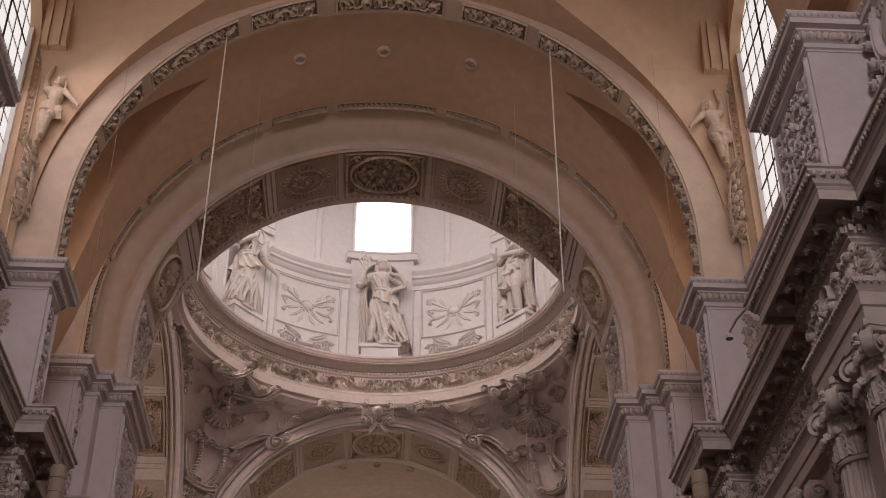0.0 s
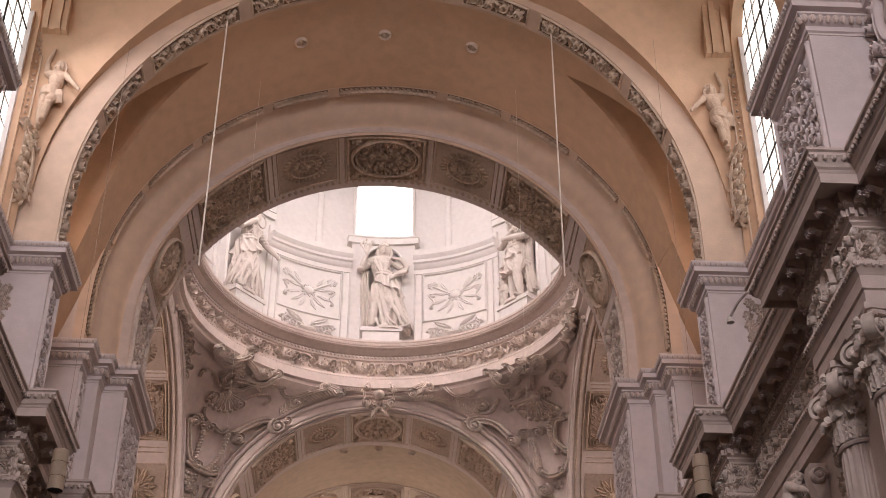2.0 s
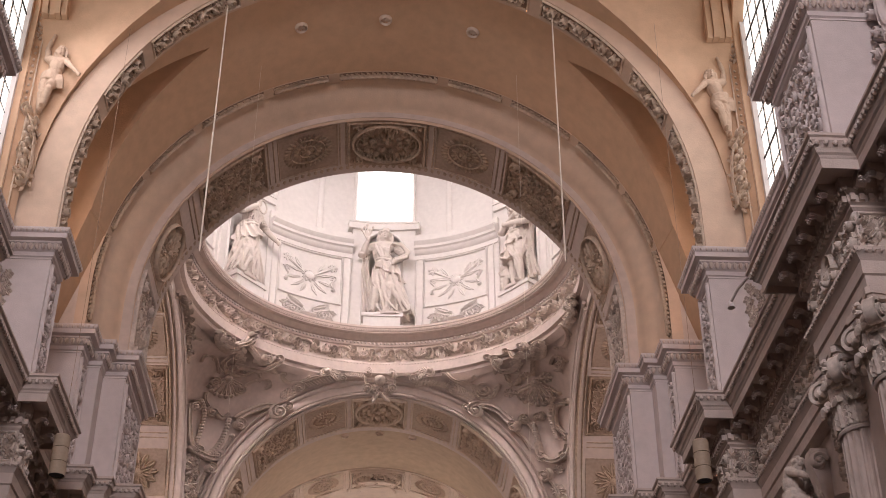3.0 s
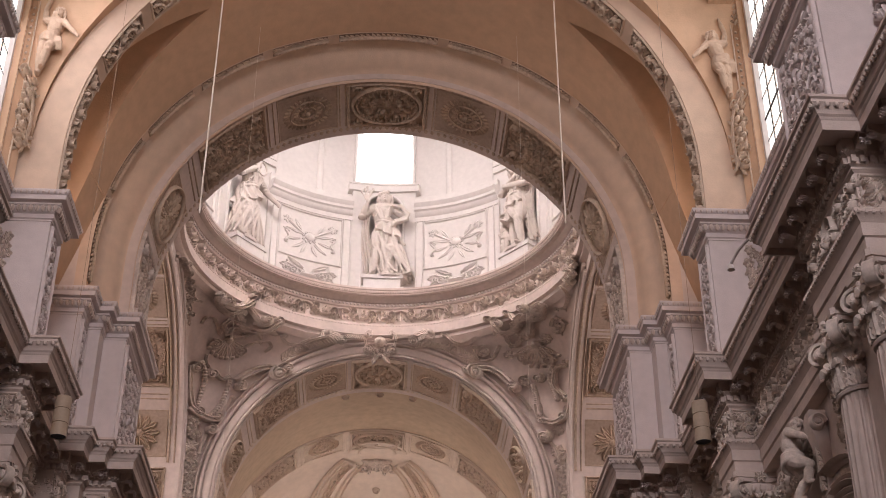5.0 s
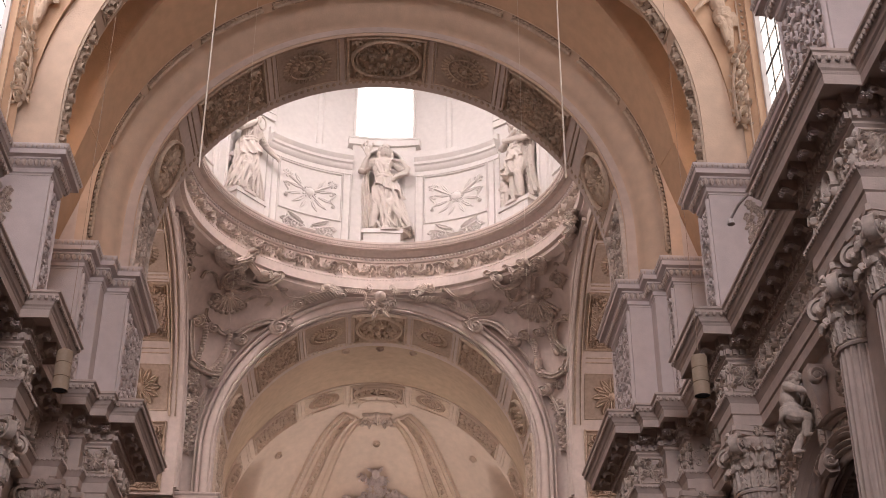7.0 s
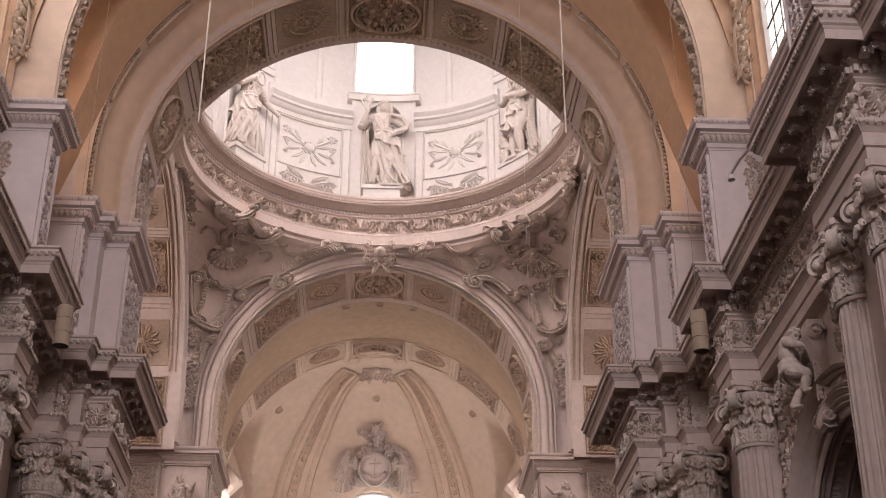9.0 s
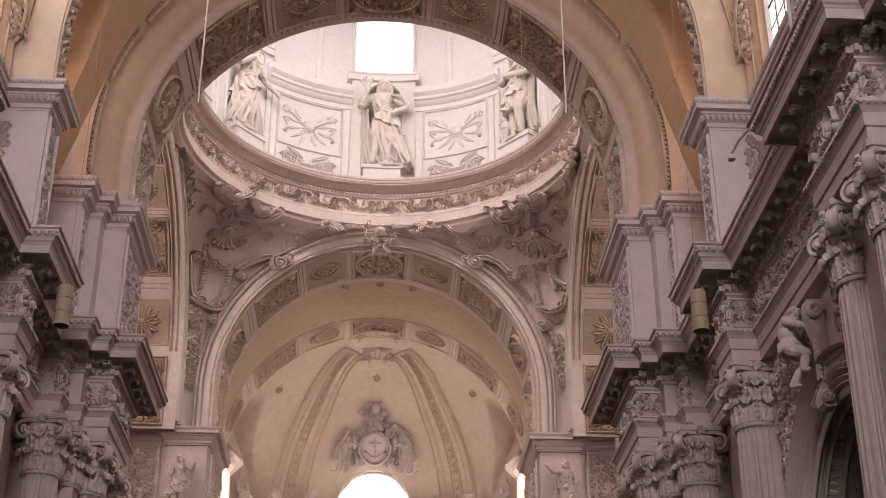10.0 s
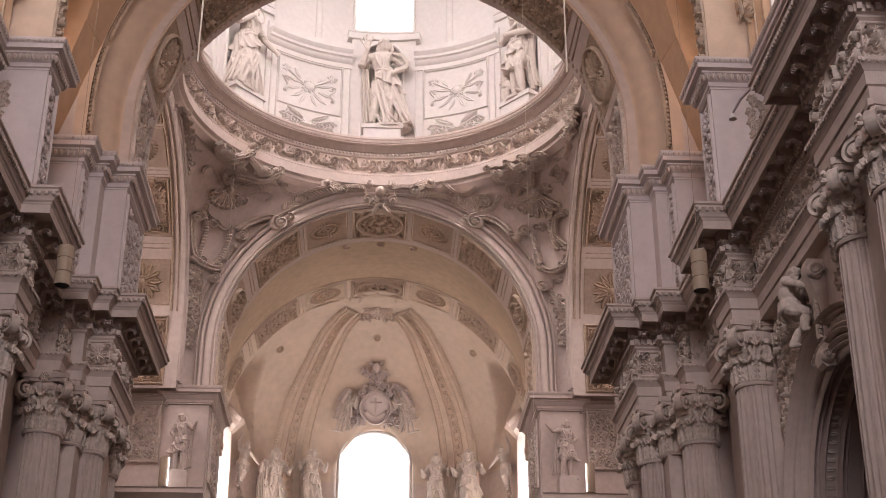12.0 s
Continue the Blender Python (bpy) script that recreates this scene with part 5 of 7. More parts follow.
        r.rope(bend([(1.45, 27.70), (2.18, 27.77), (2.91, 27.58)], 3), 0.14, 0.2)
        leaves_on([(3.78, 27.09), (3.51, 27.24), (3.19, 27.43), (2.91, 27.58)], 0.26, 0.2)
        s(3.00, 27.48, 0.20, 1.2, 1.5, 0.09, 0.2, -1)
        leaves_on([(2.18, 28.13), (1.90, 28.28), (1.63, 28.17)], 0.22, 0.2)
        r.ball(2.04, 28.36, 0.11, 0.22)
        r.rope(bend([(1.31, 28.11), (0.89, 28.12), (0.48, 28.03)], 3), 0.1, 0.16)
        s(1.38, 27.90, 0.16, 1.2, 1.5, 0.09, 0.24, 1)
        s(3.96, 26.59, 0.29, 1.2, 1.5, 0.15, 0.3, 1)
        s(3.57, 26.70, 0.18, 1.2, 1.5, 0.1, 0.26, -1)
        b(bend([(4.01, 26.74), (4.42, 26.75), (4.87, 26.53), (5.27, 26.11)]), 0.2, 0.2)
        leaves_on([(4.37, 26.75), (4.73, 26.61), (5.09, 26.31)], 0.2, 0.24)
        s(5.45, 25.92, 0.20, 1.2, 1.5, 0.11, 0.24, -1)
        b(bend([(5.49, 25.72), (5.80, 25.38), (6.06, 24.94)]), 0.09, 0.12)
        part("garland", r, RELIEF, wall, "scrolls and leaf garland lying along the arch")
        k = Pieces(at)
        r, c, s, f, b, beads, leaves_on, shell = k.r, k.r.cscroll, k.r.spiral, k.r.flower, k.r.stroke, k.beads, k.leaves_on, k.shell
        c([(7.56, 26.99), (7.16, 26.83), (7.09, 26.06), (7.48, 25.62)], 0.12, 0.16, (1, -1), 2)
        beads([(6.96, 26.97), (6.87, 26.41), (6.99, 25.86), (7.11, 25.46)])
        s(5.87, 26.23, 0.20, 1.2, 1.5, 0.1, 0.18, 1)
        s(6.44, 26.40, 0.20, 1.2, 1.5, 0.1, 0.18, -1)
        b(bend([(6.00, 26.08), (6.22, 25.74), (6.30, 25.39)]), 0.09, 0.14)
        beads([(6.18, 26.04), (6.30, 25.59), (6.33, 25.19)])
        b(bend([(6.36, 25.24), (6.45, 24.70), (6.90, 24.46), (7.36, 24.67), (7.56, 25.17)]), 0.17, 0.2)
        s(6.54, 24.60, 0.18, 1.2, 1.5, 0.1, 0.2, 1)
        s(7.40, 24.77, 0.20, 1.2, 1.5, 0.1, 0.2, -1)
        part("strapwork", r, RELIEF, wall, "beaded scroll strapwork on the pendentive")
        k = Pieces(at)
        r, c, s, f, b, beads, leaves_on, shell = k.r, k.r.cscroll, k.r.spiral, k.r.flower, k.r.stroke, k.beads, k.leaves_on, k.shell
        s(6.59, 23.87, 0.25, 1.2, 1.5, 0.12, 0.2, -1)
        b(bend([(6.74, 23.68), (6.99, 23.30), (7.11, 22.91)]), 0.08, 0.12)
        f(7.09, 24.12, 0.20, 7, 0.2)
        f(7.03, 23.25, 0.27, 7, 0.2)
        drop_string(r, [(7.15, 22.92), (7.22, 22.44), (7.27, 21.97), (7.32, 21.50)])
        part("drop_ornament", r, RELIEF, wall, "string of leaf scrolls down the pier edge")
        k = Pieces(at)
        r, c, s, f, b, beads, leaves_on, shell = k.r, k.r.cscroll, k.r.spiral, k.r.flower, k.r.stroke, k.beads, k.leaves_on, k.shell
        drop_string(r, [(7.98, 32.07), (7.90, 31.43), (7.83, 30.88)])
        part("edge_leaves", r, RELIEF, wall, "leaves climbing the edge of the transept arch")
    # edge moulding of the transept arch
    s = Shape()
    for off in (0.0, 0.28):
        pts = []
        for t in np.linspace(4, 90, 40):
            rr = 6.66 + off
            pts.append((sx * (7.36 - 0.05 * (off > 0)), RING_Y + rr * math.sin(radians(t)), 20.65 + rr * math.cos(radians(t))))
        s.tube(pts + [(pts[-1][0], pts[-1][1], 19.3)], 0.09, 6)
    part("archivolt", s, STUCCO, wall)
r = Bold(face)
r.thicket(-0.6, 0.6, 27.1, 28.5, 0.34, 0.16, rng, lambda u, v: (u / 0.62) ** 2 + ((v - 27.8) / 0.75) ** 2 < 1)
for s in (-1, 1):
    r.spiral(s * 0.5, 28.1, 0.18, 1.57, 1.4, 0.09, 0.2, s)
    r.spiral(s * 0.52, 27.42, 0.17, -1.57, 1.4, 0.09, 0.2, -s)
    r.leaf(s * 0.2, 28.35, 1.57 - s * 0.6, 0.45, 0.2, 0.16)
    r.leaf(s * 0.1, 27.3, -1.57 + s * 0.5, 0.5, 0.22, 0.16)
    r.cscroll([(s * 0.35, 28.3), (s * 0.6, 27.8), (s * 0.4, 27.3)], 0.08, 0.14, (s, -s), 2)
r.ball(0, 27.8, 0.2, 0.3, 12)
part("keystone_cartouche", r, RELIEF, arch5, "oval stucco cartouche at the arch's crown")

# ---- columns ----
def capital_shapes():
    """Bell with two rows of leaves, corner volutes and a hollow-sided abacus, standing on z = 0."""
    bell = Shape().revolve([(0.36, 0.0), (0.45, 0.0), (0.47, 0.04), (0.45, 0.08), (0.38, 0.1), (0.37, 0.5), (0.4, 0.85), (0.5, 0.95), (0.54, 1.05), (0.52, 1.14), (0.45, 1.2), (0.3, 1.2)], (0, 0), 24)
    for k in range(20):
        a = 6.2832 * k / 20
        bell.blob((0.53 * math.cos(a), 0.53 * math.sin(a), 1.04), (0.06, 0.06, 0.08), 6, 4)
    leaves = Shape()
    for n, off, z0, tall, wide in ((9, 0.0, 0.08, 0.46, 0.33), (9, 0.5, 0.1, 0.82, 0.31)):
        for k in range(n):
            a = 6.2832 * (k + off) / n
            c, s = math.cos(a), math.sin(a)
            rows = []
            for i in range(27):
                # a lobed, ribbed leaf: it climbs the bell, then its head rolls forward and hangs
                f = i / 26
                climb, turn = min(f, 0.6) / 0.6, max(0.0, f - 0.6) / 0.4 * 3.5
                roll = 0.08
                rr = 0.42 + 0.035 * climb + roll * (1 - math.cos(turn))
                z = z0 + (tall - roll) * climb + roll * math.sin(turn)
                w = 0.5 * wide * (0.62 + 0.42 * math.sin(math.pi * min(1.0, 0.15 + 0.8 * f))) * (1 + 0.24 * math.cos(6.2832 * 5.5 * f)) * (1 if f < 0.85 else 1 - 2.6 * (f - 0.85))
                front, back = [], []
                for j in range(9):
                    g = (j - 4) / 4
                    lift = 0.05 * (1 - g * g) + 0.026 * math.cos(g * 9.42)
                    out, up = math.cos(turn), math.sin(turn)
                    for line, dd in ((front, lift), (back, lift - 0.035)):
                        ra, za = rr + dd * out, z - dd * up
                        line.append((ra * c - g * w * s, ra * s + g * w * c, za))
                rows.append(front + back[::-1])
            leaves.grid(rows, close_v=True)
            leaves.add(rows[-1], [tuple(range(18))[::-1]])
    vol = Shape()
    rows = []
    for i in range(34):
        f = i / 33
        a = 1.75 - 6.2832 * 1.9 * f
        rr = 0.25 * (1 - 0.88 * f)
        w = 0.09 + 0.05 * f
        px, pz = 0.64 + rr * math.cos(a), 0.98 + rr * math.sin(a)
        qx, qz = 0.64 + (rr - 0.06) * math.cos(a), 0.98 + (rr - 0.06) * math.sin(a)
        rows.append([(px, -w, pz), (px, -w * 0.5, pz + 0.0), (px, 0, pz - 0.008), (px, w * 0.5, pz), (px, w, pz), (qx, w, qz), (qx, -w, qz)])
    vol.grid(rows, close_v=True).add(rows[0], [tuple(range(7))])
    vol.tube([(0.64, -0.16, 0.98), (0.64, 0.16, 0.98)], 0.05, 8)
    vol.grid([[(0.3, y, 1.1), (0.45, y, 1.2), (0.6, y, 1.225)] for y in (-0.11, 0.11)])
    # a leaf that climbs to the volute and folds under it
    rows = []
    for i in range(13):
        f = i / 12
        rr, z, w = 0.44 + 0.24 * f ** 2, 0.3 + 0.46 * f - 0.1 * max(0.0, f - 0.8) / 0.2, 0.12 * (0.5 + math.sin(math.pi * (0.1 + 0.75 * f))) * (1 + 0.22 * math.cos(25 * f))
        front = [(rr + 0.04 * (1 - g * g) + 0.02 * math.cos(8 * g), g * w, z) for g in (-1, -0.6, -0.3, 0, 0.3, 0.6, 1)]
        rows.append(front + [(x - 0.04, y, zz) for x, y, zz in front[::-1]])
    vol.grid(rows, close_v=True).add(rows[-1], [tuple(range(14))[::-1]])
    ab = Shape()
    plan = []
    for k in range(4):
        a0 = math.pi / 4 + k * math.pi / 2
        for t in np.linspace(-0.92, 0.92, 7):
            a = a0 + math.pi / 4 * (t + 1) - 0.0
            r = 0.52 / max(abs(math.cos(a)), abs(math.sin(a))) - 0.08 * (1 - t * t)
            plan.append((r * math.cos(a), r * math.sin(a)))
    ab.prism(plan, 1.2, 1.28)
    ab.prism([(x * 1.07, y * 1.07) for x, y in plan], 1.28, 1.4)
    return bell, leaves, vol, ab


def column(label):
    col = empty("column", label, "column", "columns of the great order")
    sh = Shape()
    rows = []
    for z, r in ((0.0, 0.47), (0.2, 0.47), (3.0, 0.472), (7.0, 0.45), (10.02, 0.42), (10.15, 0.41)):
        row = []
        for k in range(20):
            for f, d in ((0.0, 0.0), (0.24, 0.0), (0.25, 0.03), (0.4, 0.07), (0.62, 0.085), (0.84, 0.07), (0.99, 0.03)):
                a = 6.2832 * (k + f) / 20
                dd = d if z not in (0.0, 10.15) else 0.0
                row.append(((r - dd) * math.cos(a), (r - dd) * math.sin(a), 1.2 + z))
        rows.append(row)
    sh.grid(rows, close_v=True)
    part("shaft", sh, STUCCO, col, "fluted grey stucco shaft", 25)
    b = Shape().revolve([(0.0, 0.0), (0.75, 0.0), (0.75, 0.9), (0.62, 0.95), (0.6, 1.0), (0.56, 1.05), (0.6, 1.12), (0.5, 1.2), (0.3, 1.2)], (0, 0), 28)
    part("base", b, STUCCO, col)
    bell, leaves, vol, ab = capital_shapes()
    cap = part("capital", bell, STUCCO, col, "composite capital with curled leaves")
    cap.location = (0, 0, 11.35)
    part("leaves", leaves, RELIEF, cap)
    part("abacus", ab, STUCCO, cap, "", 30)
    first = None
    for k in range(4):
        v = part("volute", vol, RELIEF, cap) if first is None else new("volute", first.data)
        first = first or v
        v.parent = cap
        v.rotation_euler = (0, 0, math.pi / 4 + k * math.pi / 2)
    for a in (math.pi, -math.pi / 2):
        f = Relief(flat_map((0.5 * math.cos(a), 0.5 * math.sin(a), 1.28), (-math.sin(a), math.cos(a), 0), (0, 0, 1)))
        f.flower(0, 0, 0.13, 6, 0.09)
        part("flower", f, RELIEF, cap)
    return col


LAB = "fluted grey stucco column with a composite leaf capital"
col0 = column(LAB)
col0.location = (7.9, 26.97, 0)
for x, y in ((7.9, 20.05), (7.9, 18.2), (7.6, 30.95), (6.9, 32.5), (6.9, 34.35)):
    copy_thing(col0, pose(x, y, 0))
for x, y in ((7.9, 26.97), (7.9, 20.05), (7.9, 18.2), (7.6, 30.95), (6.9, 32.5), (6.9, 34.35)):
    copy_thing(col0, pose(-x, y, 0, 0, 0, 90))

# flat pilasters behind the columns, on the stepped pier
bell, leaves, vol, ab = capital_shapes()
for sx in (-1, 1):
    for x, y in ((7.32, 31.82),):
        pil = empty("pilaster", "plain grey stucco pilaster with a leaf capital on the crossing pier", "pilaster", "", "", (sx * x, y, 0))
        part("shaft", Shape().box((-0.36, -0.3, 0), (0.36, 0.36, 11.4)), STUCCO, pil, "", 0)
        cap = part("capital", bell, STUCCO, pil, "composite capital with curled leaves")
        cap.location = (0, 0, 11.35)
        part("leaves", leaves, RELIEF, cap)
        part("abacus", ab, STUCCO, cap, "", 30)
        v0 = part("volute", vol, RELIEF, cap)
        for k in range(4):
            v = v0 if not k else new("volute", v0.data)
            v.parent = cap
            v.rotation_euler = (0, 0, math.pi / 4 + k * math.pi / 2)

# ---- side arches ----
for sx, nm in ((-1, "north"), (1, "south")):
    wall = A["wall_" + nm + "_1"]
    at = flat_map((sx * 8.25, 22.9, 0), (0, -sx, 0), (0, 0, 1))
    ZC = 8.05

    def bow(r, t0=-90, t1=90, n=33):
        pts = [(r * math.sin(radians(t)), ZC + r * math.cos(radians(t))) for t in np.linspace(t0, t1, n)]
        return ([(-r, 2.0)] if t0 == -90 else []) + pts + ([(r, 2.0)] if t1 == 90 else [])
    for r0, w, h in ((2.64, 0.07, 0.05), (2.74, 0.09, 0.08), (2.86, 0.09, 0.12), (2.97, 0.08, 0.09), (3.2, 0.06, 0.12), (3.29, 0.09, 0.17)):
        part("archivolt", Relief(at).stroke(bow(r0), w, h), STUCCO, wall)
    inner = soffit_map(2.6, 2.6, ZC, "x", 22.9)
    line = np.linspace(-8.5, 8.5, 90)
    for v, w, h in ((8.31, 0.1, 0.09), (8.42, 0.06, 0.05), (8.52, 0.08, 0.1), (8.86, 0.1, 0.09), (8.97, 0.06, 0.05), (9.3, 0.05, 0.04)):
        part("archivolt", Relief(inner).stroke([(u, sx * v) for u in line], w, h), STUCCO, wall)
    lf = Relief(inner)
    for k in range(96):
        u = -8.4 + 16.8 * k / 95
        lf.leaf(u, sx * 8.6, 1.57 * sx, 0.17, 0.13, 0.035, 0.3, 1)
    part("leaf_band", lf, RELIEF, wall, "carved leaf band in the arch's reveal")
    lf = Relief(at)
    for k in range(58):
        t = radians(-88 + 176 * k / 57)
        lf.leaf(3.0 * math.sin(t), ZC + 3.0 * math.cos(t), math.pi / 2 - t, 0.2, 0.14, 0.07, 0.3, 2)
    part("leaf_band", lf, RELIEF, wall, "carved leaf band round the arch")
    sp = Relief(at)
    for s in (-1, 1):
        sp.thicket(*sorted((s * 0.5, s * 2.62)), ZC + 1.0, 12.6, 0.36, 0.1, rng, lambda u, v: math.hypot(u, v - ZC) > 3.5)
        sp.thicket(*sorted((s * 2.62, s * 3.5)), 3.0, 12.6, 0.36, 0.1, rng, lambda u, v: math.hypot(u, max(0, v - ZC)) > 3.3)
    part("spandrel_relief", sp, RELIEF, wall, "thick carved foliage beside the arch")
    prof = [(0.0, 12.72), (0.5, 12.72), (0.56, 12.55), (0.52, 12.35), (0.4, 12.1), (0.28, 11.7), (0.24, 11.3), (0.28, 11.05), (0.38, 10.92), (0.44, 10.78), (0.4, 10.62), (0.28, 10.55), (0.0, 10.58)]
    prof = [(0.62 * o, 10.42 + 0.98 * (z - 10.55)) for o, z in prof]
    rows = [[(sx * (8.25 - o), y, z) for o, z in prof] for y in (23.0, 23.03, 23.3, 23.33)]
    key = Shape().grid(rows)
    key.add(rows[0], [tuple(range(len(prof)))]).add(rows[-1], [tuple(range(len(prof)))[::-1]])
    for y, n_ in ((22.99, 1), (23.34, -1)):
        sd = Relief(flat_map((sx * 8.25, y, 0), (n_, 0, 0), (0, 0, 1)))
        sd.spiral(-sx * n_ * 0.2, 12.27, 0.16, 0, 1.6, 0.1, 0.08, sx)
        sd.spiral(-sx * n_ * 0.17, 10.62, 0.12, 0, 1.5, 0.08, 0.08, -sx)
        key.add(sd.v, sd.f)
    part("keystone", key, STUCCO, wall, "scrolled bracket at the crown of the arch")
    blk = Relief(flat_map((sx * 8.08, 23.17, 0), (0, -sx, 0), (0, 0, 1)))
    blk.garland([(0, 12.3), (0, 11.9), (0, 11.4), (0, 11.0)], 0.2, 0.05, rng)
    part("keystone_relief", blk, RELIEF, wall)

# ---- statues ----
REST = {"pelvis": (0, 0, 0.53), "waist": (0.012, 0, 0.62), "chest": (0.0, 0, 0.735), "neck": (-0.005, 0, 0.825), "head": (0.0, -0.035, 0.905),
        "shL": (-0.11, 0, 0.795), "elL": (-0.16, 0.0, 0.66), "haL": (-0.12, -0.1, 0.6), "shR": (0.11, 0, 0.795), "elR": (0.17, 0.0, 0.66), "haR": (0.12, -0.1, 0.6),
        "hipL": (-0.05, 0, 0.5), "knL": (-0.065, -0.05, 0.27), "ftL": (-0.07, 0.0, 0.03), "hipR": (0.05, 0, 0.5), "knR": (0.055, -0.02, 0.27), "ftR": (0.06, 0.01, 0.03)}


def figure(tall, seed, joints=None, dress="gown", plump=1.0, sweep=0.05, wings=False):
    """A carved figure facing -y, its feet at z = 0: one closed mesh. joints move the body's points (parts of the height);
    dress: gown, tunic or cloth round the hips; sweep: how far the hem blows aside."""
    q = random.Random(seed)
    h = tall
    J = dict(REST)
    J.update(joints or {})
    P = {k: Vector(v) * h for k, v in J.items()}
    s = Shape()
    ph = [q.uniform(0, 6.28) for _ in range(6)]

    def limb(points, radii, n=9):
        pts = [P[k] if isinstance(k, str) else k for k in points]
        full, rad = [], []
        for (p, ra), (r, rb) in zip(zip(pts, radii), zip(pts[1:], radii[1:])):
            for f in (0, 0.33, 0.66):
                full.append(p.lerp(r, f))
                rad.append(h * plump * ((ra + (rb - ra) * f) + (0.006 if f else 0)))
        s.tube(full + [pts[-1]], rad + [h * plump * radii[-1]], n)
        for p, r in zip(pts, radii):
            s.blob(p, (h * r * plump,) * 3, 8, 6)
    limb(["pelvis", "waist", "chest"], [0.085, 0.075, 0.088], 12)
    limb([P["shL"], P["chest"] + Vector((0, 0, 0.03 * h)), P["shR"]], [0.046, 0.075, 0.046], 10)
    limb(["chest", "neck", "head"], [0.06, 0.03, 0.03])
    hr = 0.064 * (1.25 if plump > 1.1 else 1.0)
    s.blob(P["head"], (0.82 * hr * h, 0.95 * hr * h, 1.22 * hr * h), 12, 9)
    s.blob(P["head"] + Vector((0, -0.95 * hr * h, -0.1 * hr * h)), (0.16 * hr * h, 0.2 * hr * h, 0.3 * hr * h), 6, 4)
    hd, u_ = P["head"], hr * h
    s.tube([hd + Vector((-0.6 * u_, -0.72 * u_, 0.32 * u_)), hd + Vector((0, -1.0 * u_, 0.36 * u_)), hd + Vector((0.6 * u_, -0.72 * u_, 0.32 * u_))], 0.17 * u_, 6)
    s.blob(hd + Vector((0, -0.82 * u_, -0.85 * u_)), (0.26 * u_, 0.25 * u_, 0.2 * u_), 7, 5)
    s.blob(hd + Vector((0, -0.92 * u_, -0.5 * u_)), (0.24 * u_, 0.16 * u_, 0.1 * u_), 7, 5)
    if plump < 1.1:
        for sg in (-1, 1):
            s.tube([hd + Vector((sg * 0.8 * u_, 0, 0.5 * u_)), hd + Vector((sg * 1.05 * u_, 0.1 * u_, -0.5 * u_)), hd + Vector((sg * 0.9 * u_, 0.2 * u_, -1.5 * u_))], [0.3 * u_, 0.33 * u_, 0.2 * u_], 7)
    for k in range(26):
        a, e = q.uniform(-0.5, 3.64), q.uniform(-0.5, 1.4)
        d = Vector((math.cos(a) * math.cos(e), math.sin(a) * math.cos(e), math.sin(e)))
        s.blob(P["head"] + Vector((d.x * 0.9, d.y, d.z * 1.15)) * hr * h, (0.34 * hr * h,) * 3, 6, 4)
    for sd in "LR":
        limb(["sh" + sd, "el" + sd, "ha" + sd], [0.036, 0.029, 0.019])
        s.blob(P["ha" + sd] + (P["ha" + sd] - P["el" + sd]).normalized() * 0.02 * h, (0.023 * h, 0.02 * h, 0.03 * h), 7, 5)
        limb(["hip" + sd, "kn" + sd, "ft" + sd], [0.062, 0.047, 0.027])
        s.blob(P["ft" + sd] + Vector((0, -0.04 * h, -0.01 * h)), (0.03 * h, 0.065 * h, 0.022 * h), 8, 5)
    if dress in ("gown", "tunic"):
        z1 = 0.0 if dress == "gown" else 0.3
        rows, n = [], 64
        for i in range(27):
            f = i / 26
            z = z1 + (0.63 - z1) * f
            g = 1 - f
            cx = P["pelvis"].x * (1 - 0.4 * g) + sweep * h * (g ** 1.5) * 1.6
            rx, ry = h * (0.09 + 0.075 * g ** 0.8), h * (0.075 + 0.05 * g)
            row = []
            for k in range(n):
                a = 6.2832 * k / n
                w = a + (1.5 if sweep > 0 else -1.5) * g
                fold = 0.042 * h * (0.5 - abs(math.sin(2.5 * w + ph[0] + 1.5 * f))) + 0.038 * h * (0.45 - abs(math.sin(4.5 * w + ph[1] - 3 * f))) + 0.014 * h * math.sin(16 * w + ph[2] + 6 * f)
                fold *= 0.25 + 0.95 * g
                # the knees press through the cloth
                kn = 0.03 * h * math.exp(-((z - 0.3) / 0.13) ** 2) * max(0, -math.sin(a)) * (1 if math.cos(a) * J["knR"][1] < math.cos(a) * J["knL"][1] else 0.3)
                row.append((cx + (rx + fold) * math.cos(a), (ry + fold + kn) * math.sin(a), h * z + 0.02 * h * g * math.sin(3 * a + ph[3])))
            rows.append(row)
        s.grid(rows, close_v=True).add(rows[0], [tuple(range(n))]).add(rows[-1], [tuple(range(n))[::-1]])
        # an overskirt, drawn up on one side, with a ragged flared hem
        side_ = 1 if sweep > 0 else -1
        outer, inner = [], []
        for i in range(13):
            f = i / 12
            ro, ri = [], []
            for k in range(n):
                a = 6.2832 * k / n
                drop = 0.19 + 0.07 * side_ * math.cos(a) + 0.02 * math.sin(5 * a + ph[4])
                w = a + 0.5 * side_ * f
                fold = f ** 0.6 * (0.05 * (0.45 - abs(math.sin(3.5 * w + ph[1] + f))) + 0.034 * (0.45 - abs(math.sin(6.5 * w + ph[2] - 2 * f))))
                for row, d in ((ro, 0.0), (ri, -0.03)):
                    rr = 0.012 + 0.055 * f ** 1.3 + fold + d
                    row.append((P["pelvis"].x + 0.5 * sweep * h * f + h * (0.092 + rr) * math.cos(a), h * (0.08 + rr) * math.sin(a), h * (0.63 - drop * f - 0.25 * d * f)))
            outer.append(ro)
            inner.append(ri)
        s.grid(outer + inner[::-1], close_u=True, close_v=True)
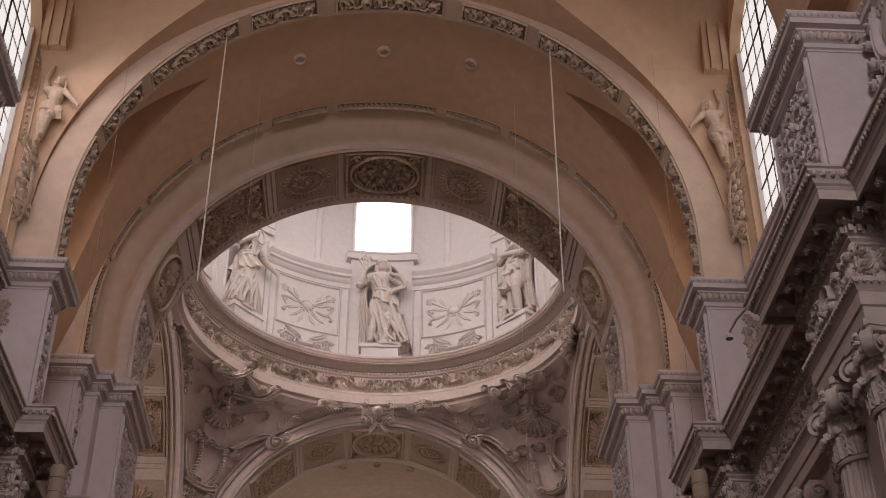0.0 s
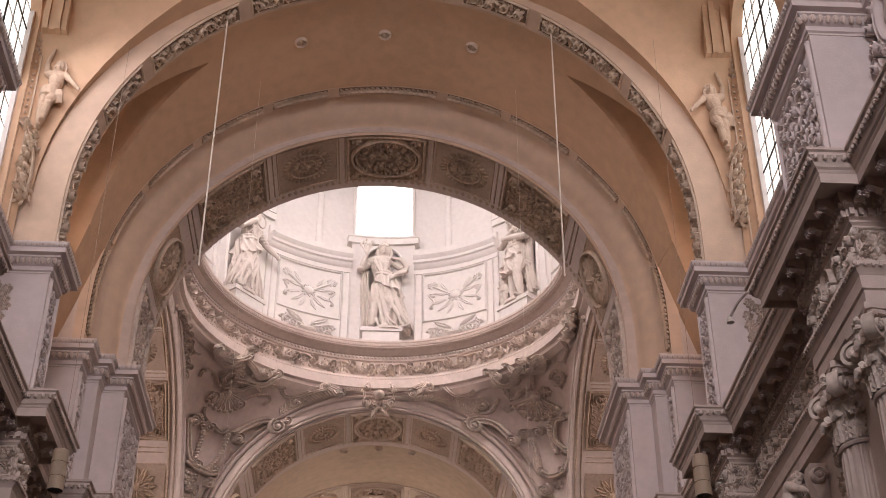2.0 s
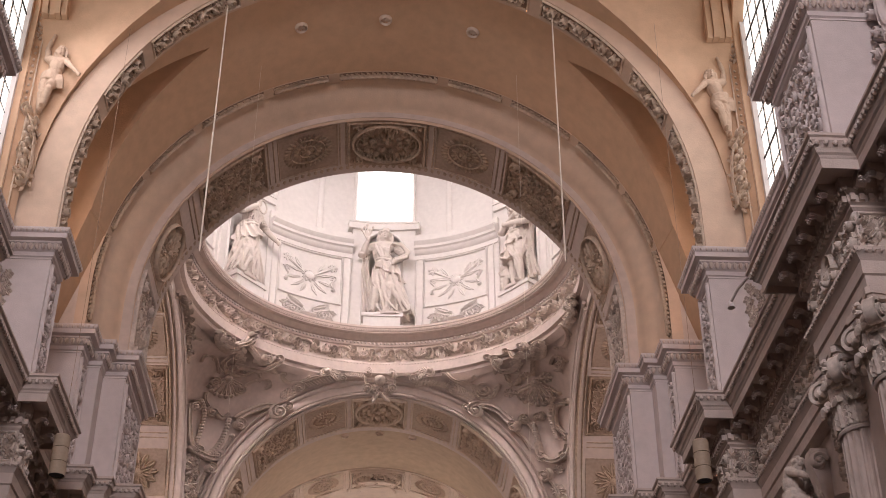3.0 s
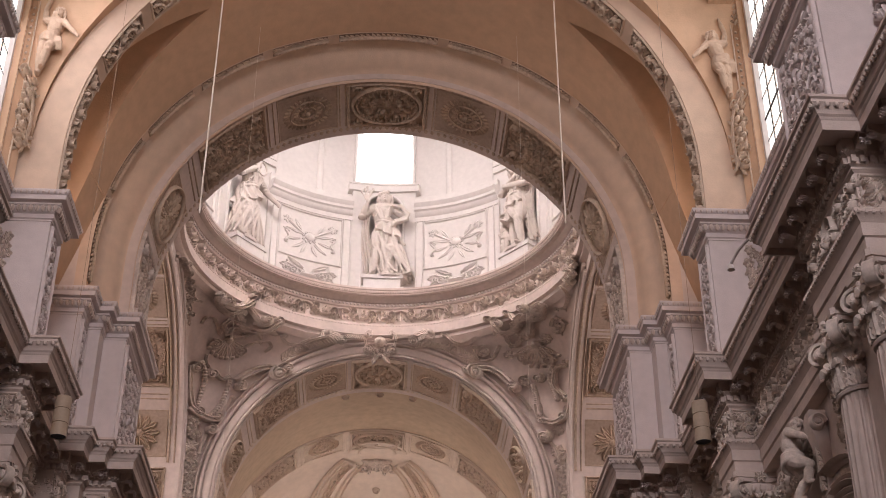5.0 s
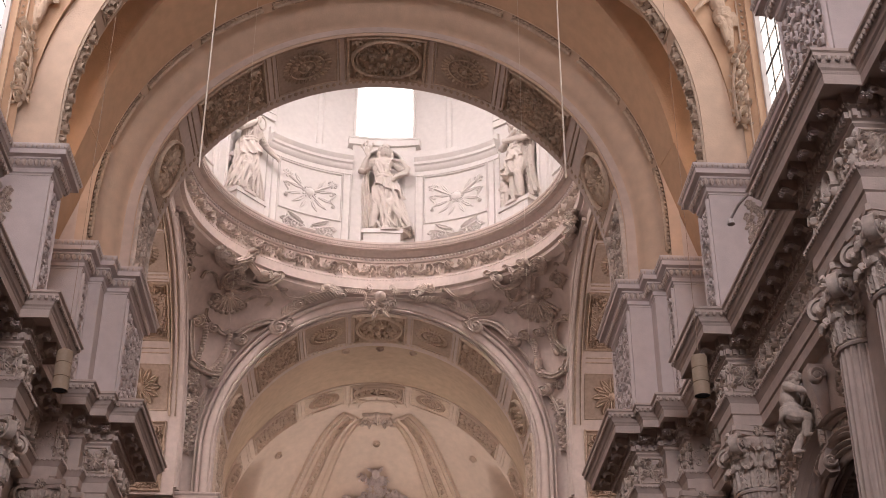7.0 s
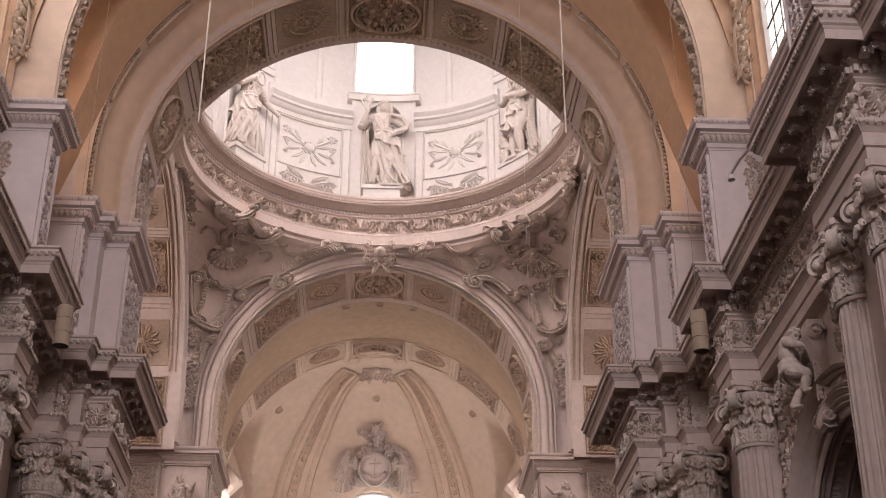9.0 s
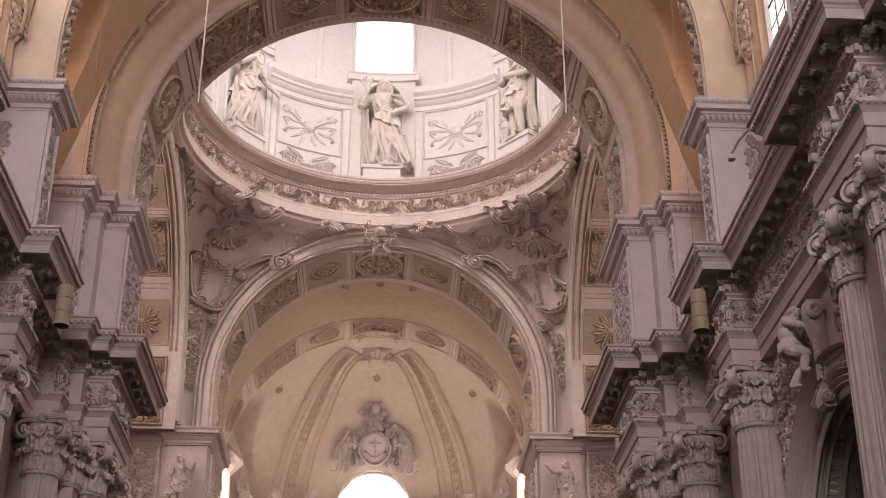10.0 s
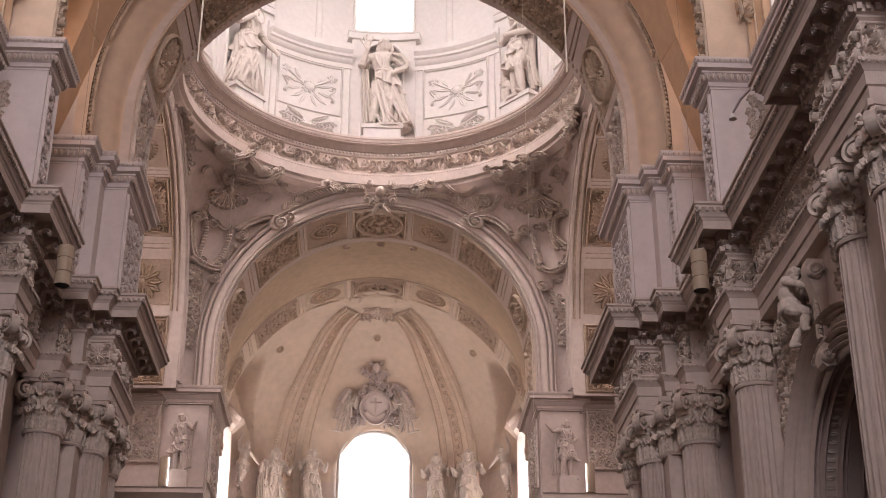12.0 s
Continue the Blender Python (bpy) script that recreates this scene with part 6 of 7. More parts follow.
        # sharp folds that fall from the hip and swing with the hem
        for k in range(12):
            a0 = 3.0 + 3.3 * (k + q.uniform(-0.4, 0.4)) / 11
            wave, top = q.uniform(-0.25, 0.25), q.uniform(0.4, 0.58)
            pts, rad = [], []
            for j in range(10):
                f = j / 9
                z = top - (top - z1 - 0.01) * f
                g = 1 - z / 0.63
                a = a0 + 0.9 * f * side_ + wave * math.sin(5 * f + k) - 0.3 * side_
                pts.append((P["pelvis"].x * (1 - 0.4 * g) + sweep * h * g ** 1.5 * 1.6 + h * (0.092 + 0.085 * g) * math.cos(a), h * (0.08 + 0.058 * g) * math.sin(a), h * z))
                rad.append(h * (0.006 + 0.011 * math.sin(math.pi * min(1, 0.15 + 0.75 * f)) * (1.25 if k % 3 else 0.6)))
            s.tube(pts, rad, 7)
        # girdle and creases drawn across the hips
        for k in range(2):
            pts = []
            for j in range(9):
                f = j / 8
                a = 3.2 + 2.95 * (f if sweep > 0 else 1 - f)
                z = 0.645 - 0.014 * k - (0.03 + 0.045 * k) * f ** 1.4
                pts.append((P["pelvis"].x + h * (0.1 + 0.012 * k * f) * math.cos(a), h * (0.09 + 0.012 * k * f) * math.sin(a), h * z))
            s.tube(pts, [h * v for v in (0.004, 0.006, 0.009, 0.01, 0.011, 0.012, 0.012, 0.01, 0.006)], 7)
        # bodice folds from the shoulder to the waist
        for k in range(6):
            x1 = -0.08 + 0.032 * k
            s.tube([(P["shR"].x * 0.9 - 0.012 * h * k, -0.05 * h, 0.815 * h), (P["chest"].x + (0.4 * x1 + 0.01) * h, -0.104 * h, (0.755 - 0.012 * k) * h), (P["waist"].x + x1 * h, -0.085 * h, 0.65 * h)], [0.006 * h, 0.01 * h, 0.007 * h], 6)
        for k in range(4):
            sg = 1 if k % 2 else -1
            x0 = sg * (0.025 + 0.02 * k)
            s.tube([(x0 * h + P["chest"].x, -0.06 * h, 0.8 * h), (P["chest"].x + x0 * 0.8 * h, -0.1 * h, 0.72 * h), (P["waist"].x + x0 * 0.4 * h, -0.088 * h, 0.63 * h)], [0.009 * h, 0.016 * h, 0.011 * h], 6)
        for sd, sg in (("L", -1), ("R", 1)):
            # full sleeves
            e, p = P["el" + sd], P["sh" + sd]
            for j in range(5):
                c = p.lerp(e, 0.2 + 0.18 * j)
                s.blob(c + Vector((sg * 0.008 * h, 0, -0.008 * h)), (h * (0.042 + 0.01 * (j % 2)), h * 0.046, h * 0.024), 9, 6)
        # mantle: hangs from one shoulder down the side, as thick cloth
        sg = -1 if sweep > 0 else 1
        front, back = [], []
        for i in range(22):
            f = i / 21
            r1, r2 = [], []
            for g in np.linspace(-1, 1, 21):
                x = sg * (0.13 + 0.035 * math.sin(4 * f + ph[5]) + 0.03 * f + 0.055 * g * (0.5 + 0.6 * f)) * h
                y = 0.035 * h + 0.022 * h * math.sin(9 * g + 2.5 * f) - 0.02 * h * f
                z = h * (0.8 - 0.74 * f) + 0.025 * h * sg * g
                r1.append((x, y - 0.018 * h, z))
                r2.append((x, y + 0.022 * h, z))
            front.append(r1 + r2[::-1])
        s.grid(front, close_v=True)
        m = len(front[0])
        s.add(front[0], [tuple(range(m))]).add(front[-1], [tuple(range(m))[::-1]])
        s.prism([(0.17 * h * math.cos(6.2832 * k / 14) + sweep * h, 0.13 * h * math.sin(6.2832 * k / 14)) for k in range(14)], -0.02 * h, 0.015 * h)
    else:
        for k in range(7):
            pts = [P["pelvis"] + Vector((0.095 * h * plump * math.cos(a), 0.085 * h * plump * math.sin(a), h * (0.05 - 0.02 * k + 0.03 * math.cos(a + k * 0.4)))) for a in np.linspace(0, 6.2832, 15)]
            s.tube(pts, h * 0.019, 6)
        for k in range(4):
            x = P["hipR"].x + h * (0.03 + 0.018 * k)
            s.tube([(x, -0.05 * h, 0.54 * h), (x + 0.02 * h, -0.06 * h, 0.46 * h), (x + 0.03 * h, -0.03 * h, 0.36 * h)], [0.02 * h, 0.022 * h, 0.01 * h], 6)
    if wings:
        for sg in (-1, 1):
            for k in range(13):
                a = 1.35 - 0.15 * k
                o = P["chest"] + Vector((sg * 0.04 * h, 0.07 * h, 0.05 * h))
                d = Vector((sg * math.cos(a), 0.25, math.sin(a)))
                s.tube([o, o + d * 0.17 * h, o + d * h * (0.36 - 0.012 * k) + Vector((0, 0, -0.03 * h))], [0.035 * h, 0.036 * h, 0.012 * h], 7, 0.5)
    return s


def statue(label, shape, at, group="", mat=None, name="statue"):
    o = part(name, shape, mat or STATUE, None, "", 50)
    o.matrix_world = at
    tall = max(v[2] for v in shape.v) - min(v[2] for v in shape.v)
    rm = o.modifiers.new("carved_whole", "REMESH")
    rm.mode, rm.voxel_size, rm.use_smooth_shade = "VOXEL", max(0.014, 0.0055 * tall), True
    return tagged(o, label, "statue", group)


SG = "statues in the drum niches"
POSES = {
    0.0: {"pelvis": (0.02, 0, 0.53), "waist": (0.0, 0, 0.62), "chest": (-0.02, -0.01, 0.74), "neck": (-0.01, -0.01, 0.83), "head": (0.012, -0.03, 0.91), "shL": (-0.13, 0, 0.785), "elL": (-0.21, -0.03, 0.68), "haL": (-0.16, -0.1, 0.8),
          "shR": (0.09, 0, 0.8), "elR": (0.215, -0.02, 0.68), "haR": (0.1, -0.09, 0.575), "knL": (-0.06, -0.04, 0.27), "ftL": (-0.1, -0.02, 0.03), "knR": (0.07, -0.09, 0.29), "ftR": (0.1, -0.02, 0.03)},
    -50.2: {"chest": (0.01, -0.01, 0.74), "neck": (0.0, -0.03, 0.825), "head": (-0.03, -0.06, 0.885), "elL": (-0.16, -0.06, 0.68), "haL": (-0.02, -0.13, 0.8), "elR": (0.2, -0.03, 0.66), "haR": (0.3, -0.1, 0.55),
            "knL": (-0.07, -0.08, 0.29), "ftL": (-0.08, 0, 0.03)},
    50.2: {"pelvis": (-0.02, 0, 0.53), "head": (0.0, -0.06, 0.9), "elL": (-0.18, -0.05, 0.69), "haL": (0.06, -0.13, 0.74), "elR": (0.17, -0.05, 0.67), "haR": (-0.05, -0.13, 0.69), "knL": (-0.06, -0.02, 0.27), "knR": (0.06, -0.09, 0.29), "ftR": (0.07, -0.05, 0.03)},
}
for c, seed, sweep, dress, lab in ((0.0, 3, 0.075, "gown", "white stucco woman in a blown gown raising a sprig"),
                                   (-50.2, 11, -0.03, "gown", "white draped stucco statue reaching an arm aside, in a drum niche"),
                                   (50.2, 23, -0.02, "tunic", "white stucco statue with folded arms and a short tunic")):
    sh = figure(4.35 if c == 0 else 4.25, seed, POSES[c], dress, 1.0, sweep)
    if c == 0:
        for k in range(5):
            tip = Vector((-0.95 + 0.12 * k, -0.5, 4.0 + 0.12 * (k % 3)))
            # cloth that billows round the bent arm
            fk = k / 4
            sh.tube([(0.35, -0.2 - 0.1 * fk, 3.5), (0.7 + 0.12 * fk, -0.35, 3.42 - 0.1 * fk), (1.05 - 0.02 * k, -0.3, 3.05 - 0.16 * fk), (0.95 - 0.12 * k, -0.35, 2.75 - 0.1 * fk), (0.5, -0.42, 2.55)], [0.05, 0.09, 0.1, 0.08, 0.03], 7)
            sh.tube([(-0.7, -0.45, 3.5), tip], 0.035, 5).blob(tip, (0.07, 0.05, 0.09), 6, 4)
    elif c > 0:
        kid = figure(1.7, 5, {"haR": (0.2, -0.1, 0.9), "elR": (0.2, -0.05, 0.75)}, "cloth", 1.25)
        sh.add([(x - 0.72, y - 0.1, z) for x, y, z in kid.v], kid.f)
    else:
        sh.tube([(0.1 + 0.22 * math.cos(t), -0.62, 3.35 + 0.3 * math.sin(t)) for t in np.linspace(0, 6.283, 19)], 0.045, 6)
    statue(lab, sh, NICHE[c] @ Matrix.Translation((0, 0, 30.62)), SG)

REACH = {"head": (-0.05, -0.04, 0.9), "neck": (-0.03, -0.02, 0.83), "chest": (-0.02, 0, 0.73), "shL": (-0.12, -0.02, 0.78), "elL": (-0.2, -0.08, 0.66), "haL": (-0.3, -0.1, 0.54),
         "shR": (0.1, 0.0, 0.82), "elR": (0.12, 0.0, 0.98), "haR": (0.07, -0.02, 1.14), "knL": (0.0, -0.1, 0.3), "ftL": (0.05, -0.02, 0.1), "knR": (0.08, -0.05, 0.26), "ftR": (0.08, 0.0, 0.02), "hipR": (0.07, 0, 0.5), "hipL": (-0.02, 0, 0.5), "pelvis": (0.03, 0, 0.53)}


def mirrored(J):
    """The same pose seen in a mirror."""
    return {(k[:-1] + {"L": "R", "R": "L"}[k[-1]] if k[-1] in "LR" else k): (-x, y, z) for k, (x, y, z) in J.items()}


for sx in (-1, 1):
    statue("grey stucco figure standing before the crossing pier", figure(2.25, 31 + sx, {"haR": (0.26, -0.1, 0.78), "elR": (0.2, -0.04, 0.7)} if sx < 0 else {"haL": (-0.34, -0.08, 0.84), "elL": (-0.22, -0.04, 0.76)}, "tunic", 1.0, 0.03 * sx), pose(sx * 7.06, 49.22, 15.9, 0, 0, sx * 12), "figures on the east piers", STUCCO)
    statue("stucco child figure reaching out over the vault rib beside the window", figure(2.1, 41 + sx, REACH if sx > 0 else mirrored(REACH), "cloth", 1.02), pose(sx * 8.1, 26.24, 22.3, 0, 0, 0), "child figures at the windows", BACKLIT, "putto")
    statue("stucco child figure sitting on the scroll above the side arch", figure(1.85, 51 + sx, {"haL": (-0.25, -0.2, 0.62), "elL": (-0.2, -0.1, 0.7), "haR": (0.05, -0.2, 0.8), "knL": (-0.08, -0.18, 0.4), "ftL": (-0.1, -0.15, 0.2), "knR": (0.09, -0.12, 0.35), "ftR": (0.1, 0.02, 0.15), "head": (-0.02, -0.1, 0.9), "neck": (-0.01, -0.05, 0.83)}, "cloth", 1.25),
           pose(sx * 7.72, 23.75, 10.95, 0, sx * 10, sx * 62), "child figures on the arches", RELIEF, "putto")

# ---- east piers: cornice, panels, ledges ----
EIMP = [(6.5, 53.1), (6.12, 53.1), (6.12, 49.62), (7.75, 49.62), (7.75, 49.9), (9.9, 49.9)]
for sx, nm in ((-1, "north"), (1, "south")):
    pts = [(sx * x, y) for x, y in EIMP]
    s2 = Shape().run([(o, z + 0.22) for o, z in IMPOST], pts[::-1] if sx > 0 else pts)
    structure("trim_impost_east_" + nm, s2, STUCCO, "stepped impost cornice of the choir arch", "cornice", 30)
    pier = A["wall_pier_east_" + nm]
    blk = Shape().box((min(sx * 6.2, sx * 7.7), 49.66, 0), (max(sx * 6.2, sx * 7.7), 49.95, 18.6))
    part("pilaster", blk, STUCCO, pier, "", 0)
    led = Shape().run([(-0.1, 14.8), (0.35, 14.8), (0.5, 14.95), (0.75, 15.05), (0.75, 15.2), (0.8, 15.24), (-0.1, 15.28)], [(sx * x, y) for x, y in (((6.1, 49.62), (9.9, 49.62)) if sx < 0 else ((9.9, 49.62), (6.1, 49.62)))])
    part("ledge", led, STUCCO, pier, "", 30)
    at = flat_map((sx * 8.55, 49.9, 17.6), (1, 0, 0), (0, 0, 1))
    r = Relief(at)
    r.border(-0.56, 0.56, -1.15, 1.15, 0.09, 0.07)
    r.thicket(-0.46, 0.46, -1.03, 1.03, 0.32, 0.09, rng)
    part("relief_panel", r, RELIEF, pier, "carved relief panel in a frame")
    at = flat_map((sx * 6.12, 51.3, 0), (0, -sx, 0), (0, 0, 1))
    r = Relief(at).border(-1.2, 1.2, 15.8, 18.4, 0.08, 0.05)
    r.thicket(-1.0, 1.0, 15.95, 18.25, 0.4, 0.09, rng)
    part("relief_panel", r, RELIEF, pier, "carved relief panel in a frame")
    part("figure_block", Shape().box((min(sx * 6.75, sx * 7.4), 48.95, 15.2), (max(sx * 6.75, sx * 7.4), 49.66, 15.88)), STUCCO, pier, "", 0)
    # upright lamp with a bright tube, standing on the ledge
    fix = empty("ledge_lamp", "beige upright lamp with a bright tube on the pier ledge", "lamp", "lamps on the east ledges", "", (-7.55, 48.95, 15.25) if sx < 0 else (7.88, 48.95, 15.27))
    b = Shape().revolve([(0.0, 0.0), (0.15, 0.0), (0.17, 0.03), (0.17, 1.05), (0.15, 1.1), (0.0, 1.1)], (0, 0), 16)
    part("body", b, BEIGE, fix)
    part("tube", Shape().tube([(-sx * 0.17, -0.12, 0.04), (-sx * 0.17, -0.12, 1.06)], 0.02, 6), glow("white_tube", (1, 0.98, 0.95), 5.0) if sx < 0 else bpy.data.materials["white_tube"], fix, "lit white tube")

# ---- apse ----
def apse_at(az, s):
    """A point of the half dome: az degrees from its middle, s metres up the curve from the springing (below: the wall)."""
    if s <= 0:
        return Vector((AR * math.sin(radians(az)), AC + AR * math.cos(radians(az)), AZ + s))
    e = s / 7.0
    return Vector((AR * math.cos(e) * math.sin(radians(az)), AC + AR * math.cos(e) * math.cos(radians(az)), AZ + AH * math.sin(e)))


def apse_map(az0):
    def at(u, v, h):
        e = max(0.0, v / 7.0)
        r = max(0.6, AR * math.cos(e))
        p = apse_at(az0 + math.degrees(u / r), v)
        n = (Vector((0, AC - 1.0, AZ - 1.0)) - p).normalized()
        return p + n * h
    return at


apse = A["ceiling_apse"]


def rib_map(side_):
    """u: -1 to 1 across a rib, from its outer edge to its inner; v: metres up from the springing. The ribs bend outward near the crown."""
    def at(u, v, h):
        az = 34.5 + (13.8 * ((v - 5) / 4.5) ** 2 if v > 5 else 0.0)
        rad = max(0.6, AR * math.cos(max(0.0, v / 7.0)))
        az -= math.degrees(u * (1.1 - 0.05 * max(0.0, v)) / rad)
        p = apse_at(side_ * az, v)
        return p + (Vector((0, AC - 1.0, AZ - 1.0)) - p).normalized() * h
    return at


for sd in (-1, 1):
    at = rib_map(sd)
    line = np.linspace(-3.2, 9.45, 44)
    for u, w, h in ((-0.98, 0.05, 0.1), (-0.62, 0.06, 0.09), (-0.3, 0.07, 0.12), (0.2, 0.07, 0.12), (0.6, 0.05, 0.09), (0.72, 0.04, 0.07), (0.96, 0.07, 0.11)):
        part("rib_moulding", Relief(at).stroke([(u, v) for v in line], w, h), HAZED, apse)
    g = Shape().grid([[at(u, v, h) for u, h in ((-1, -0.02), (-1, 0.06), (1, 0.06), (1, -0.02))] for v in line])
    part("rib", g, HAZED, apse, "broad vault rib of the apse", 60)
    # darker strips under the carving, for contrast
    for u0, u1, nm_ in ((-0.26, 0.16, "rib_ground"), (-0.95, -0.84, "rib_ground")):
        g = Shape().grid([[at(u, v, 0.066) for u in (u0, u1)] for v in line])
        part(nm_, g, MIDPANEL, apse, "darker ground of the carved band", 60)
    rot = Relief(lambda u, v, h, at=at: at(v, u, h + 0.06))
    rot.rinceau(-3.0, 9.4, -0.25, 0.15, 0.09, rng, 0.4)
    part("rib_relief", rot, HAZED, apse, "carved scroll band along the rib")
    beads = Relief(at)
    for k in range(80):
        v = -3 + 12.4 * k / 80
        beads.ball(-0.9, v, 0.045, 0.13, 6)
    tagged(part("rib_beads", beads, RELIEF, apse), kind="stuff")
crown = Relief(apse_map(0))
crown.fan(0, 10.1, 0.9, -1.5708, 2.6, 9, 0.1)
for s in (-1, 1):
    crown.acanthus(s * 0.2, 9.9, -0.9 if s > 0 else math.pi + 0.9, 0.9, 0.1, s)
part("crown_ornament", crown, RELIEF, apse, "pendent leaf ornament at the vault's crown")
disc = Shape().revolve([(0.0, AZ + AH - 0.15), (0.75, AZ + AH - 0.14), (0.78, AZ + AH - 0.17), (0.86, AZ + AH - 0.17), (0.9, AZ + AH - 0.13), (1.2, AZ + AH - 0.14), (1.24, AZ + AH - 0.17), (1.34, AZ + AH - 0.17), (1.38, AZ + AH - 0.10)], (0, AC), 32, 90, 180)
part("crown_disc", disc, HAZED, apse, "half-round moulded disc at the vault's crown")
for az, v in ((0, 7.9), (-66, 5.8), (66, 5.8)):
    vent(apse_map(az), 0, v, 0.17, apse)

coat = empty("coat_of_arms", "large stucco coat of arms with a crown above the apse window", "coat of arms")
atk = apse_map(0)
r = Relief(lambda u, v, h: atk(u, v, h + 0.1))
shield = [(0.72 * math.sin(t) * (1 - 0.12 * math.cos(2 * t)), 0.85 * math.cos(t)) for t in np.linspace(0, 6.2832, 25)][:-1]
r.ball(0, 4.0, 0.8, 0.1, 20).stroke([(0, 4.55), (0, 3.7)], 0.07, 0.16).stroke([(-0.3, 4.3), (0.3, 4.3)], 0.07, 0.16).cscroll([(-0.45, 3.85), (0.0, 3.55), (0.45, 3.85)], 0.07, 0.15, (1, -1), 0)
r.stroke([(u, v + 4.0) for u, v in shield + shield[:1]], 0.14, 0.2)
for s in (-1, 1):
    r.spiral(s * 0.72, 4.75, 0.22, 1.57, 1.5, 0.1, 0.16, s)
    r.acanthus(s * 0.8, 3.5, -0.6 if s > 0 else math.pi + 0.6, 0.7, 0.14, s)
# shield and crown are paled in colour for the window's glare
part("shield", r, DAYLIT, coat)
r = Relief(lambda u, v, h: atk(u, v, h + 0.1))
r.thicket(-1.7, 1.7, 3.0, 6.4, 0.45, 0.12, rng, lambda u, v: abs(u) < 0.48 * (6.6 - v) and math.hypot(u / 0.85, (v - 4.0)) > 0.95)
for k in range(14):
    f = rng.random()
    w = 0.2 + 1.15 * (1 - f)
    u, v = rng.uniform(-w, w), 4.9 + 1.2 * f
    if rng.random() < 0.5:
        r.flower(u, v, 0.2, 6, 0.2)
    else:
        r.acanthus(u, v, rng.uniform(0, 6.28), 0.5, 0.16, rng.choice((-1, 1)))
r.ball(0, 6.2, 0.2, 0.3, 10).leaf(-0.1, 6.25, 2.4, 0.4, 0.2, 0.3).leaf(0.1, 6.25, 0.7, 0.4, 0.2, 0.3)
for s in (-1, 1):
    r.garland([(s * 1.3, 4.9), (s * 1.7, 4.2), (s * 1.85, 3.3)], 0.4, 0.25, rng)
part("crown", r, DAYLIT, coat, "crown of carved fruit and foliage")
for s in (-1, 1):
    p = apse_at(s * 12.5, 2.35)
    statue("white winged figure holding the coat of arms", figure(1.9, 60 + s, {"haR" if s < 0 else "haL": (-s * 0.22, -0.1, 0.95), "elR" if s < 0 else "elL": (-s * 0.2, -0.02, 0.8)}, "tunic", 1.0, 0.06 * s, True), pose(s * 1.75, p.y - 0.9, 22.75, 10, -s * 16, s * 8), "figures beside the coat of arms", name="angel")

win = empty("window_apse", "overexposed arched apse window in a stucco frame", "window", "", "structure")
arcw = [(1.78 * math.sin(radians(t)), 21.6 + 1.5 * math.cos(radians(t))) for t in range(-90, 91, 10)]
ring_ = [(-1.78, 13.5)] + arcw + [(1.78, 13.5)]
yw = AC + AR * math.cos(radians(14.5)) - 0.12
g = Shape().add([(x, yw, z) for x, z in ring_], [tuple(range(len(ring_)))])
part("pane", g, DAYLIGHT, win, "overexposed daylight pane", 0)
atw = flat_map((0, yw - 0.01, 0), (1, 0, 0), (0, 0, 1))
part("window_frame", Relief(atw).stroke(ring_, 0.14, 0.08), WHITE, win)

AG = "figures round the apse window"
for az, z0, tall, seed, rot_, lab in ((-45, 17.9, 3.6, 71, -30, "white stucco figure holding a cross, before the apse wall"), (-27, 18.6, 3.3, 72, -20, "white draped stucco figure beside the apse window"),
                                      (27, 18.4, 3.3, 73, 20, "white draped stucco figure beside the apse window"), (43, 18.0, 3.6, 74, 30, "white veiled stucco figure with a wide mantle, before the apse wall")):
    p = apse_at(az, -1)
    statue(lab, figure(tall, seed, {"haL": (-0.2, -0.1, 0.72), "haR": (0.2, -0.1, 0.72), "elL": (-0.19, 0, 0.66), "elR": (0.19, 0, 0.66)}, "gown", 1.0, 0.02), pose(p.x * 0.9, AC + (p.y - AC) * 0.9, z0, 0, 0, -az * 0.5), AG)
p = apse_at(-49, 0)
crs = empty("cross", "small pale stucco cross held by the figure", "cross", "", "", (p.x * 0.9, AC + (p.y - AC) * 0.86, 19.4))
part("post", Shape().box((-0.035, -0.035, 0), (0.035, 0.035, 1.35)), STATUE, crs)
part("arm", Shape().box((-0.26, -0.035, 1.0), (0.26, 0.035, 1.07)), STATUE, crs)
altar = Shape()
for a0, a1 in ((-60, -16), (16, 60)):
    rows = [[(rr * math.sin(radians(a)), AC + rr * math.cos(radians(a)), z) for rr, z in ((AR, 17.8), (AR - 1.5, 17.8), (AR - 1.6, 17.6), (AR - 1.4, 17.2), (AR - 1.3, 16.8), (AR - 1.3, 0.0))] for a in np.linspace(a0, a1, 15)]
    altar.grid(rows)
structure("trim_apse", altar, STUCCO, "stucco entablature round the apse carrying statues", "cornice", 30)

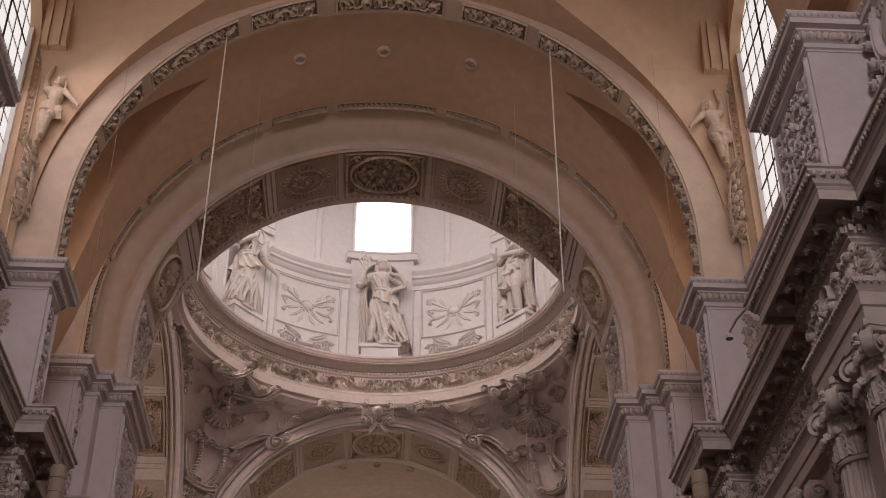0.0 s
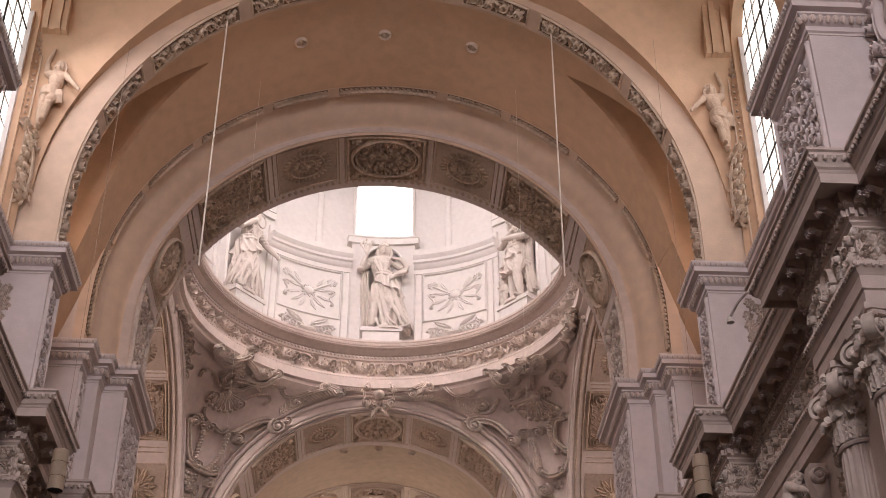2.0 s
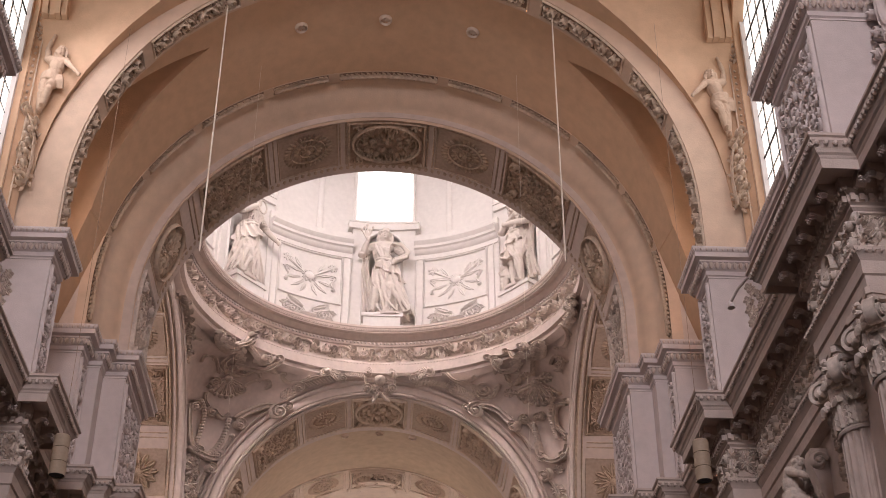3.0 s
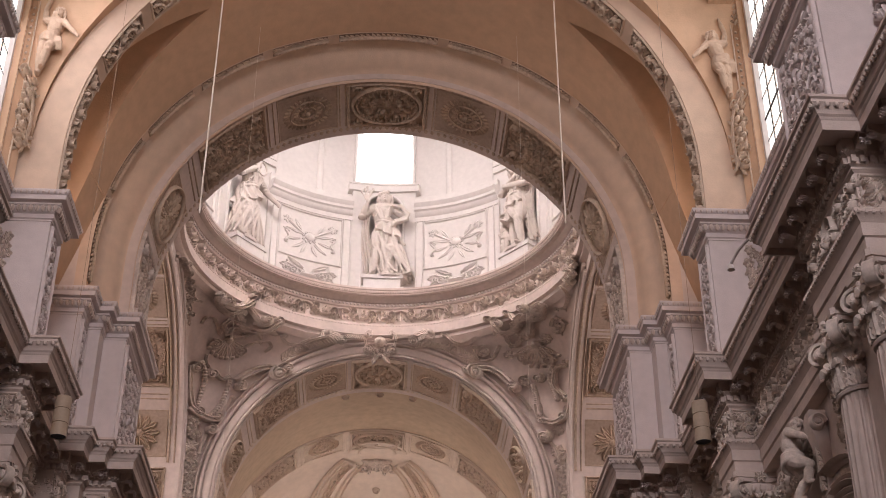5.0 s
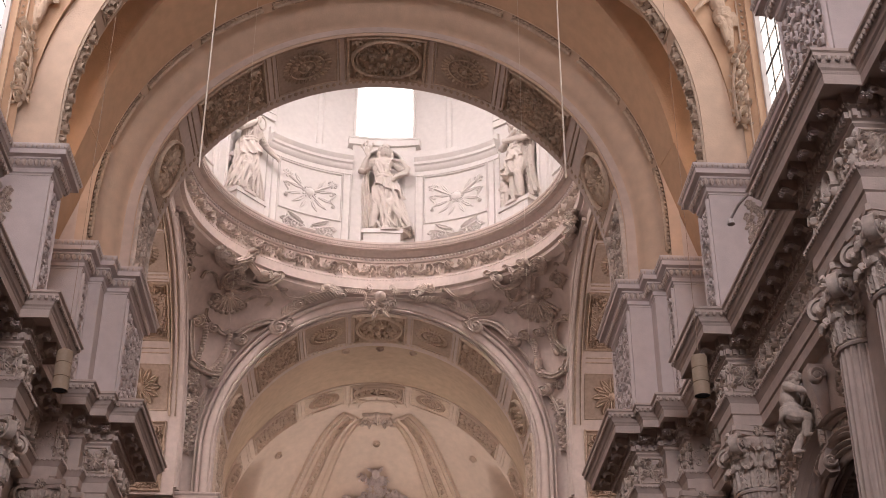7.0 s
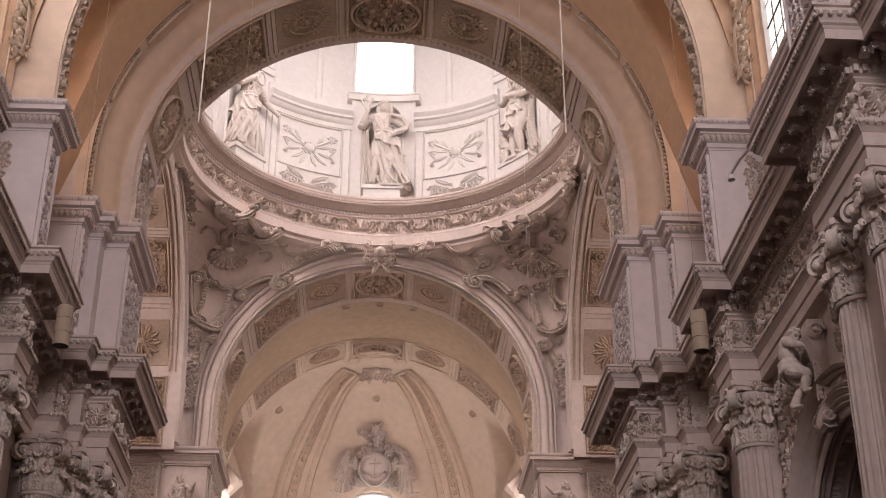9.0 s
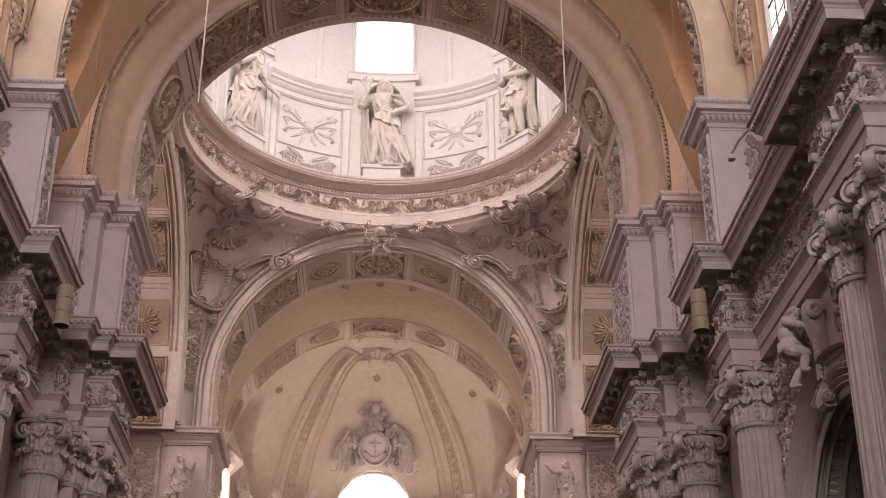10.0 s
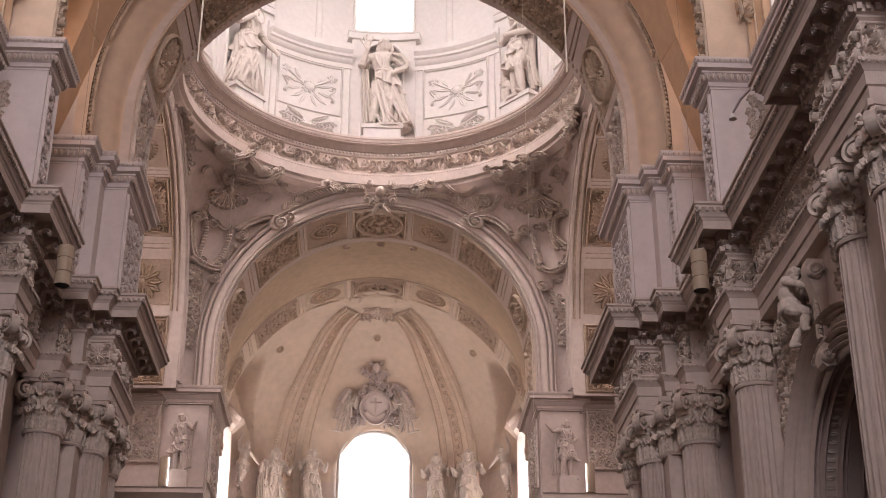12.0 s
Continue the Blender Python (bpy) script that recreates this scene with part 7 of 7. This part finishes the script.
for sx in (-1, 1):
    w = empty("window_apse_side", "tall bright leaded window at the side of the apse", "window", "", "structure")
    az = sx * 80
    p0, p1 = apse_at(az - 6.5, 0), apse_at(az + 6.5, 0)
    d = Vector((p1.x - p0.x, p1.y - p0.y, 0))
    wid = d.length
    d.normalize()
    if d.cross(Vector((0, 0, 1))).dot(Vector((0, AC, 0)) - Vector((p0.x, p0.y, 0))) < 0:
        p0, d = p1, -d
    at = flat_map((p0.x, p0.y, 0), d, (0, 0, 1))
    arcs = [(wid / 2 - wid / 2 * math.cos(radians(t)), 20.9 + 0.75 * math.sin(radians(t))) for t in range(0, 181, 15)]
    out = [(0, 14.5)] + arcs + [(wid, 14.5)]
    part("pane", Shape().add([at(u, v, 0.12) for u, v in out], [tuple(range(len(out)))]), DAYLIGHT, w, "overexposed daylight pane", 0)
    fr = Relief(at).stroke(out, 0.22, 0.35)
    part("window_frame", fr, WHITE, w)
    bars = Shape()
    for u in (wid / 3, 2 * wid / 3):
        bars.tube([at(u, 14.5, 0.16), at(u, 21.0, 0.16)], 0.02, 5)
    for z in (16.0, 17.5, 19.0, 20.4):
        bars.tube([at(0, z, 0.16), at(wid, z, 0.16)], 0.02, 5)
    part("window_bars", bars, IRON, w)
    p = apse_at(sx * 60, 0)
    statue("white stucco child figure with raised arms on the apse wall", figure(2.2, 80 + sx, REACH if sx > 0 else mirrored(REACH), "cloth", 1.1), pose(p.x * 0.95, AC + (p.y - AC) * 0.95, 19.2, 0, 0, -sx * 30), "child figures in the apse", name="putto")
    ped = empty("broken_pediment", "piece of a broken stucco pediment over the apse window", "pediment")
    rows = []
    p = apse_at(sx * 69, 1.6)
    for f in np.linspace(0, 1, 6):
        c = p + Vector((-sx * 0.0, 0, 0)) + Vector((sx * (0.5 - 1.0 * f), -0.5, 0.55 - 1.1 * f)) * 0.9
        rows.append([c + Vector((-sx * a * 0.55, -b, a * 0.55)) for a, b in ((-0.5, 0.0), (-0.5, 0.5), (-0.2, 0.55), (-0.1, 0.65), (0.2, 0.7), (0.4, 0.85), (0.5, 0.85), (0.5, 0.0))])
    part("moulding", Shape().grid(rows, close_v=True).add(rows[0], [tuple(range(8))]).add(rows[-1], [tuple(range(8))[::-1]]), STUCCO, ped, "", 30)
    r = Relief(apse_map(sx * 58))
    for k in range(12):
        r.flower(rng.uniform(-0.2, 0.2), -3.6 + 0.25 * k, 0.17, 6, 0.2)
    part("festoon", r, RELIEF, A["wall_apse"], "carved hanging bunch of fruit and flowers")

# ---- nave windows ----
PW, PH = 5.3 / 9, 0.62
pm = bpy.data.meshes.new("pane")
pm.from_pydata([(0, 0.015, 0.015), (0, PW - 0.015, 0.015), (0, PW - 0.015, PH - 0.015), (0, 0.015, PH - 0.015)], [], [(0, 1, 2, 3)])
pm.materials.append(SKYPANE)
for sx, n in ((-1, 1), (1, 2)):
    w = empty("window_" + str(n), "tall leaded clerestory window full of daylight", "window", "", "structure", (sx * 8.98, 20.75, 19.6))
    for i in range(9):
        for j in range(12):
            o = new("pane", pm)
            o.parent, o.location = w, (0, i * PW, j * PH)
    bars = Shape()
    for i in range(10):
        bars.tube([(-sx * 0.02, i * PW, 0), (-sx * 0.02, i * PW, 7.4)], 0.011 if i % 3 else 0.026, 6)
    for j in range(13):
        bars.tube([(-sx * 0.02, 0, j * PH), (-sx * 0.02, 5.3, j * PH)], 0.009 if j % 3 else 0.02, 6)
    part("window_bars", bars, IRON, w, "dark iron glazing bars")
    jam = Shape()
    for y in (0.03, 5.27):
        jam.box((-0.12 if sx > 0 else -0.06, y - 0.08, 0), (0.06 if sx > 0 else 0.12, y + 0.08, 6.2))
    part("window_frame", jam, WHITE, w)
    wall = A["wall_" + ("north" if sx < 0 else "south") + "_3"]
    plan = [(8.4, 26.42), (8.46, 26.37), (8.52, 26.34)]
    band = [(8.52, 26.34), (8.54, 26.3), (8.74, 26.13), (8.77, 26.14)]
    reveal = [(8.77, 26.14), (8.79, 26.1), (8.98, 26.03)]
    for pl, mat, nm_ in ((plan, CREAM, "splay"), (band, CREAM, "jamb_band"), (reveal, WHITE, "jamb")):
        g = Shape().grid([[(sx * x, y, z) for x, y in pl] for z in (19.0, 21.0, 23.0, 25.3, 28.5)], flip=sx > 0)
        part(nm_, g, mat, wall, "", 30)
    # carved band up the jamb: scroll, fruit, leaves
    n0 = Vector((sx * 0.2, -0.17, 0)).normalized()
    r = Relief(flat_map((sx * 8.64, 26.2, 0), n0 if sx > 0 else (0.2, 0.17, 0), (0, 0, 1)))
    r.border(-0.11, 0.11, 19.2, 28.4, 0.03, 0.03)
    for k in range(44):
        z = 24.6 + 0.085 * k
        r.leaf(0, z, 1.57 + (0.7 if k % 2 else -0.7), 0.16, 0.09, 0.07, 0.5, 2)
    for k in range(9):
        r.ball(0, 22.75 + 0.2 * k, 0.035, 0.04, 6)
    part("jamb_relief", r, CREAMCARVE, wall, "carved leaf band up the window jamb")
    r = Relief(flat_map((sx * 8.42, 26.3, 0), (1, 0, 0), (0, 0, 1)))
    o = sx
    r.cscroll([(-o * 0.16, 20.25), (-o * 0.2, 21.0), (-o * 0.12, 21.8), (o * 0.08, 22.3)], 0.06, 0.09, (0, -o), 4)
    r.spiral(o * 0.12, 22.42, 0.16, 1.5, 1.6, 0.06, 0.13, -o)
    r.thicket(-0.14, 0.16, 20.6, 22.2, 0.26, 0.16, rng)
    for k in range(8):
        r.ball(0.05 * (-1) ** k, 20.85 + 0.16 * k, 0.075, 0.15, 8)
    r.acanthus(-o * 0.02, 20.7, -1.5, 0.5, 0.12, o)
    part("festoon", r, CREAMCARVE, wall, "scroll with a carved string of fruit beside the window")
    # fluted console above the child figure
    cs = Shape()
    for k in range(4):
        x0, dp = 8.0 + 0.15 * k, 0.05 * (k % 2)
        rows = [[(sx * (x0 + 0.005), 26.5, z), (sx * (x0 + 0.005), 25.98 - dp - bow_, z), (sx * (x0 + 0.146), 25.98 - dp - bow_, z), (sx * (x0 + 0.146), 26.5, z)] for z, bow_ in ((25.25, 0.0), (25.32, 0.06), (25.5, 0.08), (26.4, 0.1), (28.0, 0.3))]
        cs.grid(rows, flip=sx < 0)
        cs.add(rows[0], [(0, 1, 2, 3)])
    part("console", cs, CREAM, wall, "fluted stucco console beside the window")
    # the like console in the narrow bay
    cs = Shape()
    for k in range(5):
        y0, dp = 28.3 + 0.17 * k, 0.04 * (k % 2)
        rows = [[(sx * 8.3, y0 + 0.01, z), (sx * (8.1 - dp - bow_), y0 + 0.01, z), (sx * (8.1 - dp - bow_), y0 + 0.16, z), (sx * 8.3, y0 + 0.16, z)] for z, bow_ in ((23.45, 0.0), (23.52, 0.05), (23.7, 0.07), (25.6, 0.15))]
        cs.grid(rows, flip=sx > 0)
        cs.add(rows[0], [(0, 1, 2, 3)])
    part("console", cs, CREAM, A["ceiling_nave"], "fluted stucco console in the narrow bay")
    r = Relief(flat_map((sx * 8.26, 28.6, 0), (0, -sx, 0), (0, 0, 1)))
    r.spiral(0, 21.3, 0.22, 1.5, 1.6, 0.09, 0.12, sx)
    for k in range(10):
        r.ball(rng.uniform(-0.1, 0.1), 21.6 + 0.15 * k, 0.11, 0.14)
    part("festoon", r, CREAMCARVE, A["ceiling_nave"], "carved string of fruit in the narrow bay")

# ---- hanging cables, loudspeakers, spotlights ----
for x in (-4.22, 4.22):
    c = Shape().tube([(x, 26.9, 27.0), (x, 26.9, 19.0)], 0.02, 6)
    tagged(part("cable", c, WIRE, None), "thin pale steel cable hanging from the vault rib", "cable", "cables from the rib")
for x in (-3.57, 3.59):
    c = Shape().tube([(x, 29.9, 27.4), (x, 29.9, 9.0)], 0.004, 5)
    tagged(part("cable", c, WIRE, None), "very thin cable hanging from a hole in the vault", "cable", "cables from the narrow bay")
for x, y, z in ((-6.44, 26.2, 13.07), (6.5, 25.3, 12.86)):
    sp = empty("loudspeaker", "beige cylindrical loudspeaker hanging from a brown cable", "loudspeaker", "hanging loudspeakers", "", (x, y, z))
    b = Shape().revolve([(0.15, 0.02), (0.165, 0.0), (0.165, 0.27), (0.15, 0.275), (0.15, 0.29), (0.165, 0.295), (0.165, 0.58), (0.15, 0.585), (0.15, 0.6), (0.165, 0.605), (0.165, 0.86), (0.15, 0.88), (0.0, 0.89)], (0, 0), 24)
    part("body", b, BEIGE, sp, "", 30)
    part("grille", Shape().revolve([(0.0, 0.02), (0.15, 0.02), (0.15, 0.05)], (0, 0), 24), BLACK, sp, "black speaker grille underneath")
    part("cable", Shape().tube([(0, 0, 0.88), (0, 0, 12.0 if x < 0 else 12.2)], 0.006, 5), CABLE, sp, "thin brown cable")
for sx in (1,):
    f = empty("spotlight", "small beige spotlight on a bent arm above the cornice", "spotlight", "", "", (sx * 6.98, 21.3, 15.33))
    part("arm", Shape().tube([(0, 0, 0), (-sx * 0.1, 0.5, 0.16), (-sx * 0.2, 0.95, 0.17), (-sx * 0.28, 1.3, 0.06)], 0.03, 6), DAYLIT, f)
    part("head", Shape().revolve([(0.02, 0.11), (0.04, 0.08), (0.07, -0.04), (0.075, -0.06), (0.0, -0.05)], (-sx * 0.28, 1.3), 16), WHITE, f, "conical lamp head")
    part("base", Shape().box((-0.1, -0.12, -0.19), (0.1, 0.12, 0.05)), BEIGE, f)
